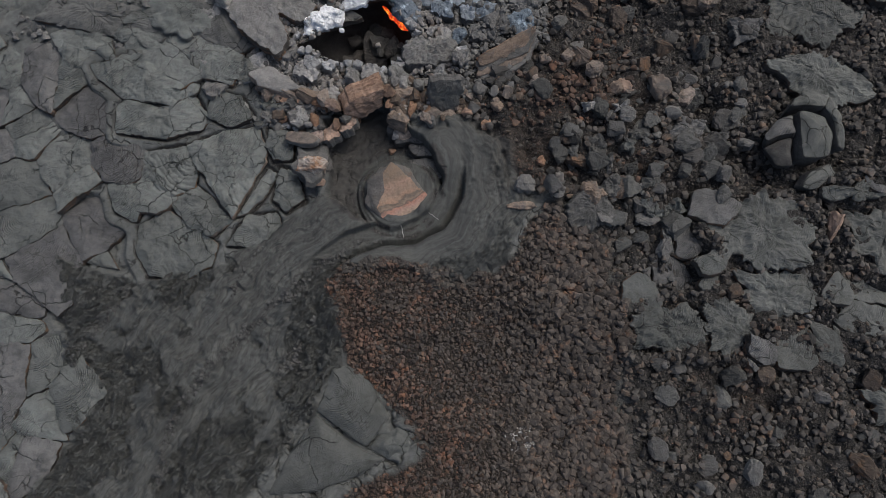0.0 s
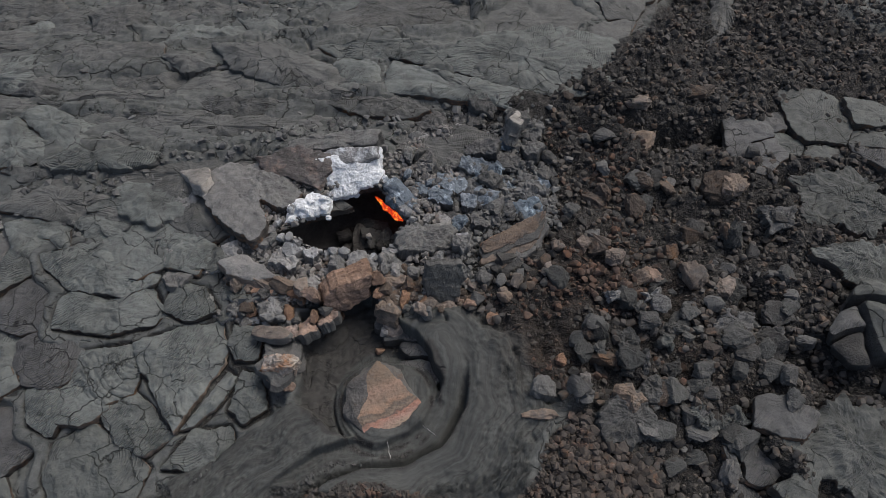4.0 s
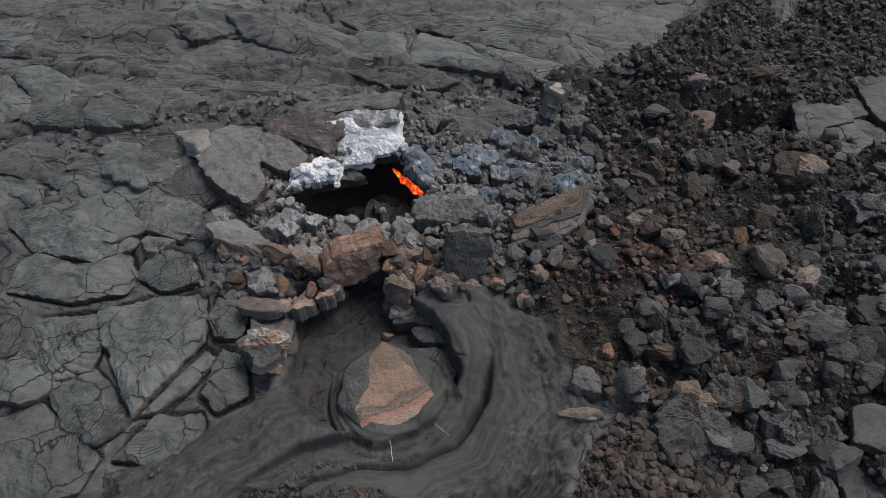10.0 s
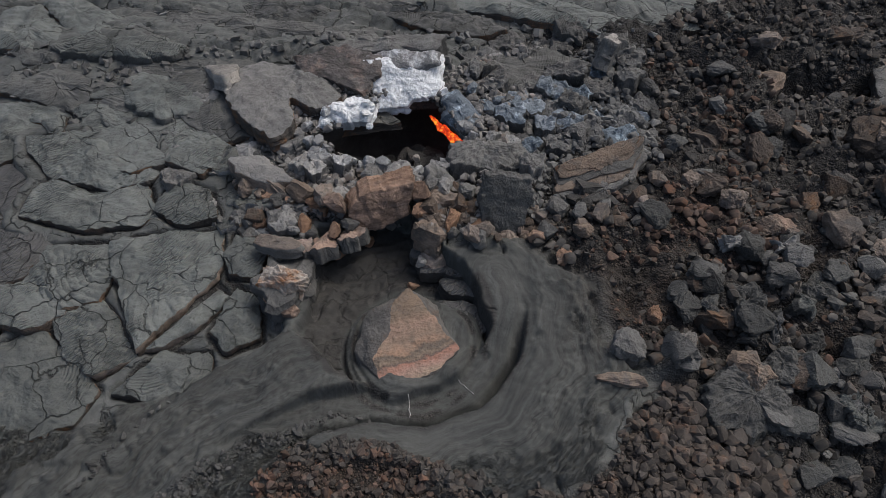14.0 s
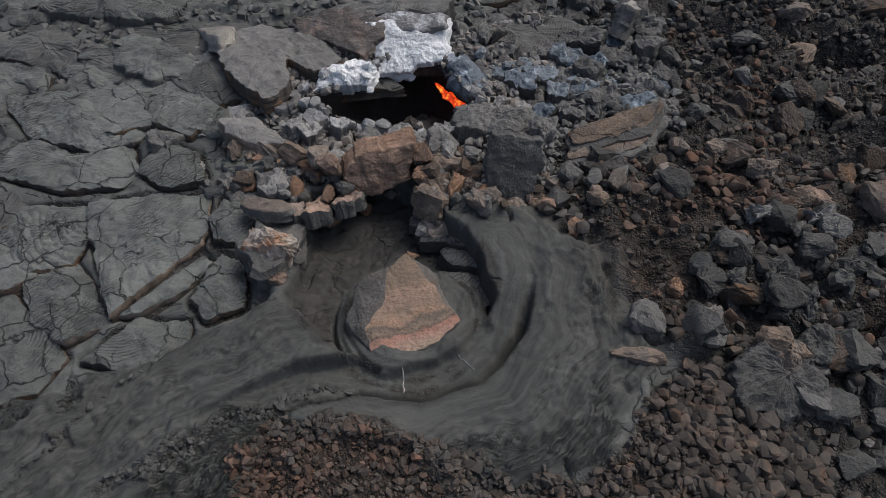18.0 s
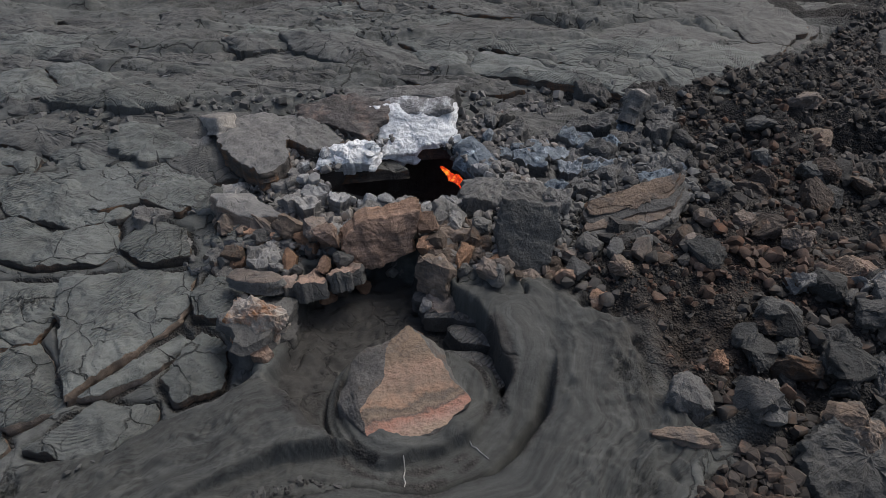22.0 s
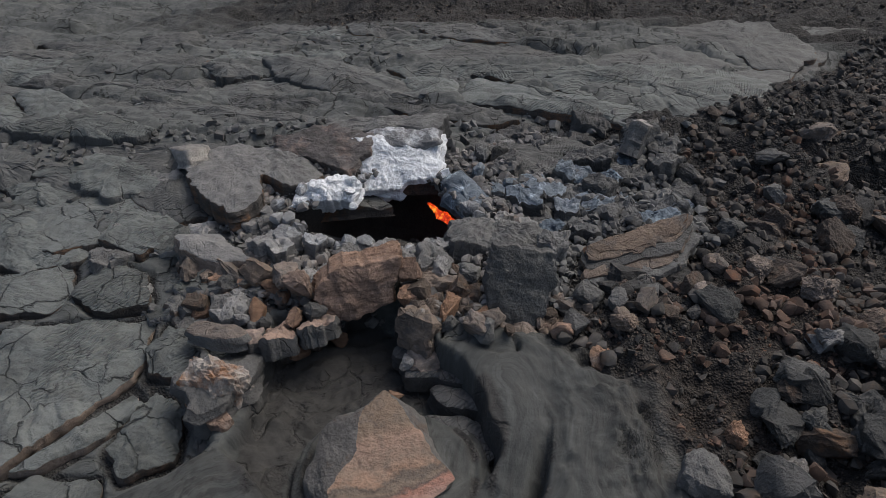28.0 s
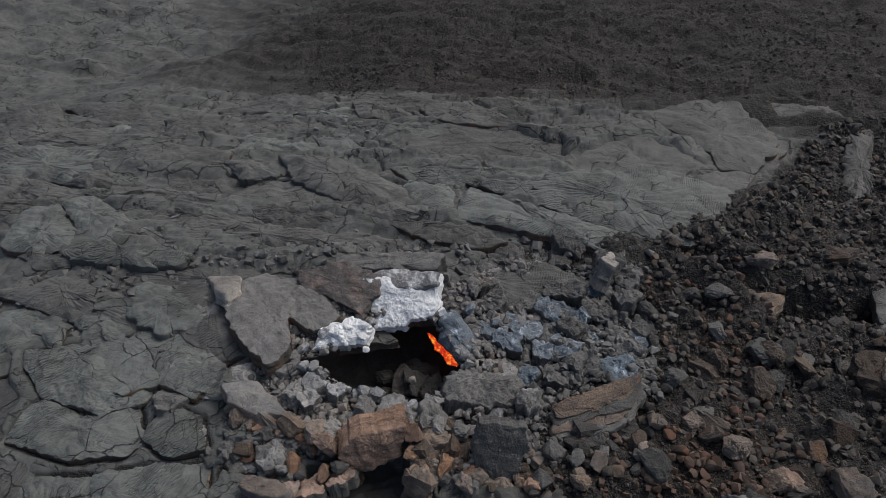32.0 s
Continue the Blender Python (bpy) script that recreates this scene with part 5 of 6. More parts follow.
rock("pale_stained_rock", -3.12, 5.4, (0.44, 0.36, 0.42), M_STAINED, "pale rock with rust stains on the pillar", "rock", seed=4, z=0.72, level=4)
rock("rust_block", -3.0, 5.15, (0.16, 0.16, 0.28), M_RUST, "rust-orange foot of the stained rock", "rock", "rust blocks below the rim", seed=6, z=0.5)

# brown blocks right of the cave
for k, (x, y, z, s, mat) in enumerate(((-1.05, 6.6, 0.85, (0.34, 0.3, 0.42), M_OCHRE), (-0.78, 6.75, 1.0, (0.2, 0.18, 0.3), M_RUST), (-1.25, 6.95, 1.0, (0.16, 0.16, 0.3), M_RUST), (-0.4, 6.55, 0.85, (0.3, 0.2, 0.42), M_OCHRE),
                                       (-0.35, 6.35, 0.62, (0.28, 0.18, 0.16), M_RUST), (-0.7, 7.1, 1.12, (0.24, 0.2, 0.2), M_BROWN), (-0.95, 6.35, 0.62, (0.3, 0.2, 0.25), M_OCHRE), (-0.6, 7.35, 1.15, (0.2, 0.18, 0.16), M_GREY),
                                       (-0.95, 7.4, 1.15, (0.18, 0.16, 0.14), M_RIM), (-1.15, 6.3, 0.55, (0.14, 0.12, 0.12), M_PALE))):
    rock("brown_block", x, y, s, mat, "upright brown basalt block beside the cave mouth", "rock", "brown blocks by the cave", seed=k + 90, z=z, planes=15)
plate("grey_plate", [(-0.24, 7.1, 1.78), (0.1, 7.12, 1.8), (0.42, 7.28, 1.66), (0.5, 7.1, 1.35), (0.32, 6.82, 0.85), (-0.05, 6.74, 0.8), (-0.3, 6.85, 1.05), (-0.32, 7.0, 1.45)], 0.2, "flat grey granular plate leaning on the rim", "rock slab", top=M_BLOCK, side=M_GREY, seed=22, dome=0.01, rough=0.018, ragged=0.06, lump=5.0, step=0.025, rings=20, round_edge=0.02)

# layered ledge
ledge = tagged(new("layered_ledge"), "layered ledge of grey and orange lava sheets", "rock slab")
ledge.location = (1.5, 8.0, 1.0)
bpy.context.view_layer.update()
for k in range(5):
    o, up = 0.10 * k, 0.055 * k
    plate("sheet", [(0.86, 8.0, 1.12 + up), (1.5, 8.35, 1.2 + up), (2.2, 8.75, 1.26 + up), (2.3 - o * 0.3, 8.45 + o * 0.6, 1.24 + up), (2.02, 8.0 + o, 1.16 + up), (1.4, 7.68 + o, 1.06 + up), (0.9, 7.56 + o * 0.9, 1.0 + up)], 0.1 if k else 0.22,
          ("grey lowest sheet", "brown-grey sheet", "grey sheet", "brown-grey sheet", "thin rust-orange top sheet")[k], top=(M_GREY, M_OCHRE, M_GREY, M_OCHRE, M_OCHRE)[k], side=(M_GREY, M_OCHRE, M_OCHRE, M_GREY, M_RUST)[k], seed=24 + k, parent=ledge, rough=0.025, ragged=0.07, strata=0.02, step=0.035, dome=0.01, round_edge=0.02)
rock("ledge_foot", 1.45, 7.85, (0.55, 0.3, 0.34), M_DARK, "dark rounded block under the ledge", "rock", seed=2, z=0.92)
rock("ledge_foot", 2.0, 8.0, (0.3, 0.25, 0.3), M_DARK, "dark block under the ledge", "rock", seed=12, z=0.9)

# boulder in the pit
face_at = np.array([(-1.46, 4.2, 0.46), (-1.13, 4.15, 0.5), (-0.6, 4.5, 0.5), (-0.42, 4.83, 0.5), (-0.72, 5.1, 0.8), (-0.98, 5.16, 0.95), (-1.46, 4.92, 0.7), (-1.6, 4.5, 0.5)])
face_c = face_at.mean(0)
face_n = np.linalg.svd(face_at - face_c)[2][2]
face_n = face_n if face_n[2] > 0 else -face_n
face_at = face_at - ((face_at - face_c) @ face_n)[:, None] * face_n
bm = bmesh.new()
for q in (*face_at, *[tuple(np.array(w) - max(0.0, (np.array(w) - face_c) @ face_n + 0.03) * face_n) for w in ((-1.92, 4.6, 0.5), (-1.88, 5.05, 0.72), (-1.2, 5.36, 1.1), (-1.42, 5.22, 0.98), (-0.8, 5.4, 0.7), (-1.5, 5.45, 0.6))],
          (-1.84, 4.5, 0.05), (-1.55, 4.1, 0.05), (-1.1, 4.05, 0.05), (-0.36, 4.72, 0.05), (-0.6, 5.4, 0.05), (-1.7, 5.3, 0.05)):
    bm.verts.new((q[0] + 1.15, q[1] - 4.8, q[2] - 0.5))
bmesh.ops.convex_hull(bm, input=bm.verts)
for v in [v for v in bm.verts if not v.link_faces]:
    bm.verts.remove(v)
bmesh.ops.triangulate(bm, faces=bm.faces)
bm.verts.index_update()
bv = np.array([v.co[:] for v in bm.verts])
bf = np.array([[v.index for v in face.verts] for face in bm.faces])
bm.free()
turned_to = np.cross(bv[bf[:, 1]] - bv[bf[:, 0]], bv[bf[:, 2]] - bv[bf[:, 0]])
turned_to /= np.linalg.norm(turned_to, axis=1)[:, None]
bi = (np.abs(turned_to @ face_n) > 0.96).astype(int) * ((bv[bf].mean(axis=1) + np.array([-1.15, 4.8, 0.5]) - face_c) @ face_n > -0.1)
for k in range(5):
    bv, bf = finer(bv, bf)
    bi = np.tile(bi, 4)
    away = bv / np.linalg.norm(bv, axis=1)[:, None]
    bv = bv + away * (0.085 / 1.6 ** k) * noise3(bv * (1.7 * 2.0 ** k), 7 + k)[:, None]
M_BOULDER = stone("boulder_skin", (0.12, 0.117, 0.112), (0.20, 0.195, 0.186), stain=(0.17, 0.125, 0.095), stain_amount=0.3)


def banded():
    """Broken face: beige, orange and pink bands across it, thin dark seams, grey scuffs."""
    m, t, s = nodes_of("boulder_rust_face")
    p = place(t)
    warp = noise_at(t, p, 3.0, 5, 0.6)
    dot = add(t, "ShaderNodeVectorMath", op="DOT_PRODUCT")
    dot.inputs[1].default_value = (-0.42, 0.66, 0.62)
    t.links.new(p, dot.inputs[0])
    level = t.nodes.new("ShaderNodeMath")
    level.operation = "MULTIPLY_ADD"
    t.links.new(warp, level.inputs[0])
    level.inputs[1].default_value = 0.4
    t.links.new(dot.outputs["Value"], level.inputs[2])
    bands = t.nodes.new("ShaderNodeValToRGB")
    low, high = FACE_SPAN
    t.links.new(ramp(t, level.outputs[0], low, high), bands.inputs[0])
    e = bands.color_ramp.elements
    e[0].position, e[0].color = 0.0, (0.33, 0.25, 0.19, 1)
    e[1].position, e[1].color = 1.0, (0.20, 0.15, 0.11, 1)
    for at, colour in ((0.10, (0.36, 0.24, 0.19)), (0.24, (0.34, 0.18, 0.135)), (0.29, (0.13, 0.10, 0.08)), (0.34, (0.22, 0.17, 0.13)), (0.42, (0.12, 0.10, 0.08)), (0.47, (0.31, 0.205, 0.145)), (0.62, (0.25, 0.185, 0.14)), (0.8, (0.32, 0.22, 0.165))):
        x = e.new(at)
        x.color = (*colour, 1)
    fine = noise_at(t, p, 22.0, 6, 0.7)
    c = mix(t, ramp(t, noise_at(t, p, 4.0, 7, 0.7), 0.5, 0.68, 0, 0.75), bands.outputs[0], (0.17, 0.145, 0.12))
    c = mix(t, ramp(t, fine, 0.5, 0.68, 0, 0.5), c, (0.09, 0.075, 0.065))
    t.links.new(c, s.inputs["Base Color"])
    s.inputs["Roughness"].default_value, s.inputs["Specular IOR Level"].default_value = 0.9, 0.25
    bn = add(t, "ShaderNodeBump", Strength=0.9, Distance=0.06)
    t.links.new(mix(t, 0.45, noise_at(t, p, 8.0, 6, 0.65, (1.0, 1.0, 3.0), (0.6, 0.3, 0.0)), fine), bn.inputs["Height"])
    t.links.new(bn.outputs[0], s.inputs["Normal"])
    return m


span = face_at @ np.array((-0.42, 0.66, 0.62)) + 0.2
FACE_SPAN = float(span.min()), float(span.max())
M_FACE = banded()
boulder = tagged(new("boulder"), "large grey boulder with a rust-orange broken face", "boulder")
boulder.location = (-1.15, 4.8, 0.5)
for pick, name, mat, words in ((0, "weathered_body", M_BOULDER, "grey weathered body"), (1, "broken_face", M_FACE, "rust-orange banded broken face")):
    me = mesh_of(name, bv, bf[bi == pick])
    me.set_sharp_from_angle(angle=radians(30))
    part(name, me, mat, boulder, words)
rock("red_stone", -1.26, 6.01, 0.12, M_RUST, "small red stone in the pit", "rock", seed=2)

# broken steps at the back of the pit
for k, (poly, z, lean) in enumerate((([(-1.3, 6.35), (-0.4, 6.4), (-0.3, 6.15), (-1.2, 6.1)], 0.52, (-4, 2)), ([(-0.85, 6.12), (-0.1, 6.2), (0.0, 5.85), (-0.7, 5.8)], 0.42, (-3, 3)), ([(-0.3, 6.2), (0.12, 6.3), (0.2, 5.95), (-0.05, 5.8)], 0.5, (10, -12)),
                                     ([(-0.85, 5.75), (-0.2, 5.8), (-0.05, 5.35), (-0.3, 5.0), (-0.75, 5.2)], 0.33, (0, 4)), ([(-1.35, 6.55), (-0.9, 6.6), (-0.85, 6.4), (-1.3, 6.35)], 0.6, (0, 0)))):
    slab("pit_slab", poly, z, 0.25, "cracked dark crust slab in the pit", "lava slab", "slabs in the pit", top=M_CRUST_DARK, side=M_DARK, lean=lean, seed=k + 26, rough=0.03, ragged=0.05)

# ---- crust plates west of the flow, laid out one by one ----
for k, (poly, z, lean, folds) in enumerate(PLATES):
    cx0, cy0 = np.mean([v[0] for v in poly]), np.mean([v[1] for v in poly])
    slab("crust_plate", [(1.055 * (a - cx0) + cx0, 1.055 * (b - cy0) + cy0) for a, b in poly], z - 0.02, 0.3, ("large" if k < 8 else "small") + " smooth grey pahoehoe plate with " + ("fine curved folds" if folds > 0.005 else "a broken edge"), "lava slab", "pahoehoe crust plates", lean=lean, seed=k + 50, dome=0.06, rough=0.042, ragged=0.05, folds=folds * 1.2, fold_turn=0.7 * k, side=M_OCHRE if k in (0, 2, 9) else M_SIDE, rings=34 if folds > 0.005 else 14, step=0.03, round_edge=0.026)

# the swollen tongue at the edge of the cinders
for k, (poly, z, dome) in enumerate((([(-2.6, 0.72), (-2.15, 0.74), (-1.65, 0.34), (-1.24, -0.42), (-1.5, -0.75), (-1.78, -1.1), (-2.3, -0.75), (-2.92, -0.28)], 0.04, 0.14), ([(-2.95, -0.4), (-2.3, -0.85), (-1.8, -1.2), (-1.3, -1.35), (-2.0, -1.75), (-2.9, -2.05), (-4.0, -2.15), (-3.5, -1.2)], 0.0, 0.12),
                                     ([(-1.72, -1.1), (-1.4, -0.75), (-0.95, -0.6), (-0.58, -0.95), (-0.85, -1.3), (-1.3, -1.35)], -0.02, 0.12))):
    slab("lava_toe", poly, z, 0.35, "smooth swollen grey lava toe beside brown cinders", "lava toe", "lava toes", top=M_CRUST_FLAT, side=M_CRUST_FLAT, seed=k + 70, dome=dome, rough=0.02, ragged=0.03, round_edge=0.14)

# plates in the rubble to the east
for k, (poly, z, lean, folds) in enumerate(EAST):
    slab("crust_plate", poly, z, 0.35, "grey crust plate among black rubble" + (" with concentric folds" if folds > 0.01 else ""), "lava slab", "crust plates in the rubble", lean=lean, seed=k + 80, dome=0.05, rough=0.055, ragged=0.13, folds=0.012 if k in (1, 2) else folds, fold_turn=1.2, top=M_CRUST_FLAT, lump=3.6, step=0.035, rings=26, round_edge=0.03)
slab("collapsed_tube", [(8.39, 6.62), (8.75, 6.62), (9.05, 6.5), (9.2, 6.05), (9.05, 5.56), (8.7, 5.45), (8.36, 5.47)], 1.3, 0.8, "smooth round grey end of a collapsed lava tube", "lava tube", top=M_CRUST_FLAT, side=M_DARK, seed=95, dome=0.16, rough=0.02, ragged=0.02, lean=(0, 8), round_edge=0.09)
for k, poly in enumerate(([(8.2, 6.74), (8.3, 6.95), (8.65, 7.2), (9.2, 7.05), (9.02, 6.76), (8.5, 6.76)], [(9.22, 7.03), (9.5, 6.55), (9.48, 5.7), (9.28, 5.8), (9.24, 6.4), (9.06, 6.74)])):
    slab("tube_cover", poly, 1.3 - 0.08 * k, 0.6, "curved grey shell round the end of the lava tube", "lava tube", "shells of the lava tube", top=M_CRUST_FLAT, side=M_DARK, seed=97 + 5 * k, dome=0.05, rough=0.03, ragged=0.03, lean=(-8, 0) if k == 0 else (0, 14), round_edge=0.05)
slab("tube_shell", [(7.62, 6.15), (7.96, 6.48), (8.3, 6.6), (8.3, 6.1), (7.95, 6.06), (7.64, 5.95)], 1.16, 0.4, "cracked dark blue-grey shell of a lava tube", "lava tube", top=M_CRUST_DARK, side=M_DARK, seed=96, dome=0.06, rough=0.02, ragged=0.03, lean=(-10, -14), round_edge=0.03)
slab("tube_shell", [(7.66, 5.84), (7.95, 5.98), (8.28, 6.03), (8.2, 5.38), (7.89, 5.42)], 1.02, 0.35, "dark broken piece of a lava tube's shell", "lava tube", top=M_DARK, side=M_DARK, seed=98, dome=0.05, rough=0.02, ragged=0.03, lean=(6, -18), round_edge=0.03)
slab("tube_shell", [(8.38, 4.8), (8.6, 5.15), (9.15, 5.42), (9.25, 5.15), (8.8, 4.8)], 1.05, 0.3, "curved grey piece below the lava tube", "lava tube", top=M_CRUST_FLAT, side=M_DARK, seed=94, dome=0.05, rough=0.02, ragged=0.03, lean=(12, 10), round_edge=0.04)
for k, (poly, up, lean, mat, words) in enumerate((
        ([(2.92, 4.41), (3.23, 4.79), (3.54, 4.9), (3.8, 4.65), (4.01, 4.34), (3.98, 4.03), (3.5, 3.85), (3.01, 3.9)], 0.34, (16, 5), M_BLOCK, "broad dark grey block leaning up in the rubble"),
        ([(3.30, 4.78), (3.54, 4.92), (3.72, 4.62), (3.62, 4.4), (3.38, 4.42)], 0.50, (20, -8), M_OCHRE, "brown crest on a broad grey block"),
        ([(3.39, 5.99), (3.63, 6.14), (3.87, 5.98), (3.87, 5.73), (3.56, 5.6), (3.41, 5.8)], 0.20, (14, 6), M_BLOCK, "angular grey slab lying in the rubble"),
        ([(3.73, 5.0), (3.96, 5.15), (4.24, 5.06), (4.21, 4.81), (3.97, 4.65), (3.73, 4.73)], 0.22, (10, -6), M_BLOCK, "flat dark grey block in the rubble"),
        ([(4.62, 4.61), (4.8, 4.72), (5.0, 4.57), (5.32, 4.42), (5.22, 4.27), (4.9, 4.17), (4.72, 4.39)], 0.25, (8, 10), M_CRUST_FLAT, "long grey crust fragment in the rubble"),
        ([(5.2, 4.5), (5.6, 4.62), (5.75, 4.3), (5.4, 4.1), (5.15, 4.25)], 0.2, (4, -8), M_CRUST_FLAT, "cracked grey crust fragment in the rubble"),
        ([(3.34, 6.87), (3.76, 6.95), (3.77, 6.69), (3.39, 6.63)], 0.24, (20, 4), M_RIM, "pale flat slab on dark rubble"),
        ([(4.0, 6.75), (4.3, 6.8), (4.32, 6.62), (4.05, 6.58)], 0.24, (22, -8), M_RIM, "pale flat slab on dark rubble"),
        ([(4.71, 5.05), (4.99, 5.19), (5.16, 5.04), (5.04, 4.87), (4.77, 4.85)], 0.20, (10, 4), M_BLOCK, "flat dark grey block in the rubble"),
        ([(3.33, 5.17), (3.62, 5.41), (3.72, 5.27), (3.65, 5.07)], 0.18, (18, -10), M_BLOCK, "tilted dark grey slab in the rubble"),
        ([(3.78, 5.36), (3.95, 5.52), (4.04, 5.27), (3.89, 5.14)], 0.22, (24, 8), M_CRUST_DARK, "blue-black slab standing in the rubble"),
        ([(4.33, 5.36), (4.61, 5.51), (4.67, 5.25), (4.42, 5.07)], 0.2, (12, 12), M_BLOCK, "tilted dark grey slab in the rubble"),
        ([(5.7, 6.94), (6.03, 7.36), (6.35, 7.14), (6.12, 6.75)], 0.25, (20, 10), M_BLOCK, "dark grey block leaning beside the gully"),
        ([(5.35, 6.22), (5.77, 6.56), (6.28, 6.5), (6.15, 6.0), (5.49, 5.87)], 0.16, (14, 8), M_CRUST_DARK, "dark blue-grey crust sheet beside the lava tube"),
        ([(6.15, 5.95), (6.5, 6.3), (6.96, 6.33), (6.75, 5.8), (6.4, 5.62)], 0.24, (10, 6), M_CRUST_DARK, "dark rounded crust sheet beside the lava tube"),
        ([(7.15, 9.18), (7.9, 9.21), (7.82, 8.77), (7.24, 8.52)], 0.18, (12, 4), M_CRUST_DARK, "blue-grey broken crust in the rubble"),
        ([(4.3, 6.2), (4.62, 6.35), (4.8, 6.1), (4.5, 5.95)], 0.2, (16, -8), M_BLOCK, "angular grey slab lying in the rubble"),
        ([(4.3, 6.0), (4.55, 5.9), (4.5, 5.62), (4.28, 5.72)], 0.2, (14, 14), M_CRUST_FLAT, "angular grey slab lying in the rubble"),
        ([(2.95, 5.75), (3.2, 5.85), (3.25, 5.55), (3.0, 5.5)], 0.16, (12, -6), M_BLOCK, "angular grey slab lying in the rubble"))):
    mx, my = np.mean([q[0] for q in poly]), np.mean([q[1] for q in poly])
    slab("rubble_slab", poly, gz(mx, my) + up - 0.06, up + 0.12, words, "rock slab", "slabs in the rubble", top=mat, side=M_BLOCK if mat in (M_CRUST_FLAT, M_CRUST_DARK) else mat, lean=lean, seed=k + 820, dome=0.03, rough=0.06, ragged=0.07, round_edge=0.03, step=0.025, rings=14, strata=0.03, lump=5.0)
for k, (x, y, sz, mat, words) in enumerate(((6.62, 9.75, (0.46, 0.36, 0.42), M_OCHRE, "craggy yellowish-brown boulder in the rubble"), (4.6, 9.97, (0.3, 0.26, 0.24), M_BROWN, "rounded brown boulder in the rubble"), (3.71, 9.71, (0.3, 0.28, 0.26), M_BROWN, "rounded brown boulder in the rubble"),
                                            (4.62, 9.45, (0.3, 0.24, 0.2), M_BLOCK, "rounded grey boulder in the rubble"), (3.65, 7.8, (0.32, 0.24, 0.2), M_OCHRE, "ochre block on the slope"), (4.17, 7.33, (0.26, 0.2, 0.18), M_OCHRE, "ochre block on the slope"),
                                            (4.45, 7.27, (0.22, 0.18, 0.14), M_OCHRE, "ochre block on the slope"), (3.03, 8.16, (0.24, 0.22, 0.2), M_OCHRE, "ochre block on the slope"), (6.28, 8.39, (0.3, 0.3, 0.3), M_BLOCK, "dark block in the gully"),
                                            (2.33, 5.53, (0.14, 0.12, 0.2), M_RUST, "small rust-brown upright block"), (1.3, 6.85, (0.2, 0.16, 0.14), M_OCHRE, "small rust-brown block on the gravel"), (1.05, 6.5, (0.2, 0.17, 0.13), M_RUST, "small rust-brown block on the gravel"))):
    rock("rubble_boulder", x, y, sz, mat, words, "rock", "boulders on the eastern slope", seed=k + 850, sink=0.15, level=4)
rock("red_block", 9.2, 3.95, (0.2, 0.5, 0.28), M_RUST, "long pinkish-red block leaning on the crust", "rock", seed=31)
rock("pale_block", 2.74, 5.05, (0.17, 0.13, 0.32), M_PALE, "pale white-spotted block standing in the rubble", "rock", seed=33)
rock("stick_like_block", 1.85, 4.42, (0.45, 0.12, 0.14), M_OCHRE, "long narrow rust-edged block", "rock", seed=34, turned=(0.1, 0.05, 0.1))
rock("grey_block", 1.9, 4.95, (0.34, 0.3, 0.26), M_GREY, "squat grey block beside the flow", "rock", seed=35)
rock("yellow_block", 4.9, 12.4, (0.4, 0.25, 0.2), M_OCHRE, "yellowish flat block by the gully", "rock", seed=36)
for k, (x, y, s, mat) in enumerate(((4.55, 10.05, 0.42, M_BLOCK), (4.35, 9.3, 0.4, M_BROWN), (3.5, 9.6, 0.45, M_BROWN), (4.9, 11.4, 0.45, M_OCHRE), (6.3, 9.8, 0.6, M_BROWN), (3.4, 8.2, 0.4, M_BROWN), (2.4, 7.3, 0.36, M_BLOCK), (3.0, 6.2, 0.3, M_BLOCK),
                                    (4.35, 6.55, 0.3, M_GREY), (3.75, 6.75, 0.34, M_BLOCK), (3.6, 5.5, 0.36, M_BLOCK), (5.0, 5.3, 0.35, M_BLOCK), (4.4, 4.9, 0.4, M_BLOCK), (5.5, 4.0, 0.42, M_BLOCK), (5.2, 3.4, 0.3, M_GREY), (5.9, 5.6, 0.4, M_DARK), (6.6, 5.9, 0.5, M_DARK), (6.9, 6.6, 0.45, M_DARK),
                                    (5.9, 7.2, 0.35, M_OCHRE), (5.2, 7.3, 0.4, M_OCHRE), (4.4, 7.4, 0.35, M_RUST), (4.9, 8.0, 0.35, M_BROWN), (5.4, 8.4, 0.4, M_BROWN), (2.9, 9.0, 0.3, M_BLOCK))):
    rock("rubble_block", x, y, 0.85 * s, mat, "angular volcanic block lying in the rubble", "rock", "blocks in the rubble", seed=k + 140)

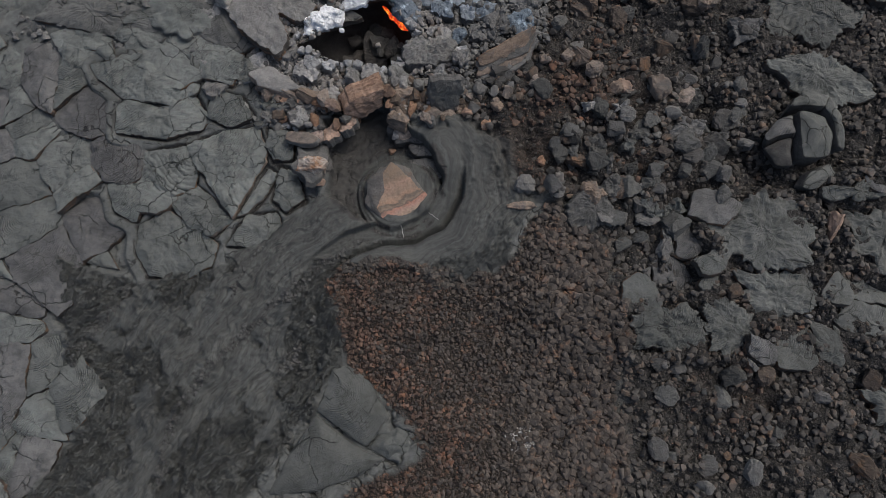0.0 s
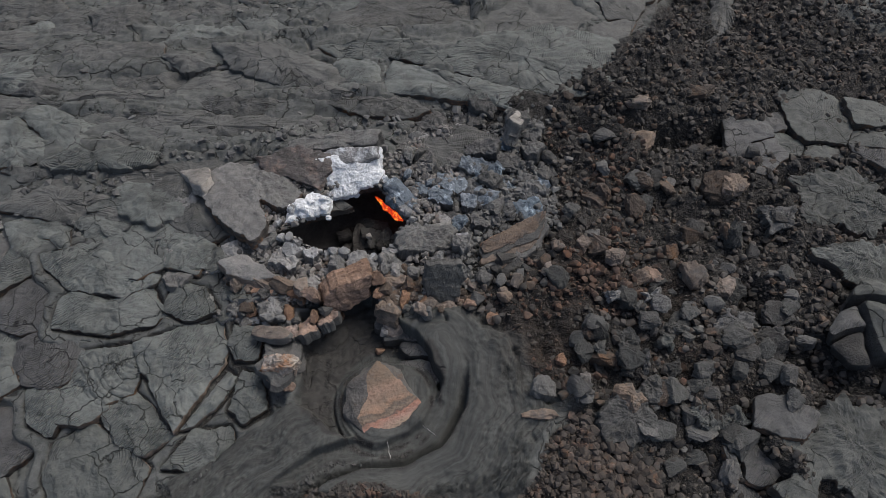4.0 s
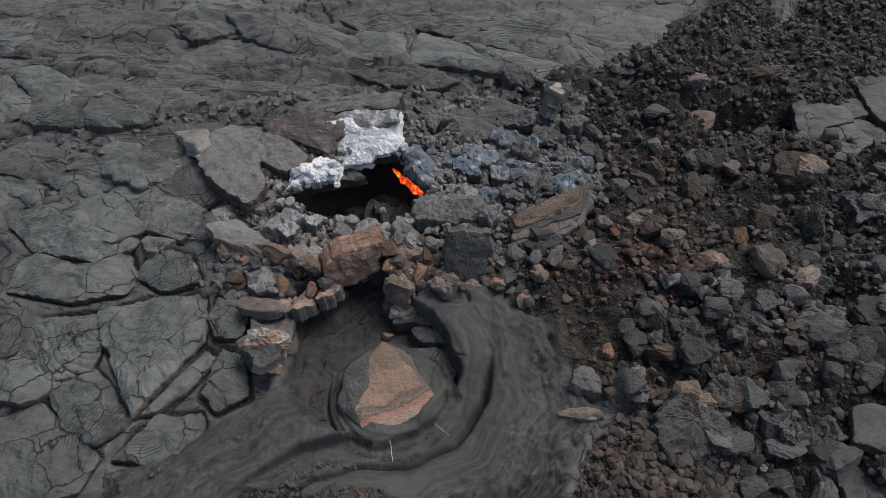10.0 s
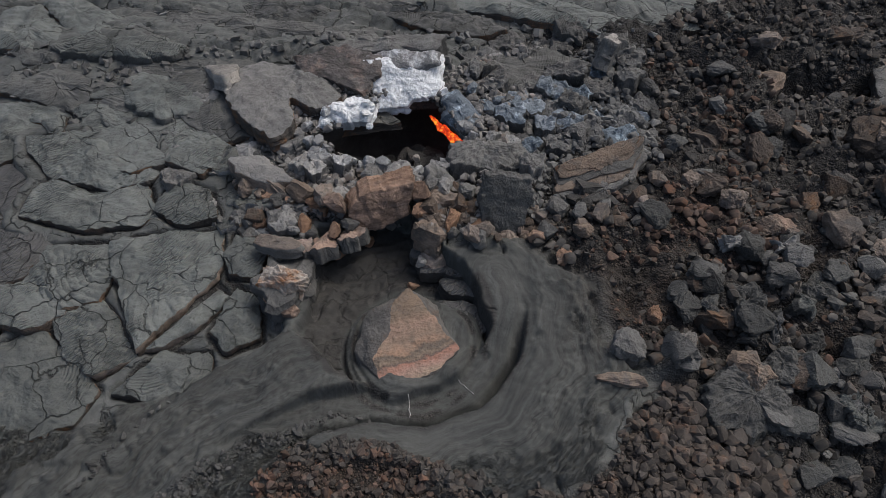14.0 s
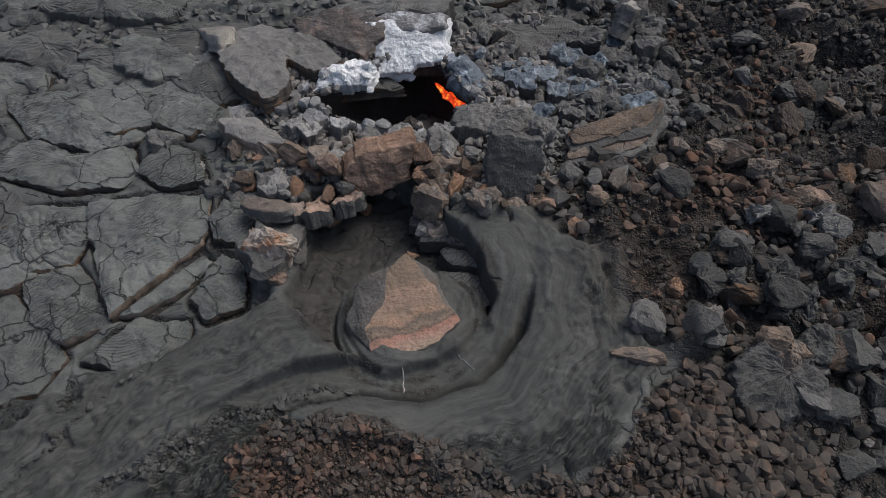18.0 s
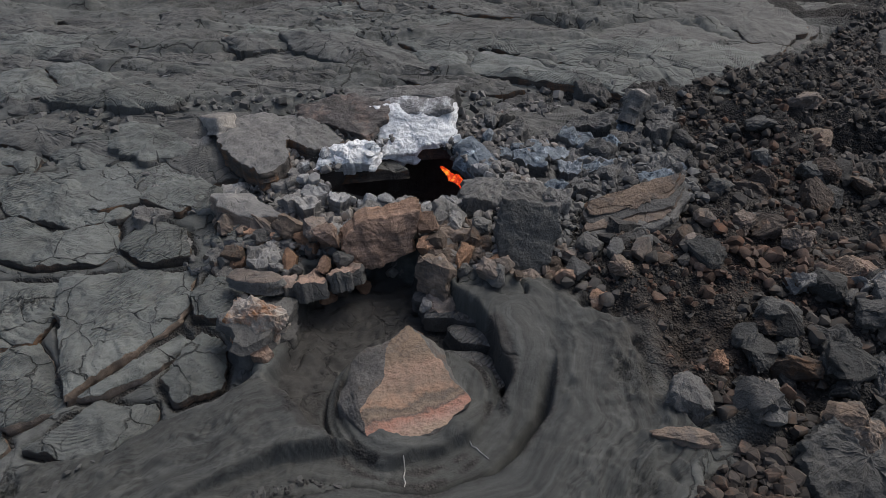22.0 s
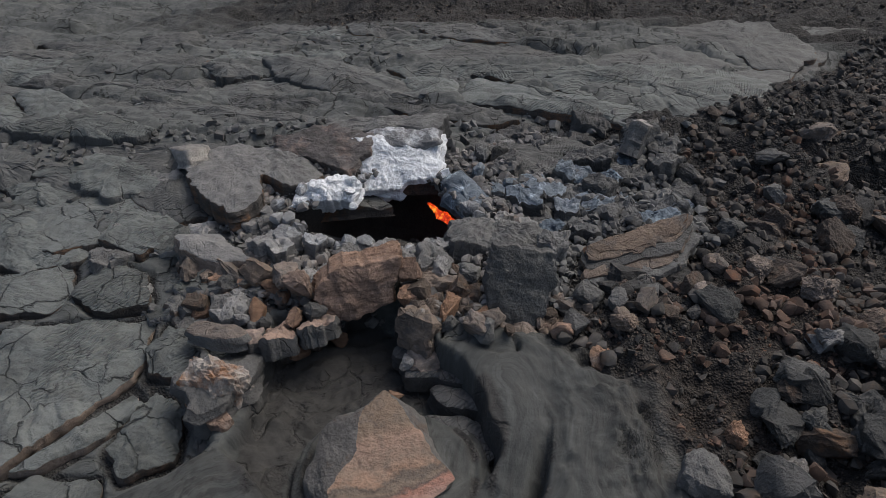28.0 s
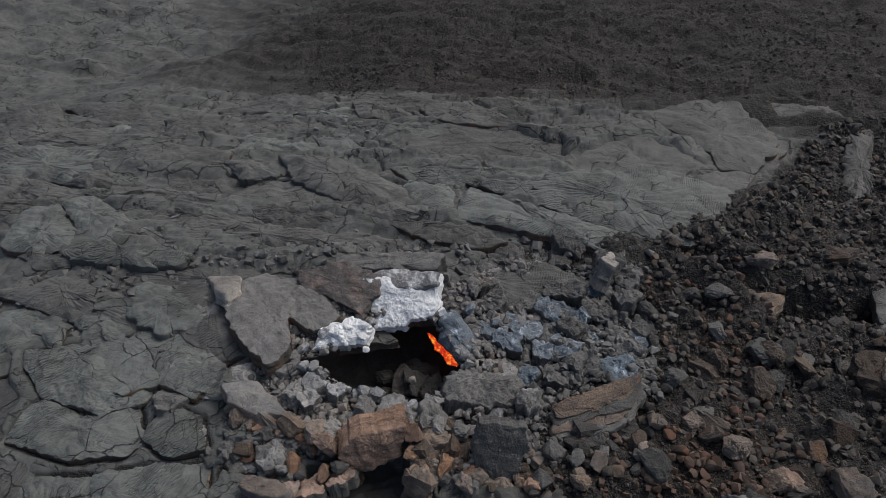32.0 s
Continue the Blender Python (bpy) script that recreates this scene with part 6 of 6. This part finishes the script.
# larger blocks strewn over the rubble
rng = np.random.default_rng(77)
bx_, by_ = spots([(2.3, 4.6), (4.4, 3.4), (6.3, 4.3), (7.3, 5.2), (7.6, 7.5), (5.5, 7.8), (3.4, 7.2), (2.6, 6.0)], 110, 61)
ex_, ey_ = spots([(4.3, 3.3), (6.8, 3.0), (8.6, 1.8), (11, 1.6), (11, -2.5), (5.0, -2.5), (4.4, 0.8)], 80, 62, 0, [p[0] for p in EAST])
nx_, ny_ = spots([(2.6, 8.8), (4, 8), (8, 8), (10, 11), (7.5, 14.5), (5, 13.5), (2.4, 12.4)], 60, 63)
for k, (x, y) in enumerate([*zip(bx_, by_), *zip(ex_, ey_), *zip(nx_, ny_)]):
    s = 0.07 + 0.22 * rng.random() ** 2.2
    mat = (M_BLOCK, M_BLOCK, M_GREY, M_BLOCK, M_BROWN, M_GREY)[k % 6] if k < 170 else (M_BROWN, M_DARK, M_GREY, M_DARK)[k % 4]
    rock("rubble_block", float(x), float(y), (s * 1.3, s, s * rng.uniform(0.5, 0.9)), mat, "broken grey block on black rubble" if mat in (M_GREY, M_BLOCK) else "brown-black block on rubble", "rock", "blocks in the rubble", seed=k + 1000, sink=0.12, level=3 if s > 0.2 else 2)

# crags behind the vent
CRAGS = [(-1.0, 9.9), (-0.3, 8.9), (0.9, 8.5), (2.4, 9.2), (2.6, 10.4), (2.1, 12.1), (1.2, 12.6), (-0.2, 12.0), (-0.9, 11.2)]
cx, cy = spots(CRAGS, 26, 5, 0.05)
for k, (x, y) in enumerate(zip(cx, cy)):
    s = rng.uniform(0.07, 0.17)
    near = math.hypot(x - 0.2, y - 9.3) < 1.3 or (y < 9.3 and x > 1.2)
    rock("crag", float(x), float(y), (s * 1.25, s, s * rng.uniform(0.6, 1.1)), M_BLUE if near and k % 3 else (M_GREY, M_RIM, M_BROWN)[k % 3], "bluish dusted broken block behind the vent" if near and k % 3 else "grey broken block behind the vent", "rock", "crags behind the vent", seed=k + 200, sink=0.1, level=2)
slab("pale_crag", [(1.6, 11.6), (1.95, 12.0), (2.1, 11.75), (1.85, 11.1), (1.6, 11.15)], 1.5, 0.6, "upright ribbed block with a pale edge", "rock slab", top=M_PALE, side=M_GREY, lean=(-25, 18), seed=99, rough=0.04, ragged=0.06)

# rim rubble round the opening
ring = [(-4.3, 8.9), (-3.7, 7.7), (-2.9, 7.1), (-1.6, 7.25), (-0.7, 7.2), (0.4, 7.5), (0.6, 8.4), (-0.2, 8.9), (-0.8, 8.7), (-1.4, 8.0), (-1.8, 8.0), (-2.2, 8.3), (-2.8, 8.25), (-3.6, 8.7)]
rx, ry = spots(ring, 70, 8, 0.02, (HOLE,))
keep = inside(HOLE, rx, ry) < -0.16
rx, ry = rx[keep], ry[keep]
for k, (x, y) in enumerate(zip(rx, ry)):
    s = rng.uniform(0.05, 0.12)
    rock("rim_stone", float(x), float(y), s, (M_LIP, M_LIP, M_RIM, M_GREY, M_LIP)[k % 5] if inside(HOLE, np.array([x]), np.array([y]))[0] > -0.3 else (M_RIM, M_GREY, M_RIM, M_GREY, M_OCHRE)[k % 5] if y > 7.4 or x > -0.7 else (M_RUST, M_OCHRE, M_GREY)[k % 3], "rounded grey stone on the vent's rim" if y > 7.4 else "brownish stone under the vent's rim", "rock", "stones on the rim", seed=k + 400, sink=0.12, level=2)

lip_rng = np.random.default_rng(91)
for (ax, ay), (bx, by) in zip(HOLE[:9], HOLE[1:10]):
    for k in range(int(math.dist((ax, ay), (bx, by)) / 0.13) + 1):
        w = lip_rng.random()
        ox, oy = (by - ay), -(bx - ax)
        far = lip_rng.uniform(0.05, 0.14) / math.hypot(ox, oy)
        x, y = ax + w * (bx - ax) + ox * far, ay + w * (by - ay) + oy * far
        s = lip_rng.uniform(0.07, 0.13)
        rock("lip_stone", x, y, (s * 1.25, s, s * 1.1), M_LIP, "pale dusted broken stone along the edge of the vent", "rock", "stones along the vent's edge", seed=int(lip_rng.integers(0, 9999)), sink=-0.15, level=2)

# broken crust west of the vent
west = [(-6.5, 9.8), (-5.8, 7.4), (-4.8, 6.6), (-3.8, 6.3), (-2.8, 6.5), (-3.2, 7.3), (-4.3, 7.9), (-5.2, 9.2)]
wx_, wy_ = spots(west, 24, 9, 0.02)
for k, (x, y) in enumerate(zip(wx_, wy_)):
    rock("broken_crust", float(x), float(y), float(rng.uniform(0.06, 0.13)), (M_GREY, M_RIM, M_GREY, M_OCHRE)[k % 4], "chunk of broken grey crust", "rock", "broken crust west of the vent", seed=k + 600, sink=0.2, level=2)

# ---- filler crust plates: jointed cells over the wide crust ----
def jointed(zone, count, seed, keep_out, gap, z_up, label, group, material, folds, name="crust_plate", thick=0.22, stretch=1.0, tip=3.5, other=None, step=0.09, bumpy=0.03, spare=0.2, jump=0.04, fill=0.75, rings=9, round_at=None, uneven=0.45, dome=0.02, edge=0.02, margin=0.12):
    x, y = spots(zone, count, seed, 0.05)
    rng2 = np.random.default_rng(seed)
    p = np.column_stack([x, y])
    zp = np.array(zone)
    area = abs(0.5 * np.sum(zp[:, 0] * np.roll(zp[:, 1], -1) - np.roll(zp[:, 0], -1) * zp[:, 1]))
    cap = fill * math.sqrt(area / count / stretch)
    for _ in range(3):     # even them out
        d = p[:, None] - p[None]
        r2 = (d ** 2).sum(-1) + np.eye(len(p)) * 99
        p = p + 0.03 * (d / (r2[..., None] + 0.1)).sum(1) * 0.3
    weight = uneven * (area / count) * rng2.random(len(p)) ** 3
    for i in range(len(p)):
        if any(inside(k, p[i:i + 1, 0], p[i:i + 1, 1])[0] > -margin for k in keep_out) or inside(zone, p[i:i + 1, 0], p[i:i + 1, 1])[0] < 0:
            continue
        c = p[i]
        a0 = rng2.uniform(0, 6.28)
        poly = [c + np.array((stretch * math.cos(a0 + q * 1.047), math.sin(a0 + q * 1.047))) * (cap + 0.8 * math.sqrt(weight[i])) * rng2.uniform(0.8, 1.15) for q in range(6)]
        for j in np.argsort(((p - c) ** 2).sum(1))[1:20]:
            n = (p[j] - c) / np.array([stretch, 1.0]) ** 2
            h = np.dot(n, (p[j] + c) / 2) + (weight[i] - weight[j]) / 2 / stretch - gap * np.linalg.norm(n)
            out = []
            for a2, b2 in zip(poly, poly[1:] + poly[:1]):
                da, db = np.dot(n, a2) - h, np.dot(n, b2) - h
                if da <= 0:
                    out.append(a2)
                if (da < 0) != (db < 0):
                    out.append(a2 + (b2 - a2) * da / (da - db))
            poly = out
            if len(poly) < 3:
                break
        if len(poly) < 3:
            continue
        q = np.array(poly)
        if np.ptp(q[:, 0]) < 0.1 or np.ptp(q[:, 1]) < 0.1:
            continue
        m = q.mean(0)
        slab(name, [tuple(v) for v in q], gz(*m) + z_up + rng2.uniform(-jump, jump), thick, label, "lava slab", group, top=(other if round_at and math.dist(m, round_at[:2]) < round_at[2] and rng2.random() < 0.75 else material if rng2.random() > (0.05 if round_at else spare) else other or M_CRUST_DARK), side=None if thick < 0.3 else material, lean=(rng2.uniform(-tip, tip), rng2.uniform(-tip, tip)), seed=int(rng2.integers(0, 900)),
             dome=dome * rng2.uniform(0.5, 1.5), rough=bumpy, ragged=0.05, folds=folds * float(rng2.random() > 0.5), fold_turn=rng2.uniform(0, 6), step=step, rings=rings, lump=6.5 if thick >= 0.3 else 2.6, round_edge=edge)


TAKEN = [p[0] for p in PLATES]
jointed([(-13, 9.5), (-9, 9.6), (-6.2, 8.9), (-5.9, 6.5), (-5.6, 4.0), (-7.5, 2.9), (-9.4, 3.6), (-9.3, 1.8), (-8.6, -1.2), (-10.5, -3.5), (-13, -3.5)], 80, 11, TAKEN, 0.002, 0.075, "cracked grey pahoehoe plate of the western crust", "western crust plates", M_CRUST, 0.012, fill=1.15, rings=18, step=0.05, jump=0.025, tip=2.5, uneven=0.9, dome=0.06, edge=0.03, margin=0.02)
jointed([(-14, 9.6), (-6.3, 9.6), (-4.5, 10.7), (-1.4, 11.0), (-1.0, 13), (1.2, 14.2), (-3, 19), (-14, 18)], 64, 12, [p[0] for p in FAR], 0.012, 0.0, "wrinkled grey crust sheet beyond the vent", "northern crust sheets", M_CRUST_FAR, 0.014, stretch=2.6, fill=0.95, rings=14, bumpy=0.05, step=0.06, tip=2.5, jump=0.05, dome=0.10, edge=0.05, uneven=1.1, other=M_CRUST)
jointed(CRAGS, 200, 14, (), 0.007, 0.13, "angular grey block of the vent's back wall", "blocks of the back wall", M_GREY, 0.01, name="vent_block", thick=0.5, tip=15, other=M_BLUE, step=0.035, bumpy=0.05, spare=0.3, jump=0.10, fill=1.15, rings=12, round_at=(0.6, 9.1, 1.6), uneven=1.1, dome=0.03, edge=0.018)
jointed(ring, 190, 15, (HOLE,), 0.003, 0.22, "cracked pale grey block on the vent's rim", "blocks of the rim", M_RIM, 0.0, name="rim_block", thick=0.45, tip=16, other=M_LIP, step=0.03, bumpy=0.045, spare=0.3, jump=0.07, fill=1.1, uneven=0.9, dome=0.015, edge=0.014, margin=0.07)
jointed(west, 90, 16, (), 0.007, 0.07, "tilted broken grey crust block", "broken crust blocks", M_RIM, 0.0, name="crust_block", thick=0.35, tip=10, other=M_CRUST_FLAT, step=0.035, bumpy=0.045, spare=0.4, jump=0.06, fill=1.1, uneven=1.0, edge=0.018)
jointed([(-4.6, 7.55), (-3.6, 7.35), (-2.6, 7.1), (-2.45, 6.75), (-2.6, 6.35), (-3.4, 6.3), (-4.4, 6.75)], 46, 17, [PIT], 0.003, 0.10, "cracked ochre block of the broken front", "packed blocks of the front", M_OCHRE, 0.0, name="packed_block", thick=0.4, tip=16, other=M_GREY, step=0.035, bumpy=0.05, spare=0.45, jump=0.08, fill=1.15, uneven=0.9, edge=0.016)
jointed([(-1.2, 7.55), (-1.25, 6.6), (-0.6, 6.4), (0.1, 6.4), (0.7, 6.8), (0.7, 7.5)], 40, 18, [PIT], 0.003, 0.08, "cracked brown block of the broken front", "packed blocks of the front", M_OCHRE, 0.0, name="packed_block", thick=0.4, tip=16, other=M_BROWN, step=0.035, bumpy=0.05, spare=0.4, jump=0.08, fill=1.15, uneven=0.9, edge=0.016)
jointed([(4.3, 2.5), (5.2, 3.6), (6.2, 4.7), (8.4, 5.0), (11.5, 5.2), (11.5, 2.2), (8.8, 0.9), (6.4, 0.6), (4.5, 0.9)], 85, 19, [p[0] for p in EAST], 0.02, 0.10, "broken grey crust plate lying on black rubble", "broken eastern plates", M_CRUST_FLAT, 0.008, thick=0.25, tip=9, other=M_CRUST_DARK, step=0.045, bumpy=0.035, spare=0.35, jump=0.06, fill=0.8, rings=10, uneven=1.2, edge=0.025)
jointed([(7.4, 10.5), (7.5, 11.6), (8.3, 12.6), (11, 12.8), (11.5, 10.2), (9, 10.2)], 14, 20, [p[0] for p in EAST], 0.01, 0.12, "smooth grey crust plate on the eastern rise", "broken eastern plates", M_CRUST_FLAT, 0.008, thick=0.25, tip=5, other=M_CRUST_DARK, step=0.06, spare=0.2, fill=0.95, rings=10, uneven=1.0, edge=0.03)
for k, (poly, up, dome, words) in enumerate((
        ([(-9.11, 11.4), (-8.43, 11.9), (-6.64, 12.2), (-4.53, 12.3), (-2.69, 12.2), (-2.1, 11.95), (-2.34, 11.7), (-4.27, 11.5), (-6.25, 11.36), (-8.05, 11.05)], 0.20, 0.16, "long smooth grey tongue of lava behind the vent"),
        ([(-9.5, 10.5), (-8.95, 10.9), (-7.02, 11.0), (-6.67, 10.7), (-6.96, 10.4), (-8.26, 10.2), (-9.18, 10.2)], 0.16, 0.10, "lobe of lava with fine ropy folds"),
        ([(-16.6, 17.9), (-15.3, 18.5), (-14.1, 17.4), (-13.0, 15.6), (-14.1, 15.4), (-15.4, 16.2)], 0.18, 0.15, "broad smooth lobe of lava"),
        ([(-11.5, 13.3), (-11.4, 13.7), (-10.5, 14.0), (-9.9, 13.45), (-10.7, 13.1)], 0.16, 0.10, "smooth lobe of lava"),
        ([(-10.3, 16.6), (-9.1, 17.4), (-8.4, 16.3), (-9.0, 15.5), (-9.7, 15.6)], 0.16, 0.10, "smooth lobe of lava"),
        ([(-6.3, 14.9), (-4.5, 15.0), (-3.1, 14.1), (-1.9, 13.2), (-2.6, 12.9), (-4.3, 13.3), (-5.6, 13.9)], 0.18, 0.14, "long smooth lobe of lava behind the vent"),
        ([(-7.7, 14.6), (-6.5, 14.6), (-6.0, 14.1), (-6.9, 13.8)], 0.15, 0.10, "smooth lobe of lava"),
        ([(-7.65, 9.8), (-6.66, 10.25), (-5.95, 9.75), (-5.6, 9.1), (-6.52, 8.8), (-7.45, 9.25)], 0.14, 0.06, "smooth grey lobe beside the vent's plates"),
        ([(-10.0, 9.0), (-9.1, 9.1), (-8.4, 8.6), (-8.7, 8.1), (-9.35, 8.0)], 0.14, 0.06, "smooth grey lobe of the western crust"),
        ([(-8.55, 9.2), (-7.6, 9.35), (-6.9, 8.9), (-7.28, 8.5), (-8.2, 8.65)], 0.13, 0.06, "smooth grey lobe of the western crust"),
        ([(8.65, 19.2), (9.3, 19.1), (8.5, 16.8), (7.85, 14.5), (7.15, 14.2), (7.8, 16.8)], 0.16, 0.10, "ribbed grey strip of lava in the rubble"))):
    mx, my = np.mean([q[0] for q in poly]), np.mean([q[1] for q in poly])
    slab("lava_lobe", poly, gz(mx, my) + up - dome * 0.5, 0.3, words, "lava lobe", "lobes beyond the vent", top=M_CRUST if k in (1, 7, 8, 9) else M_CRUST_FAR, side=M_CRUST_FAR, seed=k + 880, dome=dome, rough=0.04, ragged=0.12, round_edge=0.08, step=0.05, rings=16, folds=0.012 if k in (1, 10) else 0, fold_turn=3.1)
for k, (poly, z) in enumerate(FAR):
    slab("far_sheet", poly, z, 0.3, "broad smooth grey lava sheet in the distance", "lava slab", "distant lava sheets", top=M_CRUST_FAR, seed=k + 110, dome=0.05, rough=0.04, ragged=0.12, step=0.12, folds=0.02 if k == 5 else 0, fold_turn=1.6)

# ---- loose stones ----
def lumps(poly, count, lo, hi, seed, power=2.2, keep_out=(), blur=0.3):
    x, y = spots(poly, count, seed, 0.0, keep_out, blur)
    r = np.random.default_rng(seed + 1).random(len(x))
    return x, y, lo + (hi - lo) * r ** power


x, y, s = lumps(CINDER, 17000, 0.02, 0.085, 21, 2.2)
s = s * (0.9 + 0.75 * smooth(0.8, 3.4, x + 0.5 * vnoise(x, y, 12)))
red = smooth(1.3, -1.6, x + 0.25 * y + 1.2 * fbm(x * 0.9, y * 0.9, 4, 13)) > np.random.default_rng(29).random(len(x)) * 1.15
scatter("cinder_bed", x[~red], y[~red], s[~red], M_CINDER, "bed of small grey-brown cinders", "cinders", sink=0.15, seed=21, coarse=0.078)
scatter("red_cinders", x[red], y[red], s[red], M_CINDER_RED, "bed of small reddish-brown cinders", "cinders", sink=0.15, seed=31, coarse=0.078)
NEAR_RUBBLE = [(0.6, 6.6), (1.6, 5.8), (2.3, 4.6), (3.8, 3.7), (4.2, 1.9), (4.0, -2.2), (4.4, -3.5), (12.5, -3.5), (14, 12), (13, 19.5), (9, 19.6), (7.2, 18), (5.9, 15.5), (4.0, 13.8), (2.4, 12.6), (2.6, 10.2), (2.4, 8.9), (0.9, 7.4)]
x, y, s = lumps(NEAR_RUBBLE, 27000, 0.022, 0.12, 22, 3.4, [p[0] for p in EAST])
bare = np.minimum(np.hypot(x - 2.2, (y - 6.0) * 1.3) / 0.75, np.hypot(x - 4.6, (y - 7.0) * 1.3) / 0.6) + 0.35 * fbm(x * 2, y * 2, 3, 14) < 1
keep = ~bare | (np.random.default_rng(30).random(len(x)) < 0.6)
x, y, s = x[keep], y[keep], s[keep] * np.where(bare[keep], 0.7, 1.0)
earthy = np.exp(-((x - 3.0) ** 2 + (y - 7.0) ** 2) / 3.0) + np.exp(-((x - 2.1) ** 2 + (y - 5.8) ** 2) / 0.8) + 0.7 * np.exp(-((x - 3.6) ** 2 + (y - 10.3) ** 2) / 1.6) + 0.7 * np.exp(-((x - 7.0) ** 2 + (y - 0.2) ** 2) / 1.5)
earthy = earthy * smooth(-0.5, 0.4, fbm(x * 1.3, y * 1.3, 3, 99)) > np.random.default_rng(37).random(len(x))
scatter("brown_rubble", x[earthy], y[earthy], s[earthy], M_CINDER_RED, "brown oxidised lava rubble on the slope", "rubble", sink=0.15, seed=38, coarse=0.075, worn=True)
x, y, s = x[~earthy], y[~earthy], s[~earthy]
scatter("rubble_field", x, y, s, M_RUBBLE, "field of loose black and brown lava rubble", "rubble", sink=0.15, seed=22, coarse=0.075, worn=True)
x, y, s = lumps([(-8.6, 18.6), (-5, 19.4), (-2, 20.2), (1, 19.8), (4, 20.6), (8, 20.6), (12, 19), (18, 26), (16, 40), (-14, 40), (-11, 30), (-10, 24), (-9.2, 21)], 13000, 0.025, 0.08, 23, 2.0, [p[0] for p in FAR], 1.6)
scatter("far_rubble", x, y, s, M_FAR_RUBBLE, "dark jagged rubble field in the distance", "rubble", sink=0.36, seed=23, flat=(0.5, 0.9))
x, y, s = lumps([(-14, 9.8), (-6.3, 9.8), (-4.5, 10.7), (-1.4, 10.6), (-0.5, 12.5), (1.2, 14.0), (-3, 19.5), (-14, 18.5)], 220, 0.03, 0.14, 24, 2.2, [p[0] for p in FAR])
scatter("crust_shards", x, y, s, M_SHARDS, "loose flat shards of grey crust", "shards", sink=0.25, seed=24, flat=(0.25, 0.5), tilt=0.45)
x, y, s = lumps([(-9, 10), (-12, 9), (-6.2, 8.6), (-3.9, 6.4), (-3.0, 7.2), (-4.4, 8.8), (-1.2, 10.6), (0.8, 8.8), (2.8, 9), (2.6, 12.4), (0, 13)], 1300, 0.03, 0.13, 25, 2.0, (HOLE,))
scatter("crust_crumbs", x, y, s, M_SHARDS, "crumbled bits of grey crust between plates", "shards", sink=0.25, seed=25)
x, y, s = lumps([(-4.6, 9.4), (-4.0, 7.2), (-2.8, 6.6), (-0.2, 6.6), (1.0, 7.4), (2.6, 8.8), (2.4, 11.5), (-0.4, 12.0), (-1.2, 10.6), (-3.0, 10.0)], 8000, 0.022, 0.10, 26, 2.2, (HOLE, PIT))
pale = x + 0.4 * fbm(x * 1.5, y * 1.5, 3, 97) < 0.3
scatter("crag_crumbs", x[~pale], y[~pale], s[~pale], M_SHARDS, "dark grey crumbs between the blocks behind the vent", "gravel", sink=-0.1, seed=36, coarse=0.06, worn=True)
x, y, s = x[pale], y[pale], s[pale]
scatter("rim_crumbs", x, y, s, M_RIM_CRUMBS, "grey crumbs of rock between the rim blocks", "gravel", sink=-0.1, seed=26, coarse=0.06, worn=True)

ash_rng = np.random.default_rng(27)
scatter("white_ash", 1.78 + 0.16 * ash_rng.normal(size=220), -0.9 + 0.14 * ash_rng.normal(size=220), ash_rng.uniform(0.008, 0.03, 220), M_ASHY, "small patch of white ash crumbs on brown cinders", "ash", sink=0.0, seed=27)

x, y, s = lumps([(-2.5, 3.25), (-1.6, 3.2), (-0.6, 2.95), (0.3, 2.85), (0.9, 3.0), (0.9, 2.8), (0.3, 2.6), (-0.4, 2.55), (-1.0, 2.85), (-2.4, 2.9)], 900, 0.02, 0.085, 28, 2.0, (), 0.25)
scatter("torn_clinker", x, y, s, M_FAR_RUBBLE, "dark torn clinker along the edge of the flow", "clinker", sink=0.15, seed=28, flat=(0.35, 0.8))


VEINS = [[(-0.34, 4.41), (-0.31, 4.37), (-0.26, 4.36), (-0.22, 4.31), (-0.16, 4.27), (-0.11, 4.23)], [(-1.01, 4.06), (-0.98, 3.98), (-0.98, 3.9), (-0.95, 3.85), (-0.95, 3.79)]]


def vein(points):
    """A thin white crust line lying on the ground."""
    vs, fs = [], []
    for k, (x, y) in enumerate(points):
        w = 0.007 * (0.5 + 0.5 * abs(math.sin(2.1 * k + 1)))
        for dx, up in ((-w, 0.002), (0, 0.016), (w, 0.002)):
            vs.append((x + dx, y + 0.4 * dx, gz(x + dx, y + 0.4 * dx) + up + 0.004))
    for k in range(len(points) - 1):
        for j in (0, 1):
            o = 3 * k + j
            fs.append((o, o + 1, o + 4, o + 3))
    tagged(part("white_vein", mesh_of("white_vein", vs, fs), M_ASHY), "thin white crust line on the channel floor", "crust", "white crust lines")


for line in VEINS:
    vein(line)


x, y = spots(FLOW_ZONE, 40000, 33, 0.1, (PIT,))
u, v = along(FLOW, x, y)
vw = v + 0.08 * fbm(x * 2.0, y * 2.0, 3, 48)
line = np.abs(vnoise(vw * 2.4, u * 0.22, 66))
r = np.random.default_rng(34).random(len(x))
keep = ((u > 3.4) & (line < 0.05) & (r < 0.8)) | ((u > 3.0) & (ropiness(x, y, u, v) > 0.7) & (r < 0.07))
x, y, r = x[keep], y[keep], r[keep]
scatter("flow_clinker", x, y, 0.014 + 0.045 * (r * 7.3 % 1) ** 2, M_SHARDS_DARK, "dark torn clinker in lines along the flow", "clinker", sink=0.2, seed=35, flat=(0.35, 0.8))
